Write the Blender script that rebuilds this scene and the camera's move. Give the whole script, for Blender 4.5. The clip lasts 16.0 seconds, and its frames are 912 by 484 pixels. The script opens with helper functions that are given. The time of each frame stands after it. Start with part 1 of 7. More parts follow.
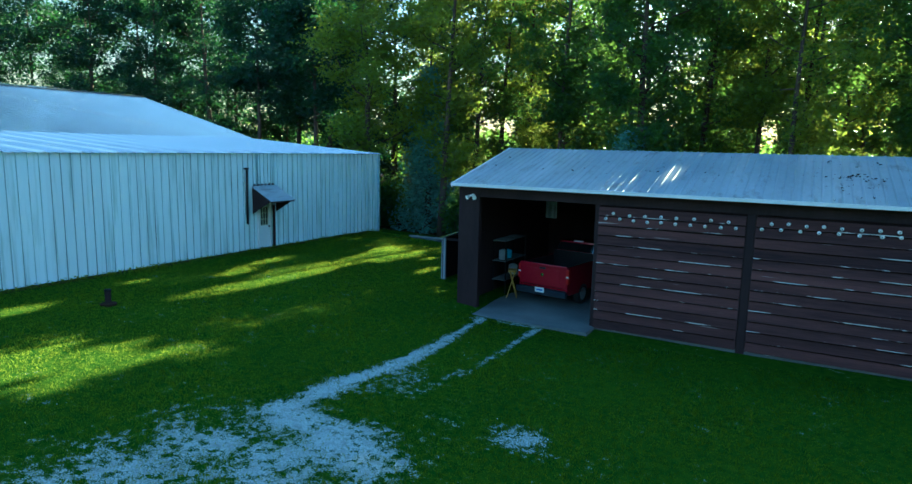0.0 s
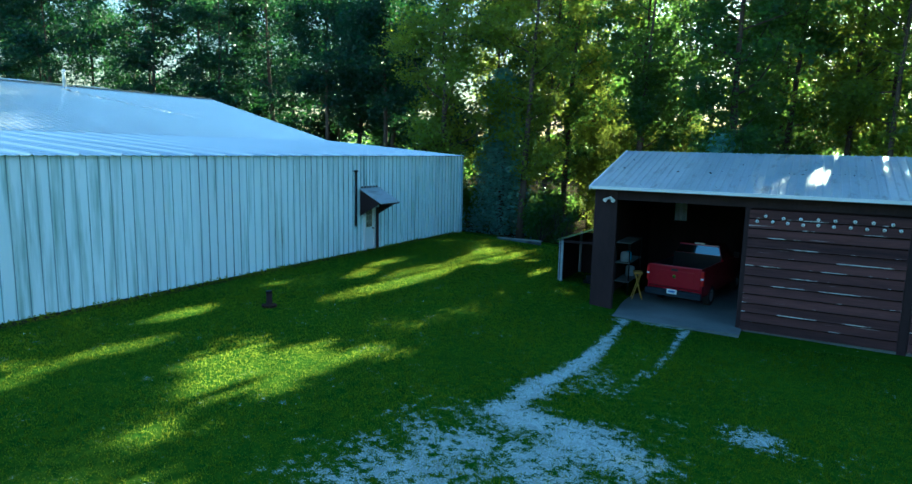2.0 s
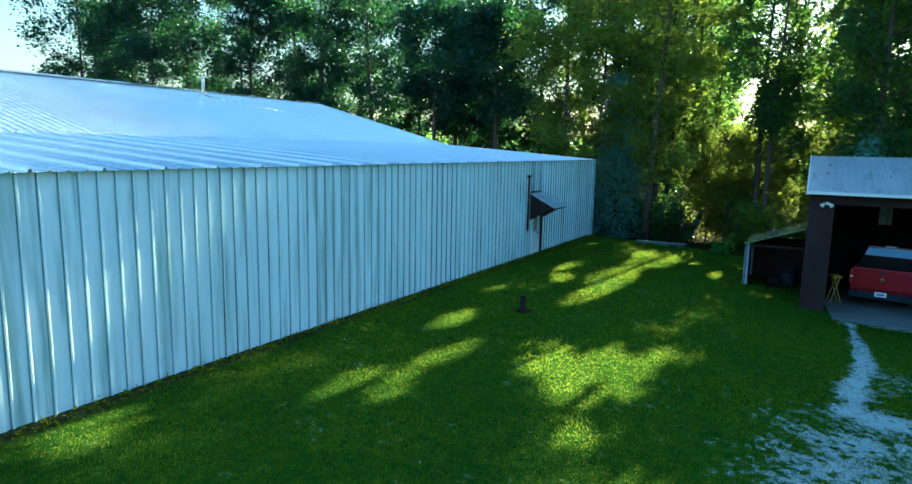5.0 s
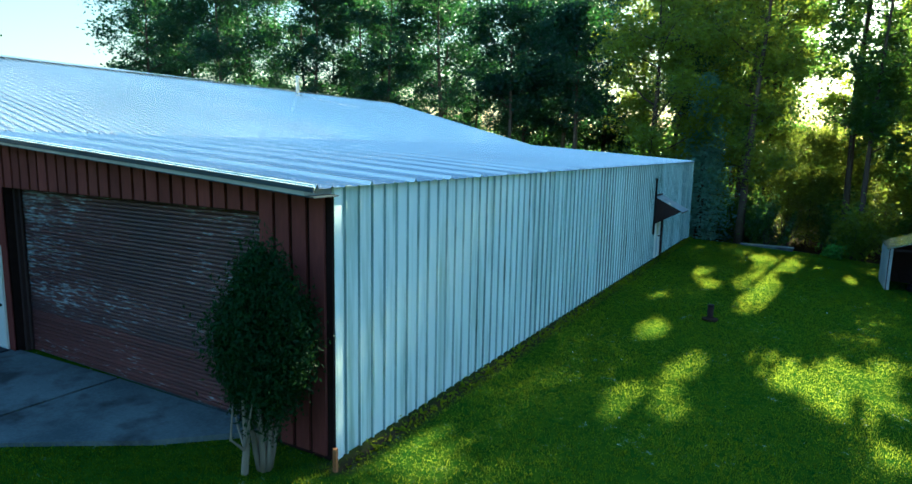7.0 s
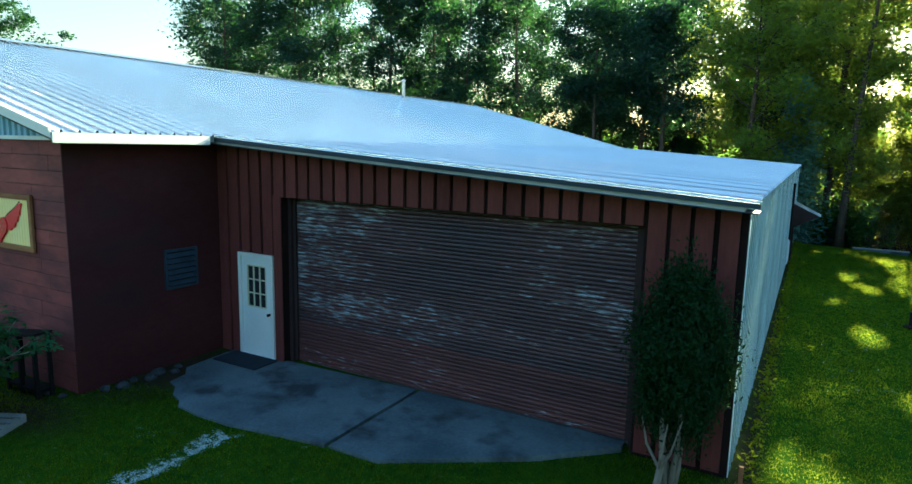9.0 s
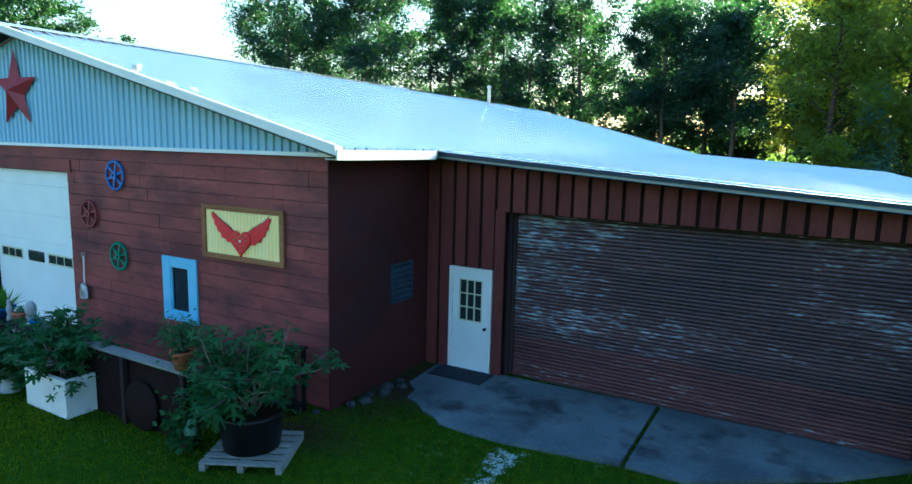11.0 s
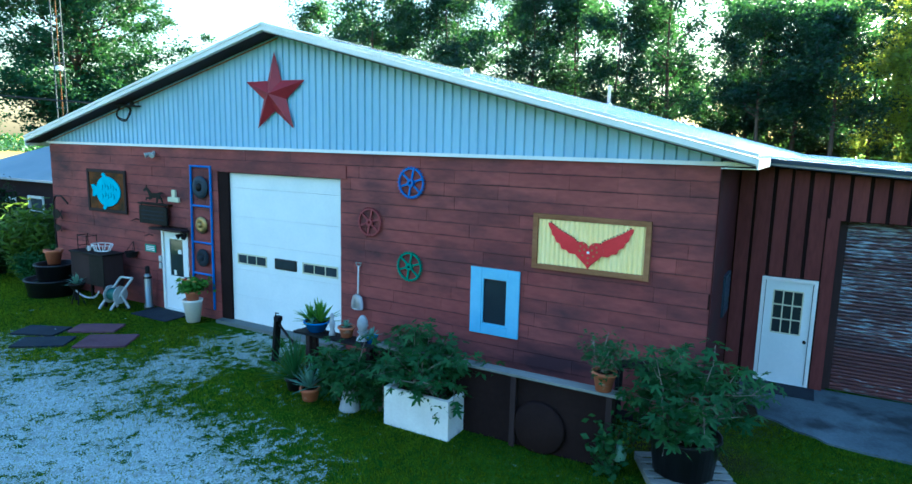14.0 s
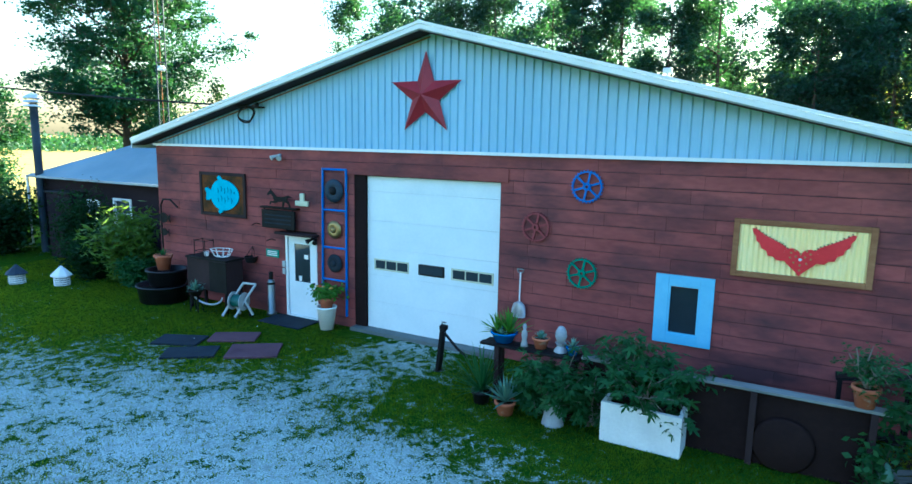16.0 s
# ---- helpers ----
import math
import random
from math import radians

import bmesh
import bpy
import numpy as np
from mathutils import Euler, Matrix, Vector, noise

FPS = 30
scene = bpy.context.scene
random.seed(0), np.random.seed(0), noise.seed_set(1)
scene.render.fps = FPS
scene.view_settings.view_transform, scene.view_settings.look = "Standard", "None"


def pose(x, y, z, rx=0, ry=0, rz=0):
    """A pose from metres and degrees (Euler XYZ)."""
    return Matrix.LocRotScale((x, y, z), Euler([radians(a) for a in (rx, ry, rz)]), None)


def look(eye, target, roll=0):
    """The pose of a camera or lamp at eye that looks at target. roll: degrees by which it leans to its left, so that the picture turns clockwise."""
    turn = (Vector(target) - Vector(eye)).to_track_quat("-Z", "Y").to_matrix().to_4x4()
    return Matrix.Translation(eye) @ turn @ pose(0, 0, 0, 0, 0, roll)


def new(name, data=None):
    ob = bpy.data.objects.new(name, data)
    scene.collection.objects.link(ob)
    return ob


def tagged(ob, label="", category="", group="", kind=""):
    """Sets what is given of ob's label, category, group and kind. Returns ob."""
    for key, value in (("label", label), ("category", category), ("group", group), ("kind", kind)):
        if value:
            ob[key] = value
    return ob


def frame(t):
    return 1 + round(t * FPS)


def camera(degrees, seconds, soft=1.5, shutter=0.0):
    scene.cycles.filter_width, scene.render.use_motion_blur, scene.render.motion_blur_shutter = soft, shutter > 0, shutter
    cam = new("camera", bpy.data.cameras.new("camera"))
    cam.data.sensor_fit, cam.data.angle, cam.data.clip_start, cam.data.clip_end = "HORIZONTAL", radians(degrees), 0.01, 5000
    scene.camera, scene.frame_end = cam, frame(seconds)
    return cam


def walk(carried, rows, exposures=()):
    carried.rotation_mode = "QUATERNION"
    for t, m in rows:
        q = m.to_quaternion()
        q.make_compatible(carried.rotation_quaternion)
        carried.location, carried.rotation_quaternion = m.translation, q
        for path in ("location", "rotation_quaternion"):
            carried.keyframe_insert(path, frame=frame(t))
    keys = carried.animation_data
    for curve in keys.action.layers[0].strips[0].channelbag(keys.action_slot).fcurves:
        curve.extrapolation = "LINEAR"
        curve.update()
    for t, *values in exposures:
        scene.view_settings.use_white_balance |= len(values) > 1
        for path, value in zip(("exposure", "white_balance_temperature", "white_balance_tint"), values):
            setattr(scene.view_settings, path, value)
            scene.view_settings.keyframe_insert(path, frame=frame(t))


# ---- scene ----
cam = camera(72.0, 16.0, soft=1.5)
PATH = [
    (0, (41.087, 5.011, 4.203), (40.134, 6.743, 3.905), 1.3),
    (0.5, (40.106, 4.42, 4.168), (39.154, 6.154, 3.873), 1.3),
    (1, (39.188, 3.849, 4.17), (38.233, 5.581, 3.874), 1.4),
    (1.5, (38.26, 3.3, 4.171), (37.301, 5.03, 3.875), 1.4),
    (2, (37.292, 2.679, 4.17), (36.33, 4.407, 3.875), 1.3),
    (2.5, (36.254, 1.99, 4.169), (35.291, 3.718, 3.875), 1.2),
    (3, (35.236, 1.264, 4.198), (34.27, 2.99, 3.903), 1.2),
    (3.5, (34.199, 0.581, 4.231), (33.236, 2.309, 3.933), 1.3),
    (4, (33.224, -0.087, 4.233), (32.257, 1.638, 3.936), 1.3),
    (6.5, (27.454, -2.818, 4.34), (26.487, -1.093, 4.042), 0.9),
    (7, (26.167, -3.454, 4.362), (25.201, -1.729, 4.058), 1.2),
    (7.5, (24.931, -4.157, 4.346), (23.96, -2.434, 4.044), 1.2),
    (8, (23.637, -4.825, 4.367), (22.666, -3.103, 4.063), 1.2),
    (8.5, (22.332, -5.489, 4.402), (21.362, -3.766, 4.098), 1.2),
    (9, (21.123, -6.161, 4.444), (20.153, -4.438, 4.14), 1.2),
    (11.5, (16.14, -8.862, 4.631), (15.166, -7.141, 4.331), 1.4),
    (12, (15.105, -9.364, 4.621), (14.136, -7.641, 4.32), 1.4),
    (12.5, (14.069, -9.889, 4.639), (13.1, -8.166, 4.336), 1.4),
    (13, (13.01, -10.387, 4.654), (12.043, -8.664, 4.347), 1.3),
    (13.5, (12.047, -10.823, 4.645), (11.08, -9.099, 4.338), 1.4),
    (14, (11.139, -11.158, 4.64), (10.173, -9.434, 4.333), 1.3),
    (14.5, (10.276, -11.456, 4.641), (9.308, -9.734, 4.332), 1.2),
    (15, (9.42, -11.798, 4.681), (8.455, -10.075, 4.366), 1.2),
    (15.5, (8.581, -12.153, 4.698), (7.618, -10.429, 4.38), 1.1),
    (16, (7.738, -12.502, 4.698), (6.774, -10.779, 4.379), 1.0),
]
walk(cam, [(t, look(eye, target, roll)) for t, eye, target, roll in PATH],
     exposures=[(0.0, 3.1, 3900, -1), (4.0, 3.1, 3900, -1), (7.0, 3.08, 4150, -2), (9.0, 3.05, 4400, 0), (11.5, 3.5, 4150, 7), (16.0, 3.84, 4100, 7)])

# ---- daylight: a low sun behind the woods, clear sky ----
SUN_AZ, SUN_EL = radians(7.0), radians(24.0)          # turned from +y towards +x
SUN_DIR = Vector((math.sin(SUN_AZ) * math.cos(SUN_EL), math.cos(SUN_AZ) * math.cos(SUN_EL), math.sin(SUN_EL)))
world = bpy.data.worlds.new("sky")
scene.world = world
world.use_nodes = True
wn = world.node_tree.nodes
sky = wn.new("ShaderNodeTexSky")
sky.sky_type, sky.sun_disc = "NISHITA", False
sky.sun_elevation, sky.sun_rotation = SUN_EL, SUN_AZ
sky.air_density, sky.dust_density, sky.ozone_density = 2.0, 1.5, 0.8
world.node_tree.links.new(sky.outputs[0], wn["Background"].inputs[0])
wn["Background"].inputs[1].default_value = 0.030
sun = new("sun", bpy.data.lights.new("sun", "SUN"))
sun.data.energy, sun.data.angle, sun.data.color = 5.0, radians(0.53), (1.0, 0.74, 0.29)
sun.matrix_world = look(SUN_DIR * 200, (0, 0, 0))


# ---- materials ----
def nodes_of(name):
    m = bpy.data.materials.new(name)
    m.use_nodes = True
    return m, m.node_tree.nodes, m.node_tree.links, m.node_tree.nodes["Principled BSDF"]


def place_of(n, l, stretch=(1, 1, 1)):
    """World position, stretched."""
    g, mp = n.new("ShaderNodeNewGeometry"), n.new("ShaderNodeMapping")
    mp.inputs["Scale"].default_value = stretch
    l.new(g.outputs["Position"], mp.inputs["Vector"])
    return mp.outputs[0]


def noise_of(n, l, where, scale, detail=4.0, rough=0.55):
    t = n.new("ShaderNodeTexNoise")
    t.inputs["Scale"].default_value, t.inputs["Detail"].default_value, t.inputs["Roughness"].default_value = scale, detail, rough
    l.new(where, t.inputs["Vector"])
    return t.outputs[0]


def ramp_of(n, l, fac, lo, hi):
    r = n.new("ShaderNodeMapRange")
    r.inputs[1].default_value, r.inputs[2].default_value = lo, hi
    l.new(fac, r.inputs[0])
    return r.outputs[0]


def mix_of(n, l, fac, a, b):
    m = n.new("ShaderNodeMix")
    m.data_type = "RGBA"
    for sock, v in ((m.inputs[0], fac), (m.inputs[6], a), (m.inputs[7], b)):
        if isinstance(v, bpy.types.NodeSocket):
            l.new(v, sock)
        elif isinstance(v, (int, float)):
            sock.default_value = v
        else:
            sock.default_value = (*v, 1)
    return m.outputs[2]


def math_of(n, l, op, a, b):
    m = n.new("ShaderNodeMath")
    m.operation = op
    for sock, v in zip(m.inputs, (a, b)):
        if isinstance(v, bpy.types.NodeSocket):
            l.new(v, sock)
        else:
            sock.default_value = v
    return m.outputs[0]


def bump_of(n, l, b, height, strength, distance=0.02):
    k = n.new("ShaderNodeBump")
    k.inputs["Strength"].default_value, k.inputs["Distance"].default_value = strength, distance
    l.new(height, k.inputs["Height"])
    l.new(k.outputs[0], b.inputs["Normal"])


def surface(name, base, other, rough=0.6, metal=0.0, big=0.8, fine=14.0, stretch=(1, 1, 1), bump=0.25, wear=None,
            wear_at=(0.6, 0.7), wear_scale=3.0, wear_stretch=None, vary=0.0, spec=0.5, patchy=0.3):
    """Two tones blotched at a large scale, broken up at a fine one, with optional worn streaks and a tone for each piece."""
    m, n, l, b = nodes_of(name)
    p = place_of(n, l, stretch)
    a = noise_of(n, l, p, big, 5.0)
    f = noise_of(n, l, p, fine, 4.0, 0.65)
    blot = ramp_of(n, l, math_of(n, l, "ADD", math_of(n, l, "MULTIPLY", a, 0.65), math_of(n, l, "MULTIPLY", f, 0.35)), 0.36, 0.64)
    col = mix_of(n, l, blot, base, other)
    if wear:
        w = noise_of(n, l, place_of(n, l, wear_stretch or stretch), wear_scale, 5.0, 0.6)
        w = math_of(n, l, "ADD", w, math_of(n, l, "MULTIPLY", math_of(n, l, "SUBTRACT", a, 0.5), patchy))
        col = mix_of(n, l, ramp_of(n, l, w, *wear_at), col, wear)
    if vary:
        o = n.new("ShaderNodeObjectInfo")
        hs = n.new("ShaderNodeHueSaturation")
        l.new(math_of(n, l, "ADD", math_of(n, l, "MULTIPLY", o.outputs["Random"], vary), 1 - vary / 2), hs.inputs["Value"])
        l.new(col, hs.inputs["Color"])
        col = hs.outputs[0]
    l.new(col, b.inputs["Base Color"])
    rr = n.new("ShaderNodeMapRange")
    rr.inputs[3].default_value, rr.inputs[4].default_value = max(0.03, rough - 0.1), min(1, rough + 0.1)
    l.new(f, rr.inputs[0])
    l.new(rr.outputs[0], b.inputs["Roughness"])
    b.inputs["Metallic"].default_value = metal
    b.inputs["Specular IOR Level"].default_value = spec
    if bump:
        bump_of(n, l, b, f, bump)
    return m


def leafy(name, dark, light, glow, thin=0.45, rough=0.5, spread=0.6, spec=0.35):
    """Leaves: varied greens that let light through."""
    m, n, l, b = nodes_of(name)
    g = n.new("ShaderNodeNewGeometry")
    a = noise_of(n, l, place_of(n, l), 0.35, 3.0)
    f = math_of(n, l, "ADD", math_of(n, l, "MULTIPLY", g.outputs["Random Per Island"], spread), math_of(n, l, "MULTIPLY", a, 0.5))
    l.new(mix_of(n, l, f, dark, light), b.inputs["Base Color"])
    b.inputs["Roughness"].default_value = rough
    b.inputs["Specular IOR Level"].default_value = spec
    t, mx = n.new("ShaderNodeBsdfTranslucent"), n.new("ShaderNodeMixShader")
    l.new(mix_of(n, l, f, tuple(c * 0.6 for c in glow), glow), t.inputs[0])
    mx.inputs[0].default_value = thin
    l.new(b.outputs[0], mx.inputs[1])
    l.new(t.outputs[0], mx.inputs[2])
    l.new(mx.outputs[0], n["Material Output"].inputs[0])
    return m


WHITE_METAL = surface("white_painted_metal", (0.76, 0.87, 0.89), (0.84, 0.92, 0.93), 0.42, 0.0, 0.5, 9, (1, 1, 0.12), 0.08,
                      wear=(0.25, 0.38, 0.32), wear_at=(0.50, 0.78), wear_scale=4.0, wear_stretch=(1, 1, 0.07), vary=0.08)
# Darker copy of the white metal: rib-flank shade in its colour, plus algae streaks.
ALGAE_SHADE_METAL = surface("algae_shade_rib_metal", (0.17, 0.24, 0.25), (0.46, 0.56, 0.58), 0.6, 0.0, 1.2, 9, (1, 1, 0.10), 0.1,
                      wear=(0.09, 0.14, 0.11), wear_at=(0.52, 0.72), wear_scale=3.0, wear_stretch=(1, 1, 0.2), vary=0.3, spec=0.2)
ROOF_METAL = surface("galvanised_roof_metal", (0.60, 0.60, 0.60), (0.70, 0.70, 0.69), 0.12, 0.86, 0.35, 1.5, (1, 1, 1), 0.0, vary=0.06, spec=0.8)
ROOF_OLD = surface("weathered_roof_metal", (0.27, 0.31, 0.35), (0.42, 0.46, 0.50), 0.36, 0.2, 0.6, 9, (1, 0.4, 1), 0.08,
                   wear=(0.13, 0.13, 0.13), wear_at=(0.57, 0.78), wear_scale=3.2, wear_stretch=(1, 0.22, 1), vary=0.16)
WING_METAL = surface("blue_grey_wing_roof_metal", (0.13, 0.18, 0.21), (0.19, 0.24, 0.27), 0.5, 0.1, 0.5, 6, (1, 1, 1), 0.0, vary=0.08, spec=0.15)
GABLE_METAL = surface("grey_gable_metal", (0.30, 0.46, 0.62), (0.37, 0.53, 0.68), 0.45, 0.0, 0.5, 9, (1, 1, 0.3), 0.05, vary=0.06)
WHITE_TRIM = surface("white_trim_paint", (0.70, 0.71, 0.70), (0.80, 0.80, 0.79), 0.5, 0, 1.0, 20, (1, 1, 1), 0.1)
BLUE_BOARD = surface("weathered_blue_grey_board", (0.014, 0.020, 0.032), (0.042, 0.058, 0.082), 0.6, 0, 1.2, 20, (0.3, 1, 1), 0.2, spec=0.2)
GREY_TRIM = surface("weathered_grey_trim", (0.22, 0.24, 0.26), (0.38, 0.40, 0.42), 0.6, 0, 1.2, 20, (0.3, 1, 1), 0.2)
RED_BOARD = surface("faded_red_siding", (0.165, 0.044, 0.042), (0.27, 0.082, 0.070), 0.75, 0, 0.7, 12, (0.35, 1, 1), 0.3,
                    wear=(0.066, 0.030, 0.034), wear_at=(0.44, 0.68), wear_scale=1.3, wear_stretch=(0.35, 1, 0.9), vary=0.22, spec=0.2)


def worn_foot(m, dark, reach=0.20):
    """Boards with z running 0 to 1 over their height: paint gone in ragged tongues along the lower edge."""
    n, l = m.node_tree.nodes, m.node_tree.links
    b = n["Principled BSDF"]
    old = b.inputs["Base Color"].links[0].from_socket
    co, sep = n.new("ShaderNodeTexCoord"), n.new("ShaderNodeSeparateXYZ")
    l.new(co.outputs["Object"], sep.inputs[0])
    ragged = noise_of(n, l, place_of(n, l, (0.8, 1, 0.5)), 3.2, 4.0, 0.65)
    k = math_of(n, l, "SUBTRACT", math_of(n, l, "MULTIPLY", math_of(n, l, "SUBTRACT", ragged, 0.30), reach * 3), sep.outputs[2])
    l.new(mix_of(n, l, ramp_of(n, l, k, -0.03, 0.05), old, dark), b.inputs["Base Color"])


worn_foot(RED_BOARD, (0.085, 0.034, 0.036), 0.10)
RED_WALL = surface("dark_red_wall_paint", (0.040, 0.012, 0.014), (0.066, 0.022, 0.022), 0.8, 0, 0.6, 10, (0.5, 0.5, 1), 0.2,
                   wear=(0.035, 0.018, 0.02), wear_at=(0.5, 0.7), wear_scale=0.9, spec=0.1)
RED_BATTEN = surface("dull_red_vertical_boards", (0.072, 0.020, 0.019), (0.128, 0.040, 0.035), 0.8, 0, 1.0, 16, (1, 1, 0.2), 0.3,
                     wear=(0.24, 0.15, 0.12), wear_at=(0.70, 0.82), wear_scale=2.5, wear_stretch=(1, 1, 0.3), vary=0.3, spec=0.2)
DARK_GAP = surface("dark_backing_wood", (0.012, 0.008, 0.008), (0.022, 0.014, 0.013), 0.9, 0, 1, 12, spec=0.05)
ROLL = surface("worn_brown_roller_slat", (0.038, 0.030, 0.038), (0.082, 0.043, 0.045), 0.5, 0.15, 0.55, 9, (0.5, 1, 1.2), 0.12,
               wear=(0.27, 0.31, 0.36), wear_at=(0.57, 0.74), wear_scale=5.0, wear_stretch=(0.8, 1, 5.0), vary=0.35, patchy=1.0, spec=0.35)
ROLL_RED = surface("faded_red_roller_slat", (0.050, 0.027, 0.031), (0.110, 0.043, 0.042), 0.55, 0.1, 0.55, 9, (0.5, 1, 1.2), 0.12,
                   wear=(0.27, 0.29, 0.32), wear_at=(0.62, 0.76), wear_scale=5.0, wear_stretch=(0.8, 1, 5.0), vary=0.35, patchy=0.9, spec=0.3)
LAP = surface("dark_brown_lap_siding", (0.026, 0.014, 0.015), (0.098, 0.045, 0.040), 0.7, 0, 1.1, 14, (0.15, 1, 2.5), 0.35,
              wear=(0.30, 0.25, 0.24), wear_at=(0.69, 0.74), wear_scale=2.0, wear_stretch=(0.22, 1, 7.0), vary=0.3, spec=0.15)
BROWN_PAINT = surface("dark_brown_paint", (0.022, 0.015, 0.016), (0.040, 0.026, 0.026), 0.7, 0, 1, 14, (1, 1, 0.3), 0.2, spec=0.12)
EDGE_PEEL = surface("peeled_board_edge", (0.05, 0.028, 0.028), (0.09, 0.05, 0.048), 0.8, 0, 2, 20, (0.4, 1, 1), 0.3,
                    wear=(0.60, 0.56, 0.53), wear_at=(0.55, 0.60), wear_scale=2.0, wear_stretch=(0.55, 1, 3.0), spec=0.2)
CONCRETE = surface("stained_concrete", (0.062, 0.078, 0.088), (0.155, 0.182, 0.195), 0.85, 0, 0.7, 18, (1, 1, 1), 0.25,
                   wear=(0.040, 0.046, 0.050), wear_at=(0.50, 0.68), wear_scale=1.1, spec=0.2)
PALE_CONCRETE = surface("pale_worn_concrete", (0.085, 0.098, 0.096), (0.16, 0.178, 0.172), 0.85, 0, 0.7, 18, (1, 1, 1), 0.15,
                        wear=(0.10, 0.10, 0.10), wear_at=(0.55, 0.75), wear_scale=0.9)
WHITE_DOOR = surface("white_door_paint", (0.69, 0.74, 0.76), (0.77, 0.81, 0.82), 0.4, 0, 1.2, 14, (1, 1, 1), 0.05)
WHITE_PLASTER = surface("white_plaster", (0.66, 0.66, 0.64), (0.80, 0.80, 0.78), 0.7, 0, 2, 20, (1, 1, 1), 0.25,
                        wear=(0.42, 0.42, 0.38), wear_at=(0.64, 0.76), wear_scale=3)
BLUE_PAINT = surface("sky_blue_paint", (0.22, 0.46, 0.70), (0.28, 0.54, 0.76), 0.55, 0, 2, 20, (1, 1, 1), 0.15)
DEEP_BLUE = surface("bright_blue_enamel", (0.02, 0.09, 0.38), (0.03, 0.13, 0.48), 0.4, 0, 3, 20)
TURQUOISE = surface("turquoise_paint", (0.03, 0.33, 0.52), (0.06, 0.45, 0.62), 0.5, 0, 3, 16)
GREEN_PAINT = surface("green_enamel", (0.016, 0.15, 0.095), (0.026, 0.21, 0.13), 0.5, 0, 3, 20)
STAR_RED = surface("barn_star_red", (0.19, 0.008, 0.016), (0.27, 0.014, 0.024), 0.5, 0.0, 2, 18, (1, 1, 1), 0.1)
HOSE_GREEN = surface("dark_green_hose", (0.012, 0.060, 0.050), (0.03, 0.11, 0.09), 0.5, 0, 4, 40)
DULL_TURQUOISE = surface("shaded_turquoise_cut", (0.015, 0.16, 0.27), (0.03, 0.21, 0.33), 0.6, 0, 3, 16)
RUST_RED = surface("rust_red_paint", (0.16, 0.02, 0.03), (0.22, 0.035, 0.04), 0.6, 0, 3, 20)
HEART_RED = surface("heart_red_paint", (0.50, 0.006, 0.016), (0.62, 0.014, 0.03), 0.45, 0, 3, 20)
CREAM_TIN = surface("cream_corrugated_tin", (0.93, 0.74, 0.26), (0.96, 0.82, 0.40), 0.5, 0.0, 1.5, 14, (1, 1, 0.4), 0.1)
CREAM_PAINT = surface("cream_window_paint", (0.50, 0.50, 0.34), (0.62, 0.61, 0.44), 0.5, 0, 2, 20)
RUST_SHEET = surface("mottled_rusty_sheet", (0.020, 0.022, 0.012), (0.150, 0.055, 0.012), 0.8, 0, 2.2, 12, (1, 1, 1), 0.2, spec=0.1)
OLD_WOOD = surface("old_brown_wood", (0.18, 0.080, 0.030), (0.32, 0.165, 0.070), 0.8, 0, 2, 26, (0.3, 1, 1), 0.4, spec=0.2)
GREY_WOOD = surface("weathered_grey_wood", (0.12, 0.125, 0.115), (0.28, 0.29, 0.27), 0.85, 0, 1.5, 30, (0.15, 1, 1), 0.4, spec=0.2)
BLACK_IRON = surface("black_iron", (0.005, 0.005, 0.006), (0.012, 0.011, 0.011), 0.6, 0.0, 3, 24, spec=0.15)
BLACK_PLASTIC = surface("black_plastic", (0.006, 0.007, 0.009), (0.014, 0.015, 0.018), 0.36, 0, 3, 20, spec=0.25)
GALV = surface("bright_galvanised_steel", (0.50, 0.51, 0.52), (0.66, 0.67, 0.68), 0.35, 0.5, 3, 20)
GREY_PLASTIC = surface("grey_plastic", (0.34, 0.36, 0.36), (0.44, 0.46, 0.45), 0.5, 0, 3, 20)
TERRACOTTA = surface("terracotta", (0.34, 0.11, 0.055), (0.46, 0.17, 0.085), 0.8, 0, 4, 26, wear=(0.5, 0.4, 0.34), wear_at=(0.62, 0.75), wear_scale=5, spec=0.2)
BLUE_GLAZE = surface("blue_glazed_pottery", (0.02, 0.11, 0.42), (0.03, 0.16, 0.52), 0.2, 0, 4, 20)
STONE = surface("pale_cast_stone", (0.26, 0.27, 0.29), (0.40, 0.41, 0.42), 0.8, 0, 4, 30)
DARK_STONE = surface("dirty_dark_stone", (0.022, 0.024, 0.026), (0.060, 0.064, 0.066), 0.85, 0, 5, 26, bump=0.5, spec=0.15)
BRASS = surface("tarnished_brass", (0.24, 0.17, 0.06), (0.36, 0.27, 0.10), 0.4, 0.8, 4, 20)
SLATE = surface("dark_slate_mat", (0.014, 0.018, 0.026), (0.028, 0.034, 0.044), 0.8, 0, 2, 24, spec=0.15)
MAROON_MAT = surface("faded_maroon_mat", (0.075, 0.040, 0.052), (0.12, 0.066, 0.08), 0.85, 0, 2, 24, spec=0.15)
TRUCK_RED = surface("red_car_paint", (0.20, 0.004, 0.016), (0.23, 0.006, 0.02), 0.22, 0.0, 0.6, 8, (1, 1, 1), 0.0)
CHROME = surface("chrome", (0.6, 0.6, 0.62), (0.7, 0.7, 0.72), 0.12, 1.0, 2, 8, (1, 1, 1), 0.0)
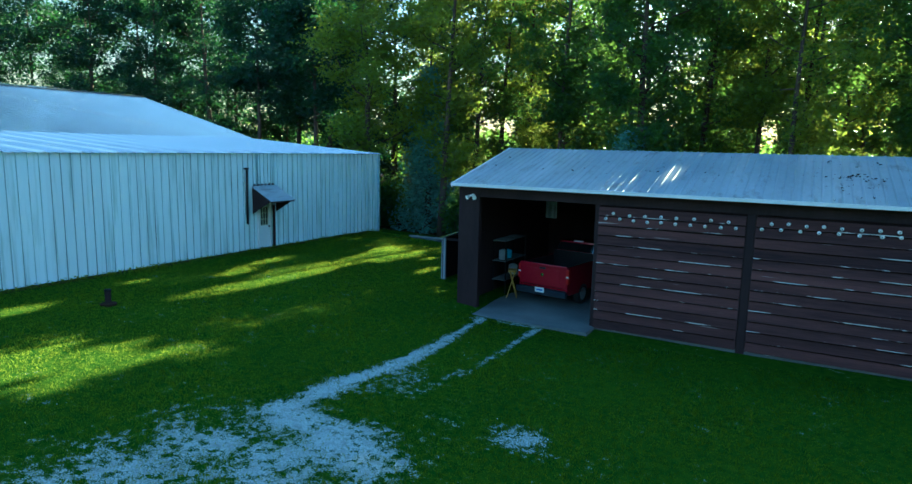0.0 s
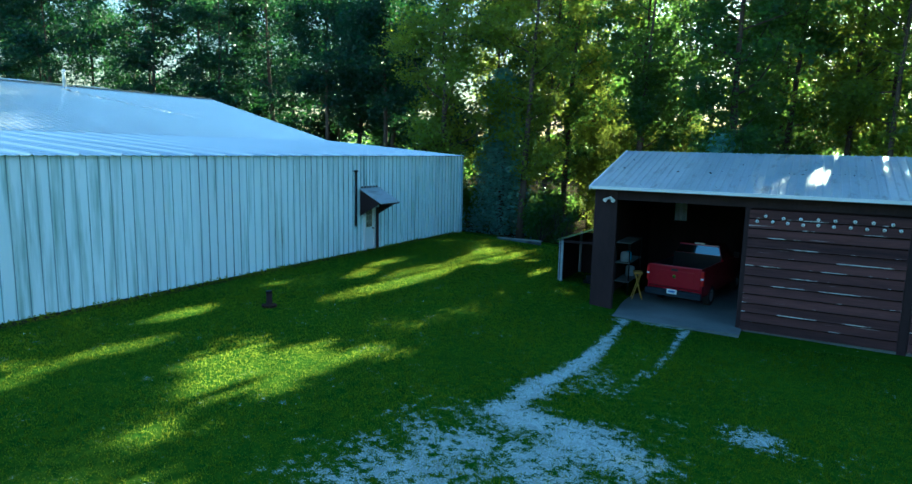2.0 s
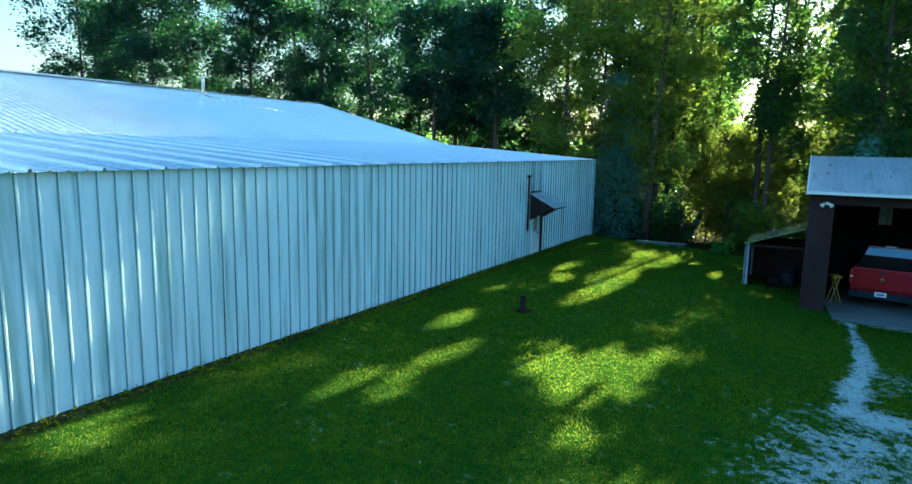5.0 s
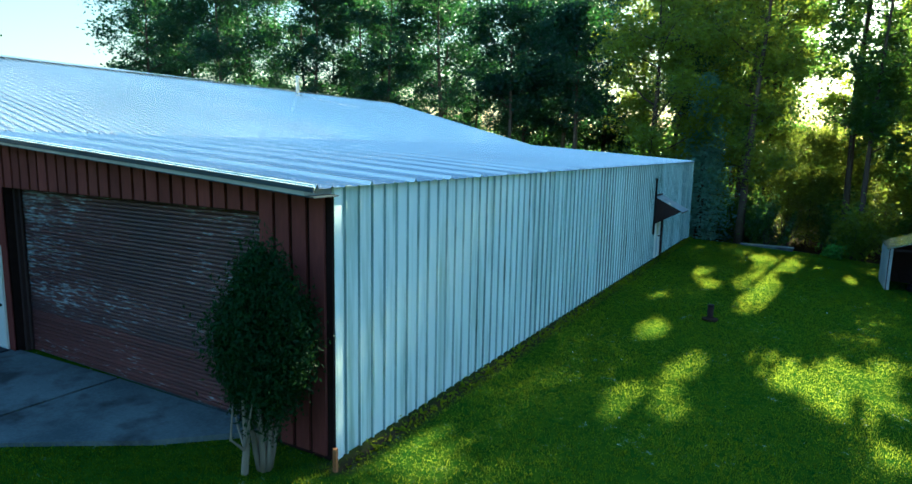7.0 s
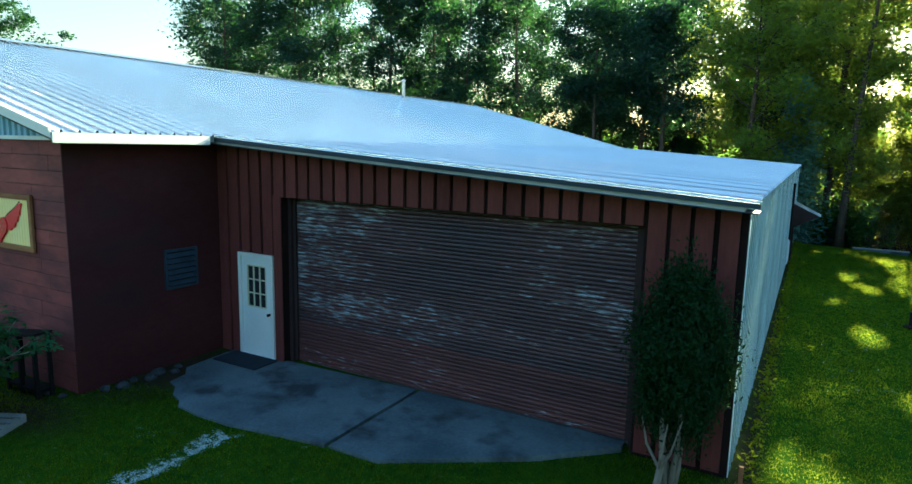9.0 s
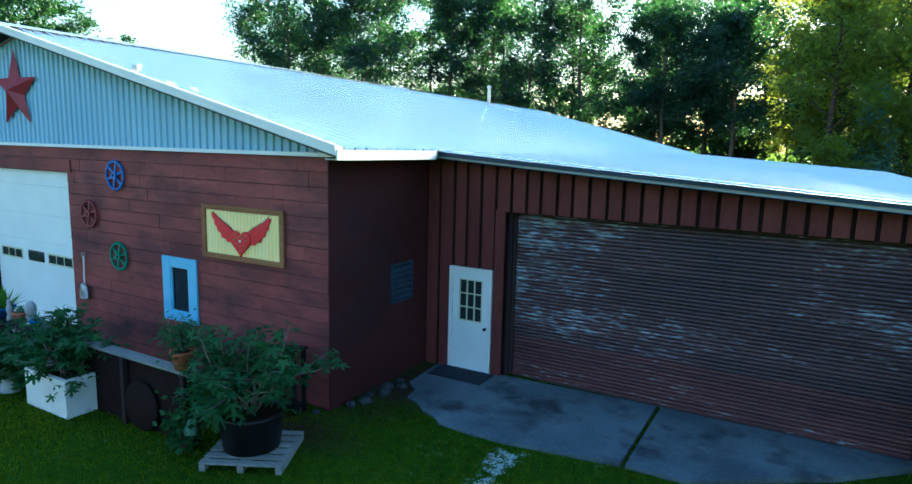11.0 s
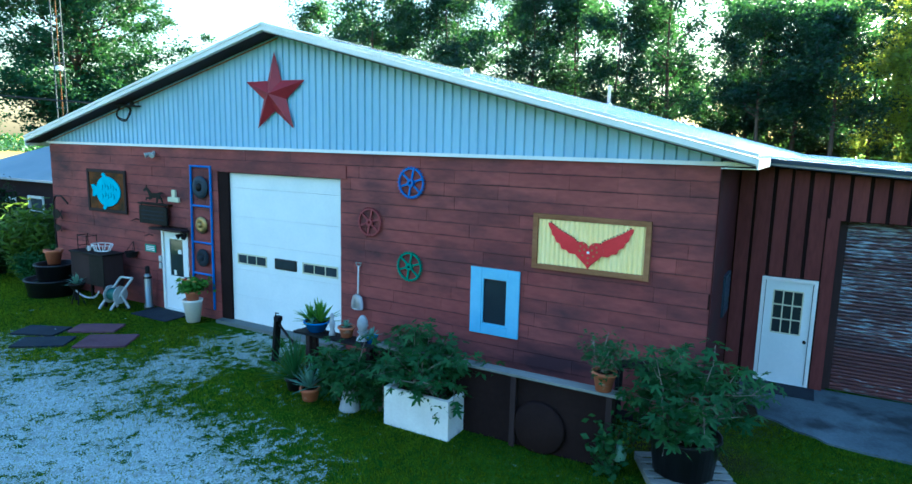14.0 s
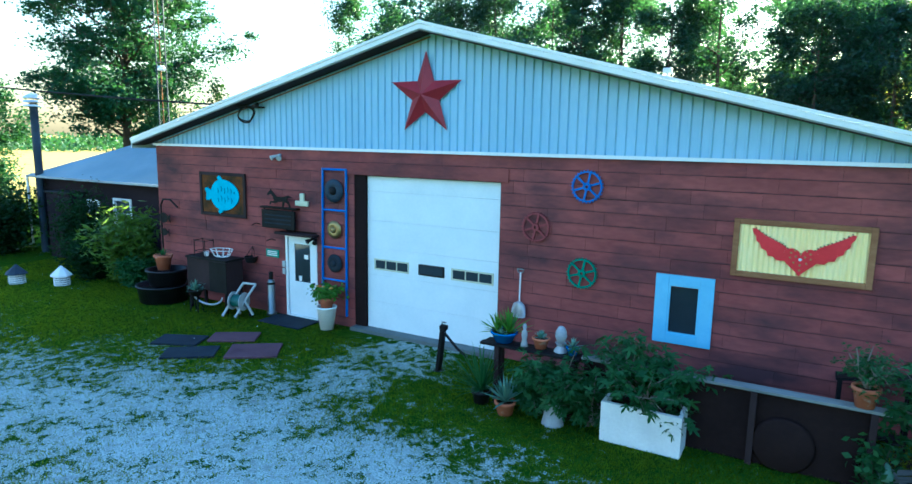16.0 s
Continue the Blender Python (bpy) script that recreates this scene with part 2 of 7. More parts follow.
DULL_STEEL = surface("dull_steel", (0.13, 0.15, 0.16), (0.22, 0.24, 0.25), 0.32, 0.8, 4, 20, (1, 1, 0.1), 0.0)
RUBBER = surface("tyre_rubber", (0.012, 0.012, 0.012), (0.022, 0.022, 0.022), 0.85, 0, 5, 30)
TAIL_RED = surface("red_lens", (0.30, 0.01, 0.01), (0.4, 0.02, 0.02), 0.15, 0, 5, 10, (1, 1, 1), 0.0)
YELLOW = surface("yellow_paint", (0.34, 0.22, 0.02), (0.44, 0.30, 0.04), 0.5, 0, 4, 20)
WINE_WALL = surface("dark_purple_brown_wall", (0.014, 0.010, 0.014), (0.026, 0.018, 0.022), 0.8, 0, 1, 12, (0.4, 0.4, 2), 0.2, spec=0.08)
BARK = surface("tree_bark", (0.045, 0.034, 0.026), (0.105, 0.082, 0.062), 0.9, 0, 1.5, 9, (1, 1, 0.25), 0.7, spec=0.1)
PALE_BARK = surface("pale_bark", (0.14, 0.125, 0.10), (0.25, 0.22, 0.18), 0.85, 0, 3, 16, (1, 1, 0.3), 0.5, spec=0.15)
SOIL = surface("dark_soil", (0.018, 0.012, 0.008), (0.04, 0.028, 0.018), 0.95, 0, 4, 30, bump=0.6, spec=0.05)
# Woods leaves in shaded and sunlit tones; the light is put into the colour.
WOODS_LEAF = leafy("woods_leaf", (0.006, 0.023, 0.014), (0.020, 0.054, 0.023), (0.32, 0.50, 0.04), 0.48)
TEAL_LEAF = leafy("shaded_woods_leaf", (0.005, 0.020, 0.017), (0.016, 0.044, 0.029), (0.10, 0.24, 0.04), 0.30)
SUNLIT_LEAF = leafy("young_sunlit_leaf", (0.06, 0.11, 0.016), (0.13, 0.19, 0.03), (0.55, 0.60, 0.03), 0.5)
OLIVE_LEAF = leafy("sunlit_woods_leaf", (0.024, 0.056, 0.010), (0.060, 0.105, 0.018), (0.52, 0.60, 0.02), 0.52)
SPRUCE_LEAF = leafy("blue_green_needles", (0.15, 0.28, 0.23), (0.25, 0.40, 0.33), (0.24, 0.36, 0.22), 0.3, 0.7, 0.6, 0.1)
MAPLE_LEAF = leafy("dark_maple_leaf", (0.010, 0.040, 0.024), (0.032, 0.085, 0.042), (0.08, 0.20, 0.03), 0.22, 0.6, 0.6, 0.15)
CEDAR_LEAF = leafy("dark_cedar_needles", (0.006, 0.019, 0.007), (0.018, 0.042, 0.012), (0.06, 0.12, 0.02), 0.2, 0.6, 0.6, 0.08)
FIG_LEAF = leafy("fig_leaf", (0.014, 0.050, 0.016), (0.058, 0.125, 0.036), (0.09, 0.24, 0.04), 0.3, 0.55, 0.6, 0.15)
LIME_LEAF = leafy("bright_shrub_leaf", (0.05, 0.14, 0.012), (0.12, 0.25, 0.020), (0.20, 0.36, 0.02), 0.35)
FROND_LEAF = leafy("feathery_shrub_leaf", (0.026, 0.074, 0.008), (0.130, 0.200, 0.010), (0.20, 0.30, 0.01), 0.3)
AGAVE_LEAF = leafy("agave_leaf", (0.09, 0.18, 0.13), (0.22, 0.34, 0.25), (0.12, 0.22, 0.10), 0.15)
GRASS = leafy("lawn_grass", (0.010, 0.036, 0.004), (0.018, 0.052, 0.005), (0.73, 0.82, 0.0), 0.33, 0.8, 0.35, 0.0)


def glass_dark(name, tint=(0.02, 0.025, 0.03)):
    m, n, l, b = nodes_of(name)
    l.new(mix_of(n, l, noise_of(n, l, place_of(n, l), 3.0), tint, tuple(c * 1.6 for c in tint)), b.inputs["Base Color"])
    b.inputs["Roughness"].default_value = 0.04
    b.inputs["Specular IOR Level"].default_value = 0.6
    return m


GLASS = glass_dark("dark_window_glass")
WING_GLASS = glass_dark("house_window_glass", (0.05, 0.06, 0.07))


def ground_material():
    m, n, l, b = nodes_of("lawn_and_gravel")
    p = place_of(n, l)
    a, f, s = noise_of(n, l, p, 0.35, 4.0), noise_of(n, l, p, 5.0, 5.0, 0.7), noise_of(n, l, p, 38.0, 3.0, 0.7)
    turf = mix_of(n, l, ramp_of(n, l, a, 0.3, 0.7), (0.014, 0.042, 0.004), (0.026, 0.060, 0.004))
    turf = mix_of(n, l, ramp_of(n, l, f, 0.35, 0.75), turf, (0.060, 0.092, 0.002))
    gravel = mix_of(n, l, ramp_of(n, l, s, 0.3, 0.7), (0.17, 0.205, 0.185), (0.52, 0.585, 0.545))
    gravel = mix_of(n, l, ramp_of(n, l, f, 0.5, 0.8), gravel, (0.13, 0.15, 0.13))
    cover = n.new("ShaderNodeAttribute")
    cover.attribute_name = "gravel"
    k = math_of(n, l, "ADD", cover.outputs["Fac"], math_of(n, l, "MULTIPLY", math_of(n, l, "SUBTRACT", f, 0.5), 2.0))
    k = math_of(n, l, "ADD", k, math_of(n, l, "MULTIPLY", math_of(n, l, "SUBTRACT", s, 0.5), 1.4))
    k = math_of(n, l, "ADD", k, math_of(n, l, "MULTIPLY", math_of(n, l, "SUBTRACT", noise_of(n, l, p, 1.3, 3.0), 0.5), 1.0))
    col = mix_of(n, l, ramp_of(n, l, k, 0.44, 0.58), turf, gravel)
    field = n.new("ShaderNodeAttribute")
    field.attribute_name = "field"
    col = mix_of(n, l, field.outputs["Fac"], col, mix_of(n, l, a, (0.24, 0.18, 0.055), (0.33, 0.26, 0.09)))
    floor = n.new("ShaderNodeAttribute")
    floor.attribute_name = "litter"
    col = mix_of(n, l, floor.outputs["Fac"], col, mix_of(n, l, f, (0.020, 0.016, 0.010), (0.05, 0.038, 0.022)))
    l.new(col, b.inputs["Base Color"])
    b.inputs["Roughness"].default_value = 0.95
    b.inputs["Specular IOR Level"].default_value = 0.0
    bump_of(n, l, b, s, 0.45, 0.03)
    return m


GROUND = ground_material()


# ---- small building kit ----
def mesh_of(bm, material, smooth=False):
    me = bpy.data.meshes.new("mesh")
    bmesh.ops.recalc_face_normals(bm, faces=bm.faces)
    bm.to_mesh(me)
    bm.free()
    me.materials.append(material)
    if smooth:
        me.polygons.foreach_set("use_smooth", [True] * len(me.polygons))
    return me


def part(name, bm, material, parent, label="", smooth=False):
    ob = new(name, mesh_of(bm, material, smooth))
    ob.parent = parent
    return tagged(ob, label)


def thing(name, label, category, at=(0, 0, 0), turn=0.0, group=""):
    ob = new(name)
    ob.matrix_world = pose(*at, 0, 0, turn)
    return tagged(ob, label, category, group)


def whole(name, bm, material, label, category, at=(0, 0, 0), turn=0.0, group="", kind="", smooth=False):
    ob = new(name, mesh_of(bm, material, smooth))
    ob.matrix_world = pose(*at, 0, 0, turn)
    return tagged(ob, label, category, group, kind)


def raw(name, verts, faces, material, parent=None, smooth=False):
    """One mesh object straight from arrays."""
    me = bpy.data.meshes.new(name)
    verts, faces = np.asarray(verts, dtype=np.float32), np.asarray(faces, dtype=np.int32)
    k = faces.shape[1]
    me.vertices.add(len(verts))
    me.vertices.foreach_set("co", verts.ravel())
    me.loops.add(faces.size)
    me.loops.foreach_set("vertex_index", faces.ravel())
    me.polygons.add(len(faces))
    me.polygons.foreach_set("loop_start", np.arange(0, faces.size, k, dtype=np.int32))
    if smooth:
        me.polygons.foreach_set("use_smooth", np.ones(len(faces), dtype=bool))
    me.update(calc_edges=True)
    me.materials.append(material)
    ob = new(name, me)
    ob.parent = parent
    return ob


def box(x0, x1, y0, y1, z0, z1, bm=None, bevel=0.0):
    own = bm is None
    bm = bm or bmesh.new()
    vs = bmesh.ops.create_cube(bm, size=1.0, matrix=Matrix.Translation(((x0 + x1) / 2, (y0 + y1) / 2, (z0 + z1) / 2))
                               @ Matrix.Diagonal((x1 - x0, y1 - y0, z1 - z0, 1)))["verts"]
    if bevel:
        es = list({e for v in vs for e in v.link_edges})
        bmesh.ops.bevel(bm, geom=es, offset=bevel, segments=2, affect="EDGES", profile=0.5)
    return bm


def tube(points, radii, seg=8, bm=None, cap=True):
    """A pipe along points with a radius at each."""
    bm = bm or bmesh.new()
    points = [Vector(p) for p in points]
    if isinstance(radii, (int, float)):
        radii = [radii] * len(points)
    rings, side = [], None
    for i, (p, r) in enumerate(zip(points, radii)):
        d = (points[min(i + 1, len(points) - 1)] - points[max(i - 1, 0)]).normalized()
        if side is None:
            side = d.orthogonal().normalized()
        side = (side - d * side.dot(d)).normalized()
        up = d.cross(side)
        rings.append([bm.verts.new(p + side * (r * math.cos(2 * math.pi * k / seg)) + up * (r * math.sin(2 * math.pi * k / seg))) for k in range(seg)])
    for a, b in zip(rings, rings[1:]):
        for k in range(seg):
            bm.faces.new((a[k], a[(k + 1) % seg], b[(k + 1) % seg], b[k]))
    if cap:
        bm.faces.new(rings[0][::-1])
        bm.faces.new(rings[-1])
    return bm


def lathe(profile, seg=24, bm=None, at=(0, 0, 0), axis="z"):
    """A turned body from (radius, height) pairs; closed where the radius is 0."""
    bm = bm or bmesh.new()
    o = Vector(at)

    def spot(r, h, k):
        a = 2 * math.pi * k / seg
        if axis == "z":
            return o + Vector((r * math.cos(a), r * math.sin(a), h))
        return o + Vector((r * math.cos(a), -h, r * math.sin(a)))
    rings = [[bm.verts.new(spot(r, h, k)) for k in range(seg)] if r > 1e-6 else [bm.verts.new(spot(0, h, 0))] for r, h in profile]
    for a, b in zip(rings, rings[1:]):
        for k in range(seg):
            if len(a) == 1 and len(b) == 1:
                continue
            if len(a) == 1:
                bm.faces.new((a[0], b[(k + 1) % seg], b[k]))
            elif len(b) == 1:
                bm.faces.new((a[k], a[(k + 1) % seg], b[0]))
            else:
                bm.faces.new((a[k], a[(k + 1) % seg], b[(k + 1) % seg], b[k]))
    return bm


def slab(outline, d, bm=None, axis="y", at=0.0):
    """A flat outline pushed out by d; outline in the plane across axis."""
    bm = bm or bmesh.new()

    def spot(p, h):
        return {"y": (p[0], h, p[1]), "z": (p[0], p[1], h), "x": (h, p[0], p[1])}[axis]
    a = [bm.verts.new(spot(p, at)) for p in outline]
    b = [bm.verts.new(spot(p, at + d)) for p in outline]
    bm.faces.new(a)
    bm.faces.new(b[::-1])
    for i in range(len(a)):
        j = (i + 1) % len(a)
        bm.faces.new((a[j], a[i], b[i], b[j]))
    return bm


def ribbed(width, length, pitch, rib, foot, top):
    """A ribbed metal sheet: across x, along y, ribs up in z."""
    xs, zs = [], []
    count = round(width / pitch)
    for i in range(count):
        c = (i + 0.5) * pitch
        xs += [c - foot / 2, c - top / 2, c + top / 2, c + foot / 2]
        zs += [0, rib, rib, 0]
    xs, zs = [0] + xs + [width], [0] + zs + [0]
    bm = bmesh.new()
    a = [bm.verts.new((x, 0, z)) for x, z in zip(xs, zs)]
    b = [bm.verts.new((x, length, z)) for x, z in zip(xs, zs)]
    for i in range(len(xs) - 1):
        bm.faces.new((a[i], a[i + 1], b[i + 1], b[i]))
    return bm


def placed(name, mesh, parent, m):
    """A piece that shares its mesh."""
    ob = new(name, mesh)
    ob.parent = parent
    ob.matrix_basis = m
    return ob


def scaled(x, y, z, sx, sy, sz, rx=0, ry=0, rz=0):
    return pose(x, y, z, rx, ry, rz) @ Matrix.Diagonal((sx, sy, sz, 1))


def ground_z(x, y):
    """Height of the lawn: level along the front, falling towards the garage and behind the barn."""
    x, y = np.asarray(x, dtype=float), np.asarray(y, dtype=float)
    z = np.interp(x, [-60, -20, 0, 12, 20.5, 24, 28, 32.5, 36, 60], [-0.6, -0.2, -0.15, -0.21, -0.27, -0.42, -0.78, -1.13, -1.2, -1.25])
    z = z - 0.14 * np.clip(y / 33, 0, 1) * np.exp(-((x - 21) / 5.0) ** 2)
    z = z - np.clip((y - 32.5) * 0.13, 0, 1.3) * np.clip((x - 8) / 10, 0, 1)
    return z + 0.02 * np.sin(x * 0.9 + y * 0.4) * np.sin(y * 0.7) * (x > 21)


# ---- trees and plants ----
def leaf_cards(centres, size, rng, flat=0.5, long=1.5):
    """Small folded leaves, two triangles each, at the centres."""
    n = len(centres)
    d = rng.normal(size=(n, 3))
    d[:, 2] *= flat
    d /= np.linalg.norm(d, axis=1)[:, None]
    u = np.cross(d, rng.normal(size=(n, 3)))
    u /= np.linalg.norm(u, axis=1)[:, None]
    w = np.cross(d, u)
    s = (size * rng.uniform(0.6, 1.3, n))[:, None]
    a, b = centres - d * s * long / 2, centres + d * s * long / 2
    c, e = centres + u * s / 2 + w * s * 0.15, centres - u * s / 2 + w * s * 0.15
    v = np.stack([a, c, b, e], 1).reshape(-1, 3)
    i = np.arange(n)[:, None] * 4
    return v, np.concatenate([i + [0, 1, 2], i + [0, 2, 3]], 1).reshape(-1, 3)


def leaf_blades(centres, size, rng, flat=0.5, long=1.5):
    """Smaller leaves of the woods, one triangle each."""
    n = len(centres)
    d = rng.normal(size=(n, 3))
    d[:, 2] *= flat
    d /= np.linalg.norm(d, axis=1)[:, None]
    u = np.cross(d, rng.normal(size=(n, 3)))
    u /= np.linalg.norm(u, axis=1)[:, None]
    s = (size * rng.uniform(0.55, 1.35, n))[:, None]
    v = np.stack([centres - d * s * long / 2 - u * s / 2, centres - d * s * long / 2 + u * s / 2, centres + d * s * long / 2], 1).reshape(-1, 3)
    return v, np.arange(len(v)).reshape(-1, 3)


# Stretches of lawn and roof where the low sun comes through the canopy: x, y, half width, half length, how open.
SUN_GAPS = ((24.9, 22.0, 0.60, 3.6, 0.95), (25.2, 28.0, 0.80, 3.2, 0.95), (26.0, 12.6, 0.9, 1.4, 0.66), (27.2, 13.5, 1.0, 1.5, 0.72), (28.3, 15.6, 0.9, 0.9, 0.62), (27.4, 11.3, 0.8, 1.0, 0.62), (28.0, 12.3, 0.6, 0.8, 0.60),
            (27.6, 9.9, 0.5, 0.8, 0.55), (28.5, 10.0, 0.8, 0.9, 0.54), (29.4, 8.6, 0.85, 0.9, 0.62), (24.1, 10.1, 0.34, 2.2, 0.76), (23.4, 8.6, 0.35, 1.4, 0.60), (22.8, 13.5, 0.40, 1.4, 0.68), (23.9, 13.2, 0.3, 1.0, 0.58),
            (21.6, 3.9, 1.0, 0.9, 0.64), (21.9, 17.2, 0.4, 1.0, 0.60), (22.6, 23.1, 0.5, 1.3, 0.62), (23.2, 21.1, 0.4, 1.2, 0.56), (27.8, 27.4, 0.7, 1.3, 0.66), (27.7, 23.2, 0.7, 1.2, 0.48), (25.3, 31.2, 1.2, 1.6, 0.80), (29.1, 16.0, 0.35, 0.5, 0.58),
            (25.6, 34.5, 1.7, 5.5, 0.78), (32.2, 15.9, 0.35, 0.5, 0.42), (33.9, 15.9, 0.30, 0.5, 0.44), (35.7, 15.6, 0.45, 0.5, 0.45), (36.5, 15.8, 0.40, 0.45, 0.45), (37.6, 15.3, 0.3, 0.3, 0.40),
            (39.5, 15.6, 0.30, 0.30, 0.38), (41.5, 15.3, 0.3, 0.3, 0.40))


def patches(x, y):
    """Smooth noise from 0 to 1, drawn out along y."""
    x, y = x * 1.9 - y * 0.2, y * 0.62
    i, j = np.floor(x), np.floor(y)
    u, v = x - i, y - j
    u, v = u * u * (3 - 2 * u), v * v * (3 - 2 * v)

    def h(a, b):
        k = np.sin(a * 127.1 + b * 311.7) * 43758.5453
        return k - np.floor(k)
    return (h(i, j) * (1 - u) + h(i + 1, j) * u) * (1 - v) + (h(i, j + 1) * (1 - u) + h(i + 1, j + 1) * u) * v


def lets_sun(p, rng):
    """True for leaves that stand in one of the gaps."""
    k = (p[:, 2] + 0.5) / SUN_DIR.z
    x, y = (p[:, :2] - np.outer(k, (SUN_DIR.x, SUN_DIR.y))).T
    f = 0.42 * patches(x, y) + 0.58 * patches(x * 2.3 + 7, y * 1.9)
    gone = np.zeros(len(p), bool)
    for cx, cy, a, b, often in SUN_GAPS:
        d = ((x - cx) / a) ** 2 + ((y - cy) / b) ** 2
        gone |= f > 1 - often + 0.35 * (np.clip(d, 0.3, 6) - 0.3)
    return gone


def limb_path(start, way, length, rng, bend=0.25, steps=5):
    p, d, out = np.array(start, float), np.array(way, float), []
    out.append(p.copy())
    for _ in range(steps):
        d = d + rng.normal(size=3) * bend * 0.5 + np.array((0, 0, 0.06))
        d /= np.linalg.norm(d)
        p = p + d * length / steps
        out.append(p.copy())
    return out


def tree(name, label, x, y, tall, spread, low, rng, leaf, clumps=150, per=42, size=0.27, girth=0.2, category="tree", group="", lean=0.0, bark=None, gaps=True, fine=False):
    """A trunk with limbs and twigs, and a crown of leaf clumps that follow them."""
    z = float(ground_z(x, y)) - 0.15
    t = thing(name, label, category, (x, y, z), 0, group)
    top = np.array((rng.normal() * 0.4 + lean, rng.normal() * 0.4, tall * 0.9))
    spine = [top * f + np.array((math.sin(f * 5 + x) * 0.18, math.cos(f * 4 + y) * 0.18, 0)) * f for f in np.linspace(0, 1, 8)]
    bm = tube(spine, [girth * (1.25 if i == 0 else 1.0 - 0.88 * i / 7) for i in range(8)], 8)
    tips = []
    limbs = max(9, int(clumps / (12 if fine else 8)))
    for i in range(limbs):
        f = low / tall + (0.97 - low / tall) * (i + rng.random()) / limbs
        a = i * 2.4 + rng.normal() * 0.5
        fit = math.sin(min(1, max(0.12, (f - low / tall) / (1 - low / tall))) * math.pi * 0.82 + 0.35)
        reach = spread * max(0.3, fit) * rng.uniform(0.65, 1.15)
        k = f / 0.9 * 7
        j = min(int(k), 6)
        base = spine[j] + (spine[j + 1] - spine[j]) * min(1.0, k - j)
        path = limb_path(base, (math.cos(a), math.sin(a), rng.uniform(0.15, 0.7)), reach, rng)
        tube(path, [girth * 0.32 * (1 - f * 0.6) * (1 - 0.16 * s) for s in range(6)], 5, bm)
        for s in range(2, 6):
            tips.append(path[s])
            twig = limb_path(path[s], rng.normal(size=3) + np.array((0, 0, 0.3)), reach * 0.3, rng, 0.3, 2)
            tube(twig, [girth * 0.07, girth * 0.05, 0.01], 3, bm, False)
            tips.append(twig[-1])
    part("trunk", bm, bark or BARK, t, "", True)
    tips = np.array(tips)
    pick = tips[rng.integers(0, len(tips), clumps)] + rng.normal(size=(clumps, 3)) * 0.35
    reach = rng.uniform(0.25, 0.70, clumps) if fine else rng.uniform(0.35, 0.85, clumps)
    c = np.repeat(pick, per, 0) + rng.normal(size=(clumps * per, 3)) * np.repeat(reach, per)[:, None] * np.array((1, 1, 0.6))
    c = c[c[:, 2] > 0.2]
    if gaps:
        c = c[~lets_sun(c + np.array((x, y, z)), rng)]
    raw("crown", *(leaf_blades if fine else leaf_cards)(c, size, rng), leaf, t)
    return t


def conifer(name, label, x, y, tall, spread, rng, leaf, low=0.3, size=0.16, count=5000, group="", bark=None, base=None):
    """A dense cone of needle sprays on whorled boughs."""
    z = float(ground_z(x, y)) - 0.1 if base is None else base
    t = thing(name, label, "tree", (x, y, z), 0, group)
    bm = tube([(0, 0, 0), (0.05, 0.02, tall * 0.5), (0, 0, tall * 0.98)], [0.12 * tall / 5, 0.07 * tall / 5, 0.01], 7)
    pts = []
    tiers = int(tall * 3)
    for i in range(tiers):
        f = (i + 0.5) / tiers
        h, r = low + (tall - low) * f, spread * (1 - f) ** 0.75 * rng.uniform(0.8, 1.1)
        for a in np.linspace(0, 2 * math.pi, 7)[:-1] + rng.random() * 3:
            end = np.array((math.cos(a) * r, math.sin(a) * r, h - 0.12 * r + rng.normal() * 0.08))
            tube([(0, 0, h), tuple(end)], [0.02, 0.006], 3, bm, False)
            n = max(6, int(count / tiers / 6))
            s = rng.random(n) ** 0.6
            pts.append(np.outer(s, end - np.array((0, 0, h))) + np.array((0, 0, h)) + rng.normal(size=(n, 3)) * 0.11 * (0.5 + spread))
    part("trunk", bm, bark or BARK, t, "", True)
    c = np.concatenate(pts)
    c = c[~lets_sun(c + np.array((x, y, z)), rng)]
    raw("crown", *leaf_cards(c, size, rng, 0.5, 2.2), leaf, t)
    return t


def bush(name, label, x, y, wide, tall, rng, leaf, count=1500, size=0.12, group="", category="bush", base=None, stems=9, long=1.5):
    """A rounded, uneven shrub: stems from the root, leaves in clumps round them."""
    z = float(ground_z(x, y)) - 0.05 if base is None else base
    t = thing(name, label, category, (x, y, z), 0, group)
    bm, tips = bmesh.new(), []
    for i in range(stems):
        a = i * 2.4 + rng.random()
        path = limb_path((0, 0, 0), (math.cos(a) * wide / tall * rng.uniform(0.2, 1), math.sin(a) * wide / tall * rng.uniform(0.2, 1), 1), tall * rng.uniform(0.6, 0.95), rng, 0.25, 5)
        tube(path, [0.022, 0.018, 0.014, 0.011, 0.008, 0.004], 4, bm, False)
        tips += path[1:]
    part("stems", bm, BARK, t, "", True)
    tips = np.array(tips)
    c = tips[rng.integers(0, len(tips), count)] + rng.normal(size=(count, 3)) * np.array((wide, wide, tall * 0.7)) * 0.17
    c = c[c[:, 2] > 0.03]
    c = c[~lets_sun(c + np.array((x, y, z)), rng)]
    raw("leaves", *(leaf_blades if name == "undergrowth_bush" else leaf_cards)(c, size, rng, 0.6, long), leaf, t)
    return t


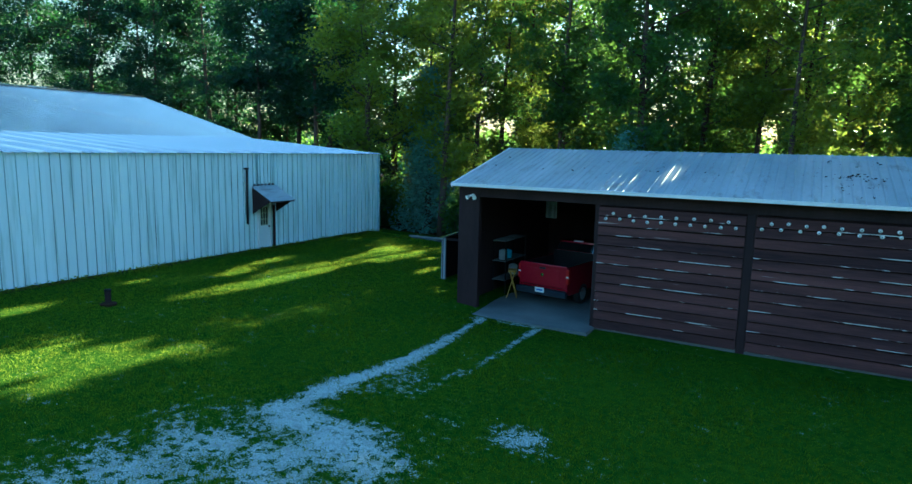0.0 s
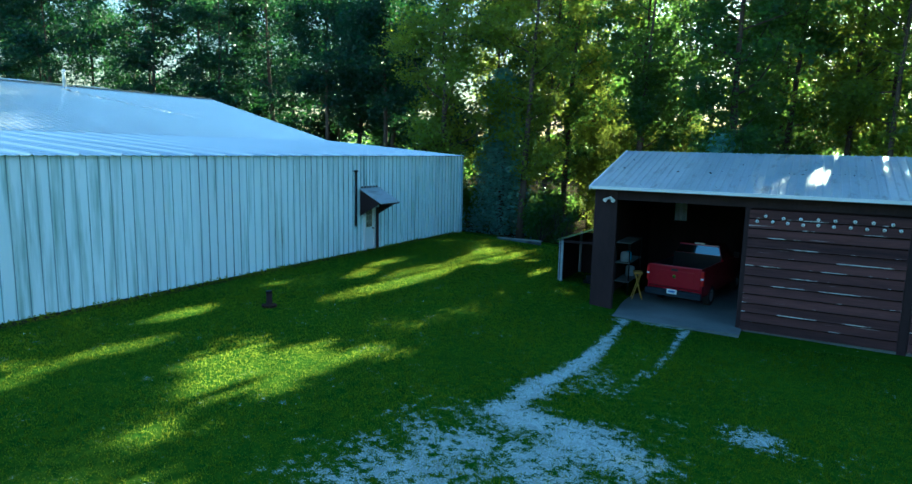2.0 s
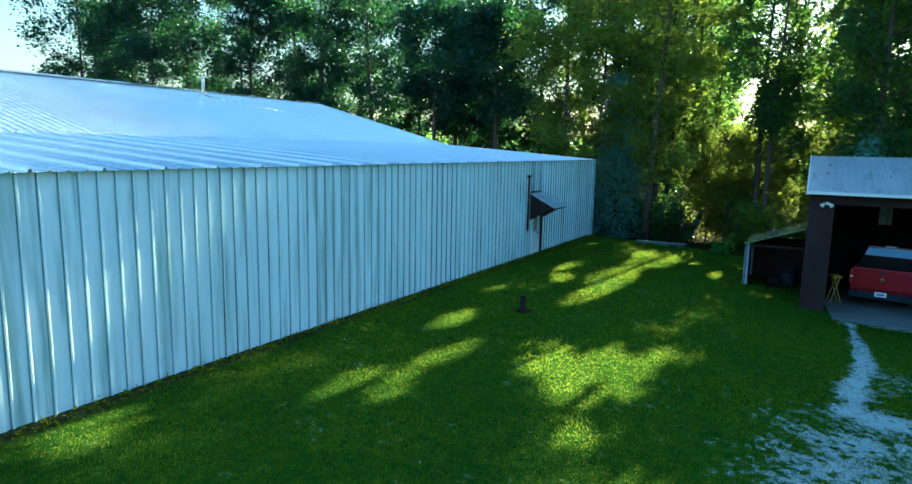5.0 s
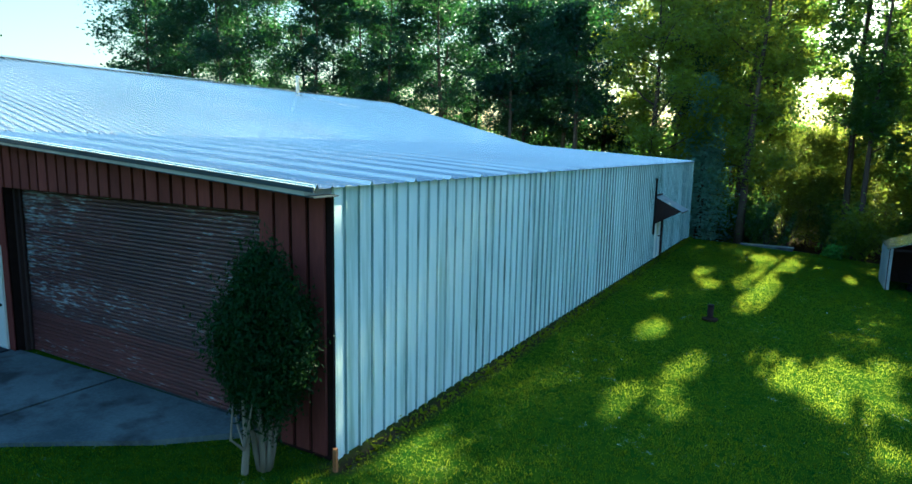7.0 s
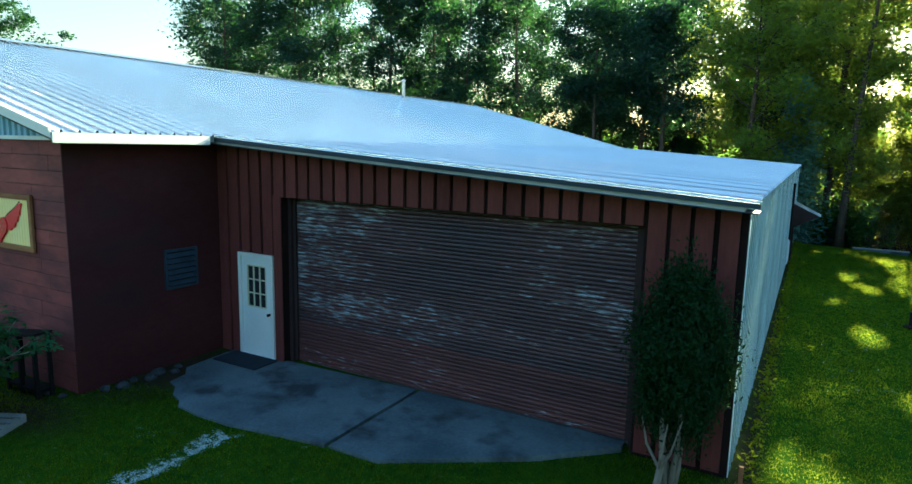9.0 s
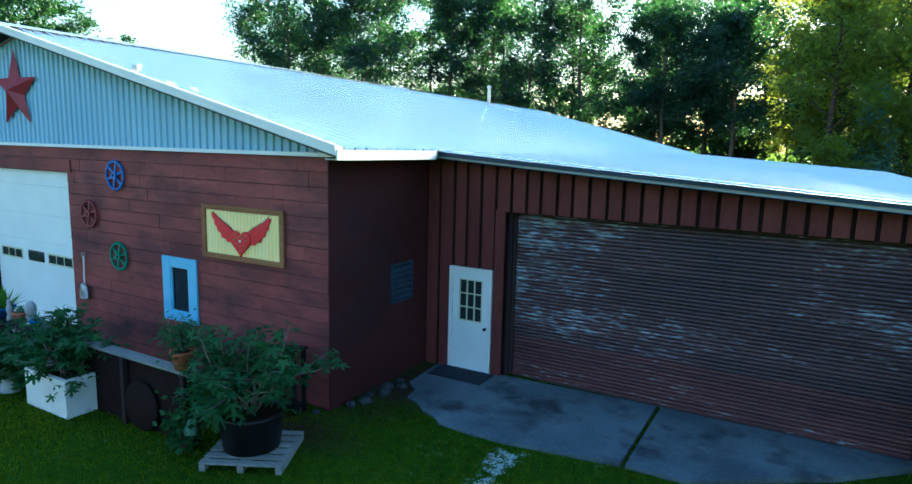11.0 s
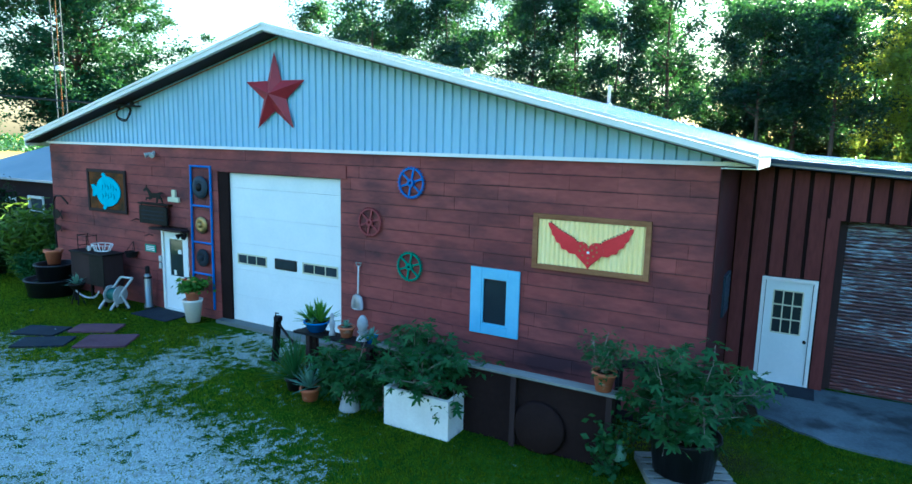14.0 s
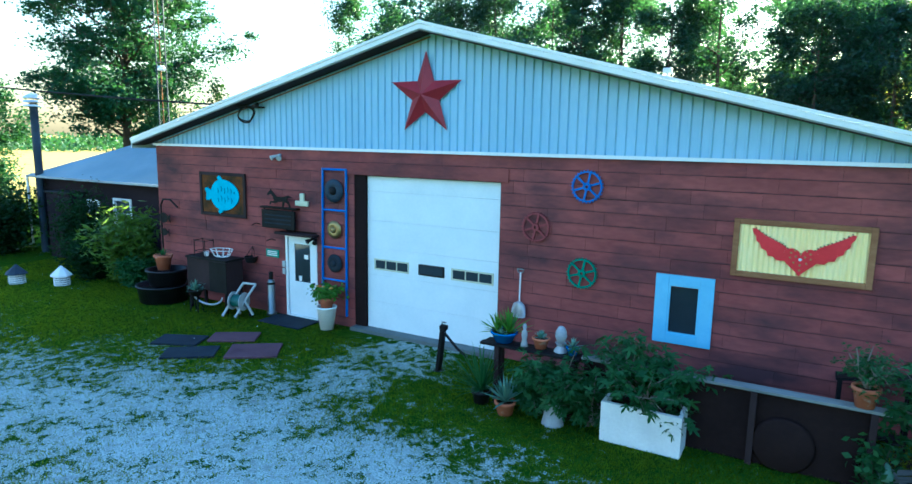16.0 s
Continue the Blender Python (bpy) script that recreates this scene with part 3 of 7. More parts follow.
# ---- ground: one sheet to the horizon ----
def spaced(lo, hi, step, far):
    inner = np.arange(lo, hi + step / 2, step)
    grow = np.geomspace(step * 2, far, 26)
    return np.concatenate([lo - grow[::-1], inner, hi + grow])


def strip(x, y, ax, ay, bx, by, wide):
    """1 on a line from a to b, fading to 0 past its width."""
    px, py, dx, dy = x - ax, y - ay, bx - ax, by - ay
    s = np.clip((px * dx + py * dy) / (dx * dx + dy * dy), 0, 1)
    return np.clip(1.25 - np.hypot(px - s * dx, py - s * dy) / wide * 0.75, 0, 1)


def blob(x, y, cx, cy, a, b):
    return np.clip(1.35 - 0.85 * np.hypot((x - cx) / a, (y - cy) / b), 0, 1)


def gravel_cover(x, y):
    g = np.zeros_like(x)
    # two wheel tracks to the garage, the right one fading, running into a worn patch
    for ax, ay, bx, by, w, k in ((32.55, 22.3, 32.75, 19.5, 0.17, 0.80), (32.75, 19.5, 32.70, 17.5, 0.20, 0.82), (32.70, 17.5, 32.40, 15.4, 0.27, 0.80), (32.40, 15.4, 32.25, 13.9, 0.36, 0.78),
                                 (34.42, 22.2, 34.38, 20.0, 0.13, 0.74), (34.38, 20.0, 34.36, 18.3, 0.12, 0.64), (34.36, 18.3, 34.0, 16.0, 0.20, 0.46), (33.0, 22.4, 34.3, 22.35, 0.10, 0.6)):
        g = np.maximum(g, strip(x, y, ax, ay, bx, by, w) * k)
    for cx, cy, a, b, k in ((32.9, 13.7, 0.9, 0.55, 0.76), (34.2, 13.6, 1.1, 0.75, 0.76), (34.9, 13.2, 0.8, 0.8, 0.70), (33.7, 12.3, 1.3, 0.9, 0.66), (32.2, 11.9, 1.4, 1.5, 0.50), (34.9, 11.6, 1.3, 1.2, 0.55),
                            (32.2, 10.0, 1.7, 1.8, 0.55), (34.0, 9.8, 1.8, 1.8, 0.60), (36.85, 15.4, 0.5, 0.55, 0.66), (35.3, 15.4, 0.4, 0.3, 0.48), (33.5, 16.6, 0.7, 1.0, 0.36)):
        g = np.maximum(g, blob(x, y, cx, cy, a, b) * k)
    g = np.maximum(g, strip(x, y, 32.6, 10.0, 33.4, -6, 1.5) * 0.62)
    # the yard before the overhead door
    for s in ((-1.0, -6.2, 5.6, 2.7), (-6.5, -8.0, 6.0, 2.9), (2.4, -5.6, 3.2, 1.7), (0.0, -1.2, 1.5, 1.5), (-0.3, -3.0, 1.3, 1.7)):
        g = np.maximum(g, blob(x, y, *s) * (0.66 if s[1] < -4 else 0.54))
    g = np.maximum(g, strip(x, y, 13.3, 0.2, 13.3, -3.5, 0.18) * 0.75)
    g = np.maximum(g, strip(x, y, -9, -9, -60, -22, 3.0))
    return g


gx, gy = spaced(-16, 46, 0.26, 1800), spaced(-13, 34, 0.26, 1800)
GX, GY = np.meshgrid(gx, gy, indexing="ij")
verts = np.stack([GX, GY, ground_z(GX, GY)], -1).reshape(-1, 3)
ids = np.arange(len(gx) * len(gy)).reshape(len(gx), len(gy))
quads = np.stack([ids[:-1, :-1], ids[1:, :-1], ids[1:, 1:], ids[:-1, 1:]], -1).reshape(-1, 4)
ground = tagged(raw("ground", verts, quads, GROUND, smooth=True), "mown green lawn with worn patches of pale gravel", "ground", kind="structure")
# The last key also darkens a narrow strip along the white wall's foot.
for key, val in (("gravel", gravel_cover(GX, GY)), ("field", np.clip((-48 - GX) / 6, 0, 1) * np.clip((GY + 30) / 20, 0, 1)),
                 ("litter", np.maximum(blob(GX, GY, 10.3, 1.9, 0.8, 1.6), np.maximum(blob(GX, GY, 9.6, -0.9, 1.2, 0.5), np.clip(1.5 - np.abs(GX - 20.6) / 0.2, 0, 1) * (GY > 3) * (GY < 33.6))) + np.clip((GY - 35.5) / 2.5, 0, 1) * np.clip((GX + 26) / 5, 0, 1) * np.clip((260 - GY) / 20, 0, 1))):
    ground.data.attributes.new(key, "FLOAT", "POINT").data.foreach_set("value", val.astype(np.float32).ravel())


# ---- the barn: main hall with a front gable, and a long lean-to beside it ----
HX0, HX1, HY1, SOFFIT = -9.88, 9.84, 33.6, 4.41
RIDGE, EAVE_X, EAVE_Z = 7.24, 10.39, 4.57
PITCH = (RIDGE - EAVE_Z) / EAVE_X
LX1, LY0, LTOP0, LTOP1 = 20.48, 3.25, 4.52, 3.80
SIDE_X = 20.41                                         # face of the long white wall between its ribs


def lean_z(x):
    return LTOP0 + (LTOP1 - LTOP0) * (x - EAVE_X) / (LX1 - EAVE_X)


def wall(name, label, rects, material):
    bm = bmesh.new()
    for r in rects:
        box(*r, bm)
    return whole(name, bm, material, label, "wall", kind="structure")


# openings of the front: overhead door, entry door, blue window (x0, x1, z0, z1)
FRONT_HOLES = ((-2.2, 1.86, -0.2, 3.80), (-4.57, -3.45, -0.2, 2.12), (5.42, 6.25, 0.96, 2.08))
front_wall = wall("wall_front", "faded red board-sided front wall of the workshop", [
    (HX0, -4.57, 0, 0.25, -0.5, SOFFIT), (-4.57, -3.45, 0, 0.25, 2.12, SOFFIT), (-4.57, -3.45, 0, 0.25, -0.5, -0.16), (-3.45, -2.2, 0, 0.25, -0.5, SOFFIT),
    (-2.2, 1.86, 0, 0.25, 3.80, SOFFIT), (-2.2, 1.86, 0, 0.25, -0.5, -0.10), (1.86, 5.42, 0, 0.25, -0.5, SOFFIT), (5.42, 6.25, 0, 0.25, -0.5, 0.96),
    (5.42, 6.25, 0, 0.25, 2.08, SOFFIT), (6.25, HX1, 0, 0.25, -0.5, SOFFIT)], DARK_GAP)
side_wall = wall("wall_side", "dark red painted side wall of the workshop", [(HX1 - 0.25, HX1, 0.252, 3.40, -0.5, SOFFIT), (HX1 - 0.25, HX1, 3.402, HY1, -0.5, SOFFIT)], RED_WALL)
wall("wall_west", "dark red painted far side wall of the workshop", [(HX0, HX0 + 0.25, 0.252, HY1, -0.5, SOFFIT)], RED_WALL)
back_wall = wall("wall_back", "plain grey metal back wall of the barn", [(HX0, LX1 - 0.06, HY1 - 0.2, HY1, -1.2, 3.6)], GABLE_METAL)
wall("floor_barn", "bare concrete floor inside the workshop", [(HX0 + 0.3, HX1 - 0.3, 0.3, HY1 - 0.3, -0.3, -0.12)], CONCRETE)
wall("floor_lean_to", "bare concrete floor inside the lean-to", [(HX1 + 0.05, LX1 - 0.2, LY0 + 0.3, HY1 - 0.3, -0.4, -0.2)], CONCRETE)
gable_back = slab([(HX0, SOFFIT), (HX1, SOFFIT), (HX1, RIDGE - 0.15 - HX1 * PITCH), (0, RIDGE - 0.15), (HX0, RIDGE - 0.15 + HX0 * PITCH)], 0.1, axis="y", at=0.06)
gable_wall = whole("wall_gable", gable_back, GABLE_METAL, "blue-grey ribbed metal gable above the workshop front", "wall", kind="structure")
whole("wall_rear_gable", slab([(HX0, 3.6), (LX1 - 0.1, 3.6), (HX1, SOFFIT), (0, SOFFIT + HX1 * PITCH - 0.02), (HX0, SOFFIT)], 0.1, axis="y", at=HY1 - 0.1),
                   GABLE_METAL, "plain grey metal rear gable of the barn", "wall", kind="structure")

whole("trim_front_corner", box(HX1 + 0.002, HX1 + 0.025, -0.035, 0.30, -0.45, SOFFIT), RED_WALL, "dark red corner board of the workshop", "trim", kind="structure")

# roof decks under the metal sheets
RY0, RY1 = -0.47, HY1 + 0.05
bm = bmesh.new()
for s in (-1, 1):
    slab([(0, RIDGE - 0.05), (s * EAVE_X, EAVE_Z - 0.05), (s * EAVE_X, EAVE_Z - 0.16), (0, RIDGE - 0.16)], RY1 - RY0 - 0.04, bm, "y", RY0 + 0.02)
main_roof = whole("roof_main", bm, GREY_TRIM, "long pale ribbed metal gable roof of the barn", "roof", kind="structure")
bm = slab([(HX1 - 0.2, lean_z(HX1 - 0.2) - 0.05), (SIDE_X - 0.02, lean_z(SIDE_X) - 0.05), (SIDE_X - 0.02, lean_z(SIDE_X) - 0.14), (HX1 - 0.2, lean_z(HX1 - 0.2) - 0.14)], RY1 - 2.76, axis="y", at=2.76)
lean_roof = whole("roof_lean_to", bm, GREY_TRIM, "low ribbed metal lean-to roof beside the barn roof", "roof", kind="structure")

# white fascias, soffits and the trim line below the gable
bm = bmesh.new()
for s in (-1, 1):
    slab([(0, RIDGE + 0.035), (s * (EAVE_X + 0.02), EAVE_Z + 0.035), (s * (EAVE_X + 0.02), EAVE_Z - 0.025), (0, RIDGE - 0.025)], 0.045, bm, "y", RY0 - 0.045)
    slab([(0, RIDGE - 0.027), (s * (EAVE_X + 0.01), EAVE_Z - 0.027), (s * (EAVE_X + 0.01), EAVE_Z - 0.135), (0, RIDGE - 0.135)], 0.03, bm, "y", RY0 - 0.022)
whole("trim_rake", bm, WHITE_TRIM, "white metal fascia along the gable edge", "trim", kind="structure")
bm = bmesh.new()
for s in (-1, 1):
    slab([(0, RIDGE - 0.165), (s * EAVE_X, EAVE_Z - 0.165), (s * EAVE_X, EAVE_Z - 0.18), (0, RIDGE - 0.18)], 0.45, bm, "y", RY0 + 0.02)
soffit = whole("trim_soffit", bm, BROWN_PAINT, "dark boarded soffit below the gable edge", "trim", kind="structure")
whole("trim_rake_lath", slab([(-0.02, RIDGE - 0.225), (-EAVE_X + 0.6, EAVE_Z - 0.225 + 0.6 * PITCH), (-EAVE_X + 0.6, EAVE_Z - 0.255 + 0.6 * PITCH), (-0.02, RIDGE - 0.255)], 0.02, axis="y", at=0.0), OLD_WOOD, "thin bare wooden lath under the gable soffit", "trim", kind="structure")
whole("trim_eave", box(EAVE_X, EAVE_X + 0.03, RY0 + 0.012, 2.60, EAVE_Z - 0.215, EAVE_Z - 0.045, box(9.845, EAVE_X - 0.004, -0.10, 2.6, EAVE_Z - 0.225, EAVE_Z - 0.205)),
                  WHITE_TRIM, "white metal fascia and soffit at the eave", "trim", kind="structure")
whole("trim_west_eave", box(-EAVE_X - 0.03, -EAVE_X, RY0 + 0.004, RY1, EAVE_Z - 0.27, EAVE_Z + 0.01), WHITE_TRIM, "white metal fascia at the far eave", "trim", kind="structure")
whole("trim_drip", box(HX0 - 0.05, HX1 + 0.45, -0.085, -0.03, SOFFIT - 0.02, SOFFIT + 0.05), WHITE_TRIM, "white drip trim between gable and red siding", "trim", kind="structure")
bm = slab([(EAVE_X, lean_z(EAVE_X) - 0.01), (LX1 + 0.1, lean_z(LX1 + 0.1) - 0.01), (LX1 + 0.1, lean_z(LX1 + 0.1) - 0.075), (EAVE_X, lean_z(EAVE_X) - 0.10)], 0.04, axis="y", at=2.715)
slab([(HX1 + 0.01, lean_z(HX1) - 0.145), (LX1 + 0.08, lean_z(LX1) - 0.145), (LX1 + 0.08, lean_z(LX1) - 0.16), (HX1 + 0.01, lean_z(HX1) - 0.16)], 0.49, bm, "y", 2.757)
whole("trim_lean_to", bm, BLUE_BOARD, "weathered blue-grey fascia board of the lean-to", "trim", kind="structure")
whole("trim_lean_to_drip", slab([(EAVE_X + 0.02, lean_z(EAVE_X) + 0.03), (LX1 + 0.11, lean_z(LX1 + 0.11) + 0.03), (LX1 + 0.11, lean_z(LX1 + 0.11) + 0.010), (EAVE_X + 0.02, lean_z(EAVE_X) + 0.010)], 0.03, axis="y", at=2.70),
                  WHITE_METAL, "narrow pale drip edge of the lean-to roof", "trim", kind="structure")
whole("trim_ridge", slab([(-0.22, RIDGE - 0.03), (0, RIDGE + 0.05), (0.22, RIDGE - 0.03), (0.22, RIDGE - 0.04), (0, RIDGE + 0.035), (-0.22, RIDGE - 0.04)], RY1 - RY0, axis="y", at=RY0),
                  ROOF_METAL, "metal ridge cap along the barn roof", "trim", kind="structure")

# lean-to front: door and roller door openings
lean_front = wall("wall_lean_to_front", "dull red vertical board wall of the lean-to", [
    (HX1 + 0.002, 10.45, LY0, LY0 + 0.15, -0.5, 4.30), (10.45, 11.47, LY0, LY0 + 0.15, 2.08, 4.26), (11.47, 11.72, LY0, LY0 + 0.15, -0.5, 4.22),
    (11.72, 19.03, LY0, LY0 + 0.15, 3.31, 3.70), (19.03, LX1 - 0.05, LY0, LY0 + 0.15, -0.5, 3.62), (10.45, 11.47, LY0, LY0 + 0.15, -0.5, -0.19)], DARK_GAP)
whole("wall_lean_to_top", slab([(HX1 + 0.01, 4.30), (HX1 + 0.01, lean_z(HX1) - 0.18), (19.9, lean_z(19.9) - 0.19), (LX1 - 0.05, 3.58), (LX1 - 0.05, 3.62), (19.03, 3.70), (11.72, 3.70)], 0.1, axis="y", at=LY0 + 0.02), DARK_GAP, "dull red boards under the lean-to roof", "wall", kind="structure")
lean_side = wall("wall_lean_to_side", "long white ribbed metal side wall of the barn", [
    (SIDE_X - 0.14, SIDE_X - 0.004, LY0 + 0.16, 24.58, -1.2, 3.68), (SIDE_X - 0.14, SIDE_X - 0.004, 24.58, 25.36, 1.72, 3.68), (SIDE_X - 0.14, SIDE_X - 0.004, 25.36, HY1, -1.6, 3.68),
    (SIDE_X - 0.14, SIDE_X - 0.004, 24.58, 25.36, -1.2, -0.40)], WHITE_METAL)
wall("trim_roller_opening", "dark red boards lining the roller door opening", [
    (11.72, 11.80, LY0 + 0.152, LY0 + 0.5, -0.3, 3.30), (18.95, 19.03, LY0 + 0.152, LY0 + 0.5, -0.3, 3.30), (11.72, 19.03, LY0 + 0.152, LY0 + 0.5, 3.31, 3.40)], BROWN_PAINT)
wall("trim_corner", "white metal corner trim of the barn wall", [(SIDE_X + 0.002, SIDE_X + 0.030, LY0 + 0.045, LY0 + 0.20, -0.45, 3.76), (SIDE_X - 0.03, SIDE_X, LY0 + 0.045, LY0 + 0.075, -0.45, 3.74)], WHITE_METAL)

# concrete pad before the roller door, in two pours with an overgrown joint
pad = [(10.62, 1.62), (10.70, 1.22), (11.02, 1.10), (11.30, 0.84), (11.62, 0.74), (11.8, 0.58), (12.4, 0.52), (13.1, 0.53), (13.6, 0.62), (14.92, 0.83), (14.92, 3.42), (10.2, 3.24), (10.3, 1.9)]
apron = whole("pavement_pad", slab(pad, 0.17, axis="z", at=-0.34), CONCRETE, "stained grey concrete pad with a broken edge", "pavement", kind="structure")
whole("pavement_pad_east", slab([(15.0, 0.84), (15.9, 0.86), (16.9, 1.55), (17.8, 2.15), (18.9, 3.2), (18.9, 3.42), (15.0, 3.42)], 0.172, axis="z", at=-0.345), CONCRETE, "stained grey concrete pad beside a grassy joint", "pavement", kind="structure")
whole("pavement_sill", box(-2.2, 2.0, -0.24, 0.3, -0.35, -0.07), PALE_CONCRETE, "pale concrete sill before the overhead door", "pavement", kind="structure")


# ---- the brown garage ----
GX0, GX1, GY0, GY1, GRY, GRZ, GEZ = 31.1, 49.0, 23.35, 31.7, 27.5, 4.26, 3.08
G_FLOOR = -1.1
g_pitch = (GRZ - GEZ) / (GRY - 22.95)
whole("floor_garage", box(GX0 + 0.02, 35.9, 22.5, GY1, -1.6, G_FLOOR, box(35.9, GX1, 23.34, GY1, -1.6, G_FLOOR)), PALE_CONCRETE, "grey concrete garage floor and apron", "floor", kind="structure")
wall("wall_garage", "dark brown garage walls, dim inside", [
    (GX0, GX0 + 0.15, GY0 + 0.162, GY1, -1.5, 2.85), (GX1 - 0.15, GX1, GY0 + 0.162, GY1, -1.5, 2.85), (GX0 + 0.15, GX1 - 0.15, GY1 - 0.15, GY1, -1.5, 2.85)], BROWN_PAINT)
garage_front = wall("wall_garage_front", "dark brown garage front with a header beam and posts", [(31.85, GX1, GY0, GY0 + 0.16, 2.62, 2.98)], BROWN_PAINT)
for r in ((GX0, 31.85, GY0 - 0.03, GY0 + 0.16, -1.4, 2.98), (35.72, 35.86, GY0, GY0 + 0.16, -1.4, 2.62), (39.84, 40.06, GY0 - 0.02, GY0 + 0.16, -1.4, 2.62),
          (44.0, 44.2, GY0 - 0.02, GY0 + 0.16, -1.4, 2.62), (48.2, GX1, GY0, GY0 + 0.16, -1.4, 2.62)):
    part("post", box(*r), BROWN_PAINT, garage_front)
bm = slab([(GY0 + 0.2, 2.86), (GY1, 2.86), (GRY, 2.86 + (GRY - GY0) * g_pitch + 0.12)], 0.12, axis="x", at=GX0 + 0.01)
slab([(GY0 + 0.2, 2.86), (GY1, 2.86), (GRY, 2.86 + (GRY - GY0) * g_pitch + 0.12)], 0.12, bm, "x", GX1 - 0.14)
whole("wall_garage_gable", bm, BROWN_PAINT, "dark brown garage gable ends", "wall", kind="structure")
g_back = GRY + (GRY - 22.95)
bm = slab([(22.95, GEZ - 0.05), (GRY, GRZ - 0.05), (g_back, GEZ - 0.05), (g_back, GEZ - 0.13), (GRY, GRZ - 0.13), (22.95, GEZ - 0.13)], GX1 - GX0 + 0.2, axis="x", at=GX0 - 0.08)
garage_roof = whole("roof_garage", bm, OLD_WOOD, "weathered ribbed metal garage roof with dark stains", "roof", kind="structure")
whole("trim_garage_eave", box(GX0 - 0.1, GX1 + 0.12, 22.90, 22.948, GEZ - 0.115, GEZ - 0.020), WHITE_TRIM, "pale painted fascia along the garage eave", "trim", kind="structure")
whole("trim_garage_rake", slab([(22.95, GEZ - 0.02), (GRY, GRZ - 0.02), (g_back, GEZ - 0.02), (g_back, GEZ - 0.15), (GRY, GRZ - 0.15), (22.95, GEZ - 0.15)], 0.03, axis="x", at=GX0 - 0.112),
                    WHITE_TRIM, "pale painted edge of the garage gable", "trim", kind="structure")

# ---- low wing beyond the workshop ----
WX0, WX1, WY0, WY1, WEZ, WRZ, WRY = -20.2, HX0 - 0.004, 2.0, 10.0, 2.98, 4.9, 6.0
bm = bmesh.new()
for r in ((WX0, -17.15, WY0, WY0 + 0.2, -0.6, 2.9), (-17.15, -16.4, WY0, WY0 + 0.2, -0.6, 1.1), (-17.15, -16.4, WY0, WY0 + 0.2, 2.1, 2.9), (-16.4, -15.4, WY0, WY0 + 0.2, -0.6, 2.9),
          (-15.4, -14.4, WY0, WY0 + 0.2, -0.6, 1.2), (-15.4, -14.4, WY0, WY0 + 0.2, 2.25, 2.9), (-14.4, WX1, WY0, WY0 + 0.2, -0.6, 2.9),
          (WX0, WX0 + 0.2, WY0 + 0.202, WY1, -0.6, 2.9), (WX0 + 0.2, WX1, WY1 - 0.2, WY1, -0.6, 2.9)):
    box(*r, bm)
whole("wall_wing", bm, WINE_WALL, "dark purple-brown wall of the low wing", "wall", kind="structure")
bm = bmesh.new()
e, w = 0.4, 0.5
a = [bm.verts.new(p) for p in ((WX0 - w, WY0 - e, WEZ), (WX1, WY0 - e, WEZ), (WX1, WY1 + e, WEZ), (WX0 - w, WY1 + e, WEZ), (WX0 + 3.6, WRY, WRZ), (WX1, WRY, WRZ))]
for f in ((0, 1, 5, 4), (1, 2, 5), (2, 3, 4, 5), (3, 0, 4), (0, 3, 2, 1)):
    bm.faces.new([a[i] for i in f])
whole("roof_wing", bm, WING_METAL, "plain grey metal hipped roof of the low wing", "roof", kind="structure")
whole("trim_wing_eave", box(WX0 - w, WX1, WY0 - e - 0.03, WY0 - e - 0.002, WEZ - 0.075, WEZ + 0.005), GREY_TRIM, "pale grey gutter along the wing eave", "trim", kind="structure")


# ---- the woods behind, yard trees, undergrowth ----
rng = np.random.default_rng(7)
WOODS = "trees of the woods"
tree_labels = ("tall dark green broadleaf tree at the wood's edge", "slender tall broadleaf tree with bare lower trunk", "tall broadleaf tree with sunlit yellow-green leaves")
spots = []
for row, (yy, x0, x1, step) in enumerate(((37.5, 12, 66, 5.6), (42.5, -8, 70, 5.8), (48.5, -14, 74, 6.2), (55.5, -10, 78, 7.0))):
    xx = x0 + (row % 2) * 2.3
    while xx < x1:
        spots.append((xx + rng.normal() * 0.9, yy + rng.normal() * 1.1, row))
        xx += step
spots += [(-17.5, 27.5, 0), (-14.0, 34.0, 0), (-17.0, 39.5, 1), (-5.5, 37.8, 0), (1.5, 38.4, 0), (7.5, 37.0, 0), (-11.0, 37.0, 1), (-12.5, 29.5, 0), (-8.5, 35.0, 0), (-2.5, 36.2, 0), (-14.5, 44.0, 1), (-20.0, 33.0, 1)]
for i in range(13):
    spots += [(-6 + i * 7.2 + rng.normal(), 64 + rng.normal(), 4), (-2 + i * 7.2 + rng.normal(), 71 + rng.normal(), 4)]
for i in range(15):
    spots += [(-14 + i * 7.0 + rng.normal(), 80 + rng.normal() * 2, 5)]
spots += [(33.4, 39.5, 1), (35.6, 44.5, 1), (38.5, 40.5, 1), (18.2, 46.2, 2), (22.0, 45.6, 2)]
spots += [(-33.0, 38.0, 0), (-27.0, 35.5, 0), (-24.0, 41.0, 1)]
spots = [s for s in spots if not ((24.5 < s[0] < 28.5 or s[0] < 13) and s[2] >= 4) and not (s[0] < 8 and s[2] == 3) and not (24.6 < s[0] < 27.8 and s[2] < 2) and not (18.6 < s[0] < 22.4 and s[1] < 40.5)]
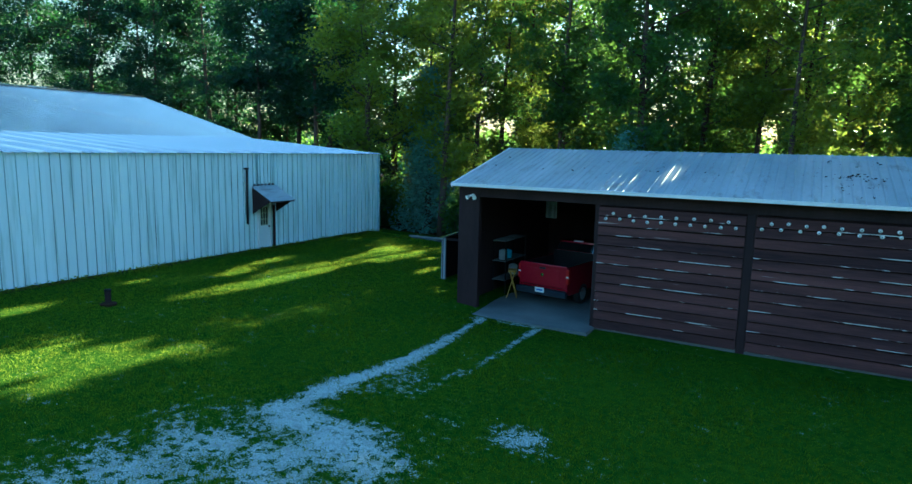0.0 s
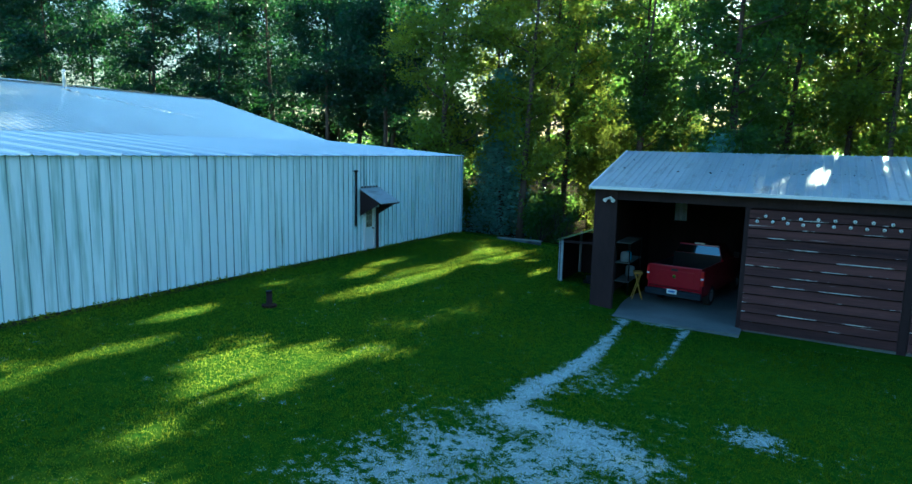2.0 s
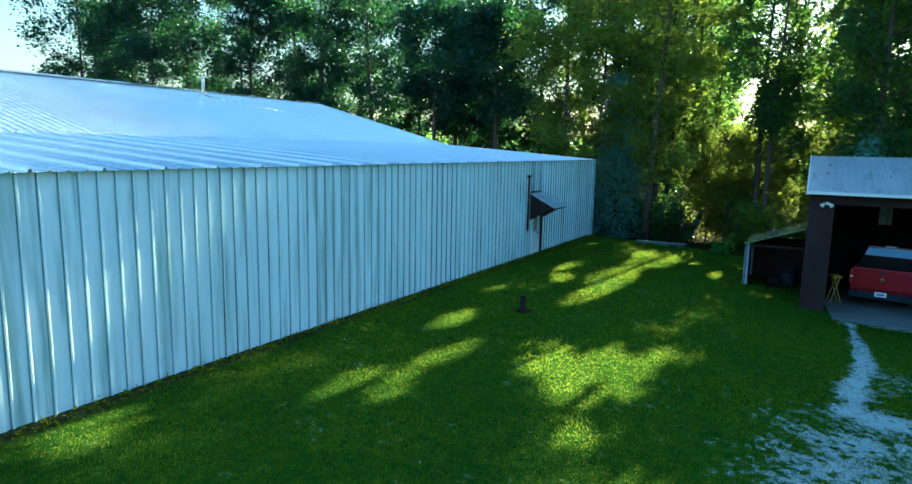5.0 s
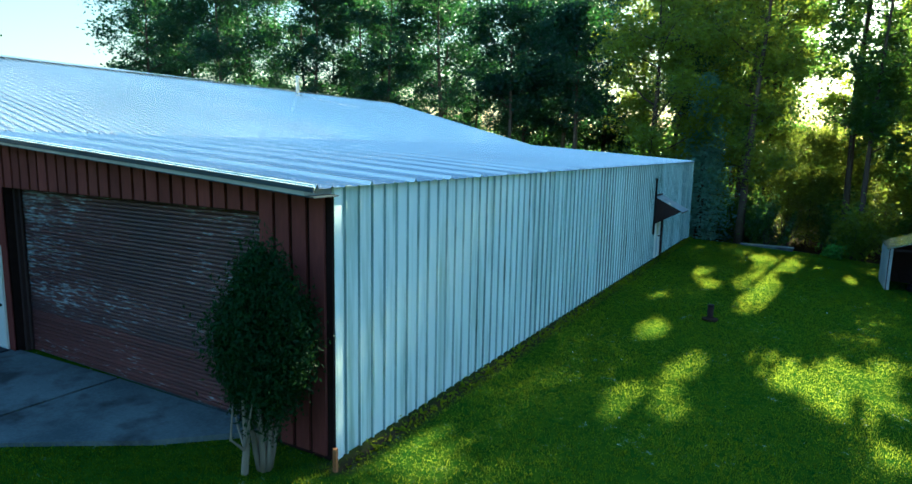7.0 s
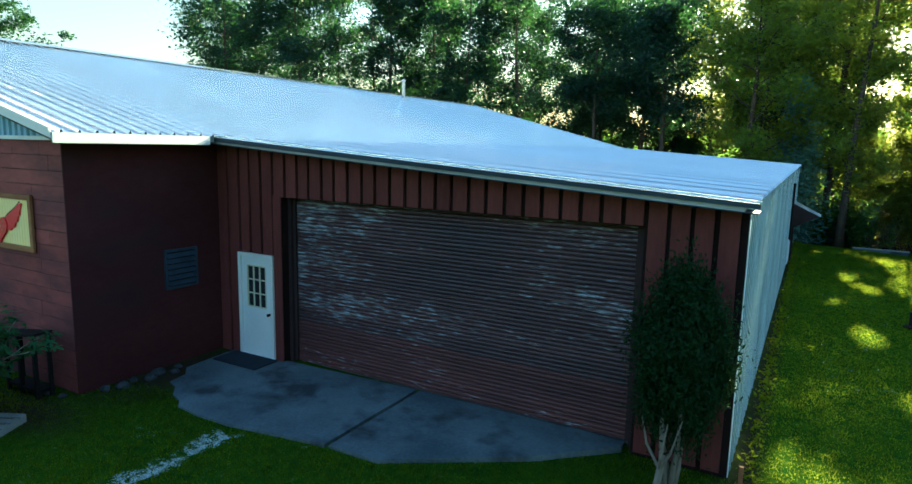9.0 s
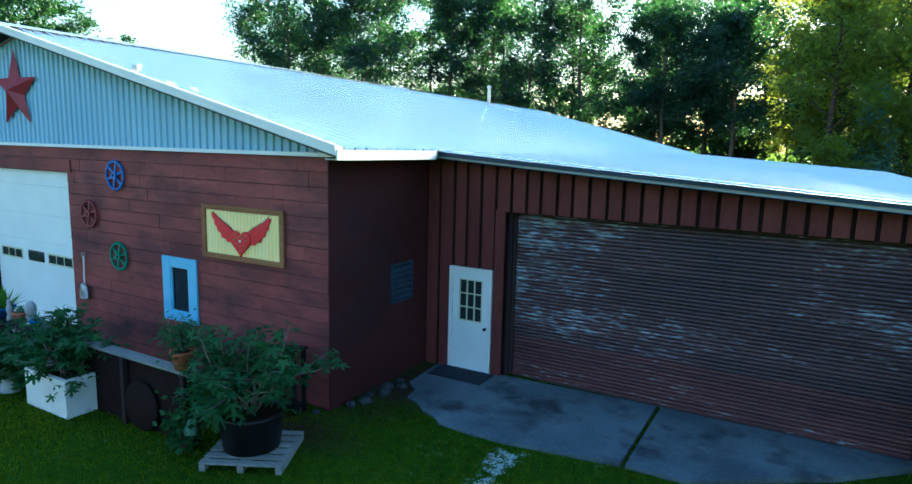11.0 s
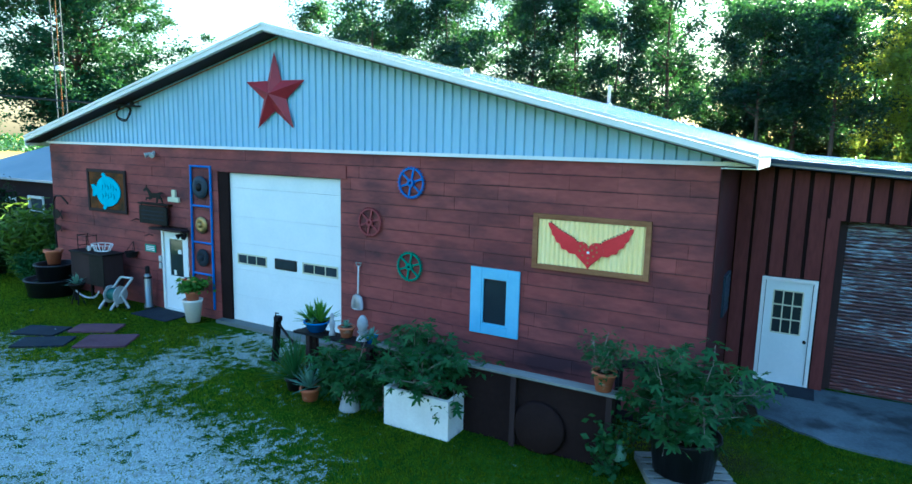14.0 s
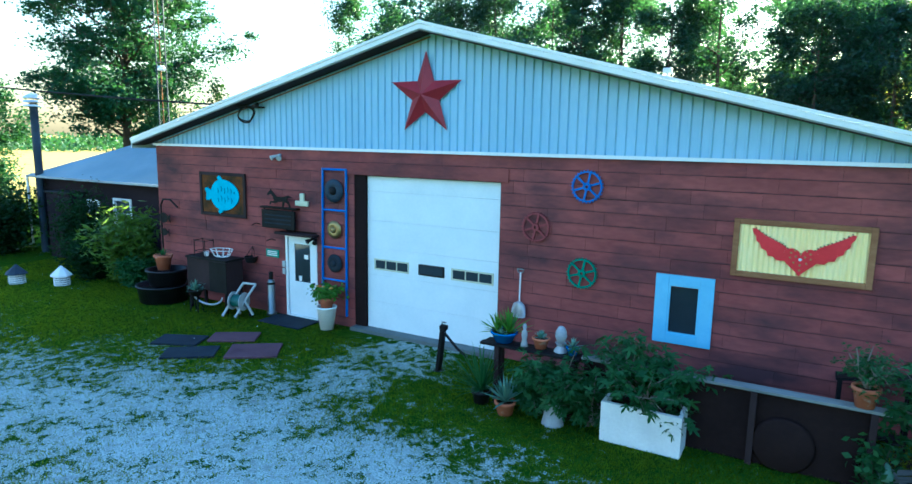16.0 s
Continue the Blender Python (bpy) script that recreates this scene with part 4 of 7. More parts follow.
for i, (xx, yy, row) in enumerate(spots):
    # Shaded leaf tone below x 19, sunlit tone by chance rising with x.
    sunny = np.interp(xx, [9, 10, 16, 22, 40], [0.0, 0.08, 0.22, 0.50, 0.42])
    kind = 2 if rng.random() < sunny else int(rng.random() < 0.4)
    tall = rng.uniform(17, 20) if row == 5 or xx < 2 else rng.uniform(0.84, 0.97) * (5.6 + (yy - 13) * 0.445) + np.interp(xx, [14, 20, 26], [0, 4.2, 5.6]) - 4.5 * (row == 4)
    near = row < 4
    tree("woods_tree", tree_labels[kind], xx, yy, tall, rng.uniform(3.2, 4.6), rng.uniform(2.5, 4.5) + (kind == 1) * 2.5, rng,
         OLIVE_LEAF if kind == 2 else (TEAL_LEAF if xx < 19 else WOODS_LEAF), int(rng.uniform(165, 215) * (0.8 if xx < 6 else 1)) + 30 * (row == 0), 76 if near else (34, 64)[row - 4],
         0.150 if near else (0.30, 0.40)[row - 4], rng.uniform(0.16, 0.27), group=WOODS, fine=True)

for xx, yy, h in ((20.1, 39.3, 10.2), (33.5, 35.6, 6.5)):
    conifer("young_spruce", "young blue-green spruce at the wood's edge", xx, yy, h, h * 0.23, rng, SPRUCE_LEAF, 0.3, 0.11, 14000, "young spruces")
for xx, yy, h in ((26.2, 44.2, 8.0), (25.0, 45.0, 7.4), (27.2, 45.2, 7.6), (30.5, 46.0, 8.5), (32.4, 47.0, 8.5), (28.4, 45.5, 7.4)):
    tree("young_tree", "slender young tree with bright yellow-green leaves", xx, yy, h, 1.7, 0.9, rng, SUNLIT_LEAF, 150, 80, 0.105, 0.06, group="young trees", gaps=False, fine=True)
for xx in (-30, -25, -19.5, -15, -10, -4.5, 0.5, 5.5, 10):
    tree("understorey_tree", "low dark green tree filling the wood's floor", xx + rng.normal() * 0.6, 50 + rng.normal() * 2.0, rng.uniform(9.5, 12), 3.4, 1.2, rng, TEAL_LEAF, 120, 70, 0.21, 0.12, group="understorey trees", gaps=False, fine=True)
for i in range(44):
    xx, yy = -12 + i * 1.9 + rng.normal() * 0.6, 36.0 + rng.random() * 12
    if 30 < xx < 50:
        yy += 1.0
    if 16.5 < xx < 24:
        yy = max(yy, 42.0)
    bush("undergrowth_bush", "dark green undergrowth shrub below the trees", xx, yy, rng.uniform(1.6, 2.6), rng.uniform(1.8, 4.0), rng,
         OLIVE_LEAF if rng.random() < (0.35 if xx > 25 else 0.1) else WOODS_LEAF, 2600, 0.15, "undergrowth")
for xx, yy in ((17.0, 38.6), (22.4, 40.6), (23.4, 39.2), (25.2, 37.6), (24.2, 36.2), (21.0, 43.5), (17.2, 42.5), (19.0, 43.0)):
    bush("undergrowth_bush", "dark green undergrowth shrub below the trees", xx, yy, 1.9, 3.0, rng, WOODS_LEAF, 3000, 0.17, "undergrowth")
tree("maple_tree", "large dark green maple standing alone by the field", -34.0, 15.0, 18.5, 7.4, 4.2, rng, MAPLE_LEAF, 640, 130, 0.155, 0.42, fine=True)
tree("yard_tree", "low broad dark green tree at the field's edge", -42.0, 9.0, 8.0, 4.2, 1.5, rng, MAPLE_LEAF, 150, 110, 0.16, 0.25, fine=True)
for xx, yy in ((22, -30), (29, -33), (36, -29), (43, -32), (50, -30), (57, -27), (63, -20), (66, -10), (68, 2), (25, -40), (39, -41), (53, -40)):
    tree("yard_tree", "broad green tree across the yard", xx, yy, rng.uniform(9, 11), rng.uniform(4.0, 5.0), 1.5, rng, WOODS_LEAF, 130, 26, 0.42, 0.3, group="trees across the yard")
conifer("far_pine", "dark pine standing far beyond the roof", -53.4, 39.2, 11.6, 3.4, rng, CEDAR_LEAF, 1.0, 0.22, 1500)

# hedge-like far wood across the field: too many crowns to count
n = 26000
c = np.stack([rng.uniform(-330, -180, n), rng.uniform(-40, 330, n), np.zeros(n)], 1)
c[:, 2] = rng.random(n) ** 0.7 * (4 + 1.6 * np.sin(c[:, 1] * 0.11) + 1.2 * np.sin(c[:, 1] * 0.37 + 1)) - 1
tagged(raw("far_woods", *leaf_cards(c, 1.1, rng, 0.8, 1.2), MAPLE_LEAF), "hazy green line of far woods beyond the field", "woods", kind="stuff")


# the deep wood behind the nearer trunks
n = 30000
c = np.stack([rng.uniform(-70, 150, n), rng.uniform(92, 130, n), np.zeros(n)], 1)
c[:, 2] = rng.random(n) * (8.5 + 1.5 * np.sin(c[:, 0] * 0.31) + np.sin(c[:, 0] * 0.83 + 2)) - 2.5
tagged(raw("deep_woods", *leaf_cards(c, 1.1, rng, 0.8, 1.3), WOODS_LEAF), "dark leafy depth of the woods behind the nearer trees", "woods", kind="stuff")


# ---- grass of the lawn ----
def grass_field(count):
    pts = np.concatenate([np.stack([rng.uniform(20.7, 44, count), rng.uniform(-4, 33, count)], 1), np.stack([rng.uniform(-18, 20.6, count), rng.uniform(-11, 3.2, count)], 1)])
    x, y = pts.T
    keep = rng.random(len(x)) > gravel_cover(x, y) * 1.15
    keep &= ~((y > 22.4) & (x > 30.9)) & ~((x < HX1) & (y > -0.1) & (x > HX0)) & ~((x < -9.8) & (y > 1.9)) & (np.abs(x - 0.0) + 99 * (y < -0.78) > 2.4)
    keep &= ~((np.abs(x - 20.6) < 0.16 + 0.06 * np.sin(y * 7)) & (y > 3.2))
    keep &= rng.random(len(x)) < np.clip((y + np.where(x > 20.65, 4, 11)) / 3, 0, 1) * np.clip((44.5 - x) / 3, 0, 1)
    pad_x = np.interp(x, [9.84, 11.4, 12.1, 13.6, 14.95, 15.9, 16.9, 17.8, 18.9], [0.9, 0.92, 0.45, 0.62, 0.83, 0.86, 1.55, 2.15, 3.2])
    keep &= ~((x > 9.8) & (x < 19.0) & (y > pad_x) & (np.abs(x - 14.96) > 0.06))
    x, y = x[keep], y[keep]
    z, n = ground_z(x, y), len(x)
    h = rng.uniform(0.022, 0.052, n) * (1 + 0.4 * np.sin(x * 1.3) * np.sin(y * 1.1))
    out = []
    for _ in range(2):
        a, w = rng.uniform(0, 2 * math.pi, n), rng.uniform(0.005, 0.010, n)
        ox, oy = rng.normal(size=(2, n)) * 0.03
        tx, ty = rng.normal(size=(2, n)) * 0.03
        p = np.stack([x + ox - np.cos(a) * w, y + oy - np.sin(a) * w, z - 0.01], 1)
        q = np.stack([x + ox + np.cos(a) * w, y + oy + np.sin(a) * w, z - 0.01], 1)
        t = np.stack([x + ox + tx, y + oy + ty, z + h], 1)
        out.append(np.stack([p, q, t], 1).reshape(-1, 3))
    v = np.concatenate(out)
    return v, np.arange(len(v)).reshape(-1, 3)


tagged(raw("lawn_grass", *grass_field(270000), GRASS), "short mown green grass blades", "grass", kind="stuff")
c = np.stack([rng.uniform(-18, 44, 420), rng.uniform(-11, 30, 420)], 1)
c = c[((c[:, 0] > 20.8) | (c[:, 1] < -0.3)) & ~((c[:, 1] > 22.3) & (c[:, 0] > 30))]
c = np.column_stack([c, ground_z(*c.T) + 0.07])
tagged(raw("clover_flowers", *leaf_cards(c, 0.026, rng, 0.2, 1.0), WHITE_TRIM), "tiny white clover flowers in the lawn", "flowers", kind="stuff")
# weeds along the foot of the white wall
c = np.stack([rng.normal(20.70, 0.08, 2600), rng.uniform(3.2, 33.4, 2600)], 1)
c = np.column_stack([c, ground_z(*c.T) + rng.random(2600) ** 2 * 0.12 - 0.01])
tagged(raw("wall_weeds", *leaf_cards(c, 0.05, rng, 0.8, 1.8), GRASS), "ragged weeds along the foot of the white wall", "weeds", kind="stuff")


# ---- workshop front: doors, windows, wall pieces ----
def overhead_door():
    t = thing("overhead_door", "white sectional overhead door with three small windows", "garage door", (0, 0, 0))
    zs = (-0.07, 0.62, 1.31, 2.0, 2.69, 3.42, 3.80)
    for a, b in zip(zs, zs[1:]):
        part("door_section", box(-1.86, 1.84, 0.085, 0.135, a + 0.0015, b - 0.0015, bevel=0.004), WHITE_DOOR, t)
    part("bottom_seal", box(-1.86, 1.84, 0.08, 0.13, -0.10, -0.07), BLACK_PLASTIC, t, "black rubber seal")
    for x0, x1, cols in ((-1.62, -0.64, 3), (0.62, 1.66, 3)):
        bm = bmesh.new()
        for r in ((x0 - 0.03, x1 + 0.03, 0.066, 0.086, 1.70, 1.735), (x0 - 0.03, x1 + 0.03, 0.066, 0.086, 1.455, 1.49), (x0 - 0.03, x0, 0.066, 0.086, 1.49, 1.70), (x1, x1 + 0.03, 0.066, 0.086, 1.49, 1.70)):
            box(*r, bm)
        for c in range(1, cols):
            xc = x0 + (x1 - x0) * c / cols
            box(xc - 0.012, xc + 0.012, 0.066, 0.086, 1.49, 1.70, bm)
        f = part("window_frame", bm, CREAM_PAINT, t, "cream painted window frame")
        for c in range(cols):
            w = (x1 - x0) / cols
            part("pane", box(x0 + w * c + 0.013, x0 + w * (c + 1) - 0.013, 0.074, 0.083, 1.492, 1.698), GLASS, f, "dark glass pane")
    w = part("vent_window", box(-0.33, 0.40, 0.068, 0.09, 1.465, 1.735, bevel=0.02), BLACK_PLASTIC, t, "black framed middle window")
    part("pane", box(-0.28, 0.35, 0.062, 0.069, 1.51, 1.69), GLASS, w)
    return t


overhead_door()
bm = box(-2.2, -1.86, 0.004, 0.30, -0.2, 3.80)
box(1.845, 1.86, 0.004, 0.30, -0.2, 3.80, bm)
whole("trim_overhead_jamb", box(-1.86, 1.845, 0.14, 0.3, 3.79, 3.82, bm), DARK_GAP, "dark painted jamb beside the overhead door", "trim", kind="structure")
whole("trim_overhead_header", box(-2.45, 2.05, -0.055, -0.034, 3.82, 4.10), RED_BOARD, "worn red header board over the overhead door", "trim", kind="structure")


def panel_door(name, label, at, turn, wide, tall, lites, glass_low, glass_high, margin, frame=0.07):
    """A door leaf with a glazed top in a white frame; x across, front towards -y."""
    t = thing(name, label, "door", at, turn)
    bm = box(0, frame, -0.05, 0.09, 0, tall)
    box(wide - frame, wide, -0.05, 0.09, 0, tall, bm)
    box(frame, wide - frame, -0.05, 0.09, tall - frame, tall, bm)
    part("door_frame", box(frame, wide - frame, -0.06, 0.09, -0.02, 0.03, bm), WHITE_TRIM, t)
    x0, x1 = frame + 0.012, wide - frame - 0.012
    bm = bmesh.new()
    for r in ((x0, x0 + margin, 0, 0.045, 0.035, tall - frame - 0.01), (x1 - margin, x1, 0, 0.045, 0.035, tall - frame - 0.01),
              (x0 + margin, x1 - margin, 0, 0.045, 0.035, glass_low), (x0 + margin, x1 - margin, 0, 0.045, glass_high, tall - frame - 0.01)):
        box(*r, bm)
    leaf = part("leaf", bm, WHITE_DOOR, t)
    gx0, gx1, cols, rows = x0 + margin, x1 - margin, lites[0], lites[1]
    part("pane", box(gx0, gx1, 0.018, 0.026, glass_low, glass_high), GLASS, leaf, "dark glass")
    if cols > 1:
        for c in range(cols + 1):
            xc = gx0 + (gx1 - gx0) * c / cols
            part("glazing_bar", box(xc - 0.012, xc + 0.012, -0.008, 0.017, glass_low, glass_high), CREAM_PAINT, leaf)
        for r in range(rows + 1):
            zc = glass_low + (glass_high - glass_low) * r / rows
            part("glazing_bar", box(gx0, gx1, -0.006, 0.016, zc - 0.012, zc + 0.012), CREAM_PAINT, leaf)
    part("door_knob", lathe([(0, -0.004), (0.03, 0.0), (0.018, 0.02), (0.035, 0.05), (0.028, 0.075), (0, 0.08)], 12, at=(x1 - 0.06, 0, 0.98), axis="y"), BLACK_IRON, leaf, "dark round knob", True)
    return t


entry = panel_door("entry_door", "white entry door with a tall dark glass panel", (-4.57, 0.01, -0.15), 0, 1.12, 2.26, (1, 1), 0.98, 2.02, 0.20)
part("notice", box(0.62, 0.76, 0.010, 0.016, 1.62, 1.74), WHITE_TRIM, entry, "white paper notice on the glass")
part("notice", box(0.42, 0.52, 0.010, 0.016, 1.0, 1.14), WHITE_TRIM, entry, "small white paper notice low on the glass")
panel_door("lean_to_door", "white door with nine small panes", (10.45, LY0 - 0.03, -0.19), 0, 1.02, 2.27, (3, 3), 1.10, 2.0, 0.16)
panel_door("side_door", "white side door with small panes below an awning", (20.445, 24.60, -0.42), 90, 0.75, 2.13, (3, 3), 1.05, 1.85, 0.10, 0.05)
whole("trim_entry_hood", box(-4.72, -3.36, -0.30, -0.04, 2.13, 2.19), BROWN_PAINT, "narrow dark board hood over the entry door", "trim", kind="structure")
whole("door_mat", box(-4.75, -3.3, -0.95, -0.12, -0.15, -0.125, bevel=0.008), SLATE, "dark rubber mat before the entry door", "mat")
whole("door_mat", box(10.35, 11.6, LY0 - 0.75, LY0 - 0.10, -0.172, -0.145, bevel=0.008), SLATE, "dark mat on the concrete before the white door", "mat")


def blue_window():
    t = thing("window_blue", "sky-blue framed window with dark glass", "window")
    x0, x1, z0, z1, w = 5.29, 6.37, 0.84, 2.21, 0.25
    for n, r in (("window_frame", (x0, x0 + w, -0.075, -0.03, z0, z1)), ("window_frame", (x1 - w, x1, -0.075, -0.03, z0, z1)),
                 ("window_frame", (x0 + w, x1 - w, -0.073, -0.03, z1 - 0.19, z1)), ("window_frame", (x0 + w, x1 - w, -0.073, -0.03, z0, z0 + 0.19))):
        part(n, box(*r, bevel=0.006), BLUE_PAINT, t)
    bm = bmesh.new()
    for r in ((x0 + w, x0 + w + 0.035, -0.060, -0.02, z0 + 0.19, z1 - 0.19), (x1 - w - 0.035, x1 - w, -0.060, -0.02, z0 + 0.19, z1 - 0.19),
              (x0 + w + 0.035, x1 - w - 0.035, -0.058, -0.02, z0 + 0.19, z0 + 0.225), (x0 + w + 0.035, x1 - w - 0.035, -0.058, -0.02, z1 - 0.225, z1 - 0.19)):
        box(*r, bm)
    part("sash", bm, BLUE_PAINT, t, "narrow blue sash")
    part("pane", box(x0 + w + 0.03, x1 - w - 0.03, 0.0, 0.01, z0 + 0.2, z1 - 0.2), GLASS, t, "dark glass")


blue_window()


def barn_star():
    bm, c = bmesh.new(), (-0.11, 5.72)
    ring = []
    for k in range(10):
        r = 0.99 if k % 2 == 0 else 0.385
        a = math.pi / 2 + k * math.pi / 5
        ring.append(bm.verts.new((c[0] + r * math.cos(a), -0.02, c[1] + r * math.sin(a))))
    tip, back = bm.verts.new((c[0], -0.24, c[1])), bm.verts.new((c[0], -0.01, c[1]))
    for k in range(10):
        bm.faces.new((tip, ring[k], ring[(k + 1) % 10]))
        bm.faces.new((back, ring[(k + 1) % 10], ring[k]))
    whole("barn_star", bm, STAR_RED, "large dark red folded metal star on the gable", "wall star")


barn_star()


def gear_wheel(x, z, r, material, colour):
    t = thing("gear_wheel", f"{colour} painted iron gear wheel hung on the wall", "gear wheel", (x, -0.07, z), group="painted gear wheels")
    bm = lathe([(r * 0.83, -0.02), (r * 0.92, -0.02), (r * 0.92, 0.02), (r * 0.83, 0.02), (r * 0.83, -0.02)], 36, axis="y")
    part("rim", bm, material, t)
    for k in range(28):
        a = 2 * math.pi * k / 28
        bm = box(-0.014, 0.014, -0.018, 0.018, r * 0.925, r)
        bmesh.ops.rotate(bm, cent=(0, 0, 0), matrix=Matrix.Rotation(a, 3, "Y"), verts=bm.verts)
        part("tooth", bm, material, t)
    for k in range(6):
        bm = box(-0.022, 0.022, -0.013, 0.013, r * 0.2, r * 0.82)
        bmesh.ops.rotate(bm, cent=(0, 0, 0), matrix=Matrix.Rotation(math.pi * k / 3 + 0.2, 3, "Y"), verts=bm.verts)
        part("spoke", bm, material, t)
    part("hub", lathe([(r * 0.10, -0.03), (r * 0.25, -0.03), (r * 0.25, 0.04), (r * 0.10, 0.04), (r * 0.10, -0.03)], 20, axis="y"), material, t)


gear_wheel(3.81, 3.82, 0.34, DEEP_BLUE, "blue")
gear_wheel(2.73, 2.90, 0.33, RUST_RED, "rusty red")
gear_wheel(3.79, 2.02, 0.33, GREEN_PAINT, "green")


def heart_panel():
    t = thing("heart_picture", "red winged heart on cream corrugated tin in a wooden frame", "wall art", (0, -0.04, 0))
    x0, x1, z0, z1, w = 6.61, 8.82, 2.33, 3.39, 0.10
    for r in ((x0, x0 + w, -0.05, 0, z0, z1), (x1 - w, x1, -0.05, 0, z0, z1), (x0 + w, x1 - w, -0.048, 0, z0, z0 + w), (x0 + w, x1 - w, -0.048, 0, z1 - w, z1)):
        part("frame_board", box(*r, bevel=0.006), OLD_WOOD, t)
    bm, n = bmesh.new(), 132
    lo, hi = [], []
    for i in range(n + 1):
        x = x0 + w + (x1 - x0 - 2 * w) * i / n
        y = -0.020 + 0.015 * math.cos(i * 2 * math.pi / 6)
        lo.append(bm.verts.new((x, y, z0 + w)))
        hi.append(bm.verts.new((x, y, z1 - w)))
    for i in range(n):
        bm.faces.new((lo[i], lo[i + 1], hi[i + 1], hi[i]))
    part("tin_sheet", bm, CREAM_TIN, t, "cream corrugated tin")
    cx, cz = 7.72, 2.74
    heart = []
    for k in range(40):
        a = 2 * math.pi * k / 40
        heart.append((cx + 0.0175 * 16 * math.sin(a) ** 3, cz - 0.02 + 0.0175 * (13 * math.cos(a) - 5 * math.cos(2 * a) - 2 * math.cos(3 * a) - math.cos(4 * a))))
    h = part("heart", slab(heart, -0.035, axis="y", at=-0.040), HEART_RED, t, "red cut-out heart")
    for dx, dz in ((-0.15, 0.11), (0.15, 0.11), (-0.09, 0.16), (0.09, 0.16), (-0.16, 0.02), (0.16, 0.02), (-0.07, 0.05), (0.07, 0.05), (-0.10, -0.06), (0.10, -0.06), (0, -0.10), (0, -0.19), (0, 0.10)):
        part("boss", lathe([(0.022, 0), (0.017, 0.012), (0, 0.016)], 10, at=(cx + dx, -0.067, cz + dz), axis="y"), BRASS, h)
    part("boss", lathe([(0.032, 0), (0.026, 0.014), (0, 0.02)], 12, at=(cx, -0.067, cz), axis="y"), WHITE_TRIM, h, "white centre boss")
    for s in (-1, 1):
        up = [(0.17, 0.10), (0.28, 0.20), (0.42, 0.27), (0.58, 0.35), (0.74, 0.46), (0.80, 0.46)]
        down = [(0.78, 0.38), (0.73, 0.32), (0.72, 0.24), (0.66, 0.20), (0.63, 0.11), (0.55, 0.08), (0.52, -0.01), (0.43, -0.02), (0.37, -0.08), (0.25, -0.08), (0.17, -0.02)]
        out = [(cx + s * x, cz + 0.03 + z) for x, z in up + down]
        wing = part("wing", slab(out if s < 0 else out[::-1], -0.03, axis="y", at=-0.030), HEART_RED, t, "red cut-out wing")
        for k in range(12):
            f = k / 11
            j = min(int(f * 4), 4)
            x, z = (up[j][0] + (up[j + 1][0] - up[j][0]) * (f * 4 - j), up[j][1] + (up[j + 1][1] - up[j][1]) * (f * 4 - j)) if j < 5 else up[5]
            part("stud", lathe([(0.013, 0), (0.013, 0.02), (0, 0.024)], 6, at=(cx + s * x, -0.045, cz + 0.045 + z), axis="y"), BLACK_IRON, wing)


heart_panel()


def blue_ladder():
    t = thing("blue_ladder", "bright blue pipe ladder hung with metal discs", "ladder", (0, -0.06, 0))
    part("rail", tube([(-3.18, 0, 3.95), (-3.24, 0, 0.5)], 0.034, 8), DEEP_BLUE, t)
    part("rail", tube([(-2.42, 0, 3.95), (-2.44, 0, 0.12)], 0.034, 8), DEEP_BLUE, t)
    for z in (3.92, 2.88, 1.90, 1.05):
        part("rung", tube([(-3.2, 0, z), (-2.42, 0, z)], 0.030, 8), DEEP_BLUE, t)


blue_ladder()
for z, r, mat, lab in ((3.38, 0.30, BLUE_BOARD, "round grey metal disc with a dark boss"), (2.38, 0.23, BRASS, "tarnished brass disc with a raised centre"), (1.50, 0.24, SLATE, "dark slate-coloured metal disc")):
    t = thing("wall_disc", lab + " on the blue ladder", "wall disc", (-2.80, -0.10, z), group="discs on the ladder")
    part("dish", lathe([(0, 0.02), (r * 0.35, 0.02), (r * 0.42, 0.045), (r * 0.7, 0.03), (r, 0.0), (r, -0.012), (0, -0.012)], 28, axis="y"), mat, t, "", True)
    part("boss", lathe([(r * 0.36, 0.02), (r * 0.30, 0.07), (r * 0.12, 0.09), (0, 0.092)], 18, axis="y"), BLACK_IRON if z > 3 else mat, t, "", True)


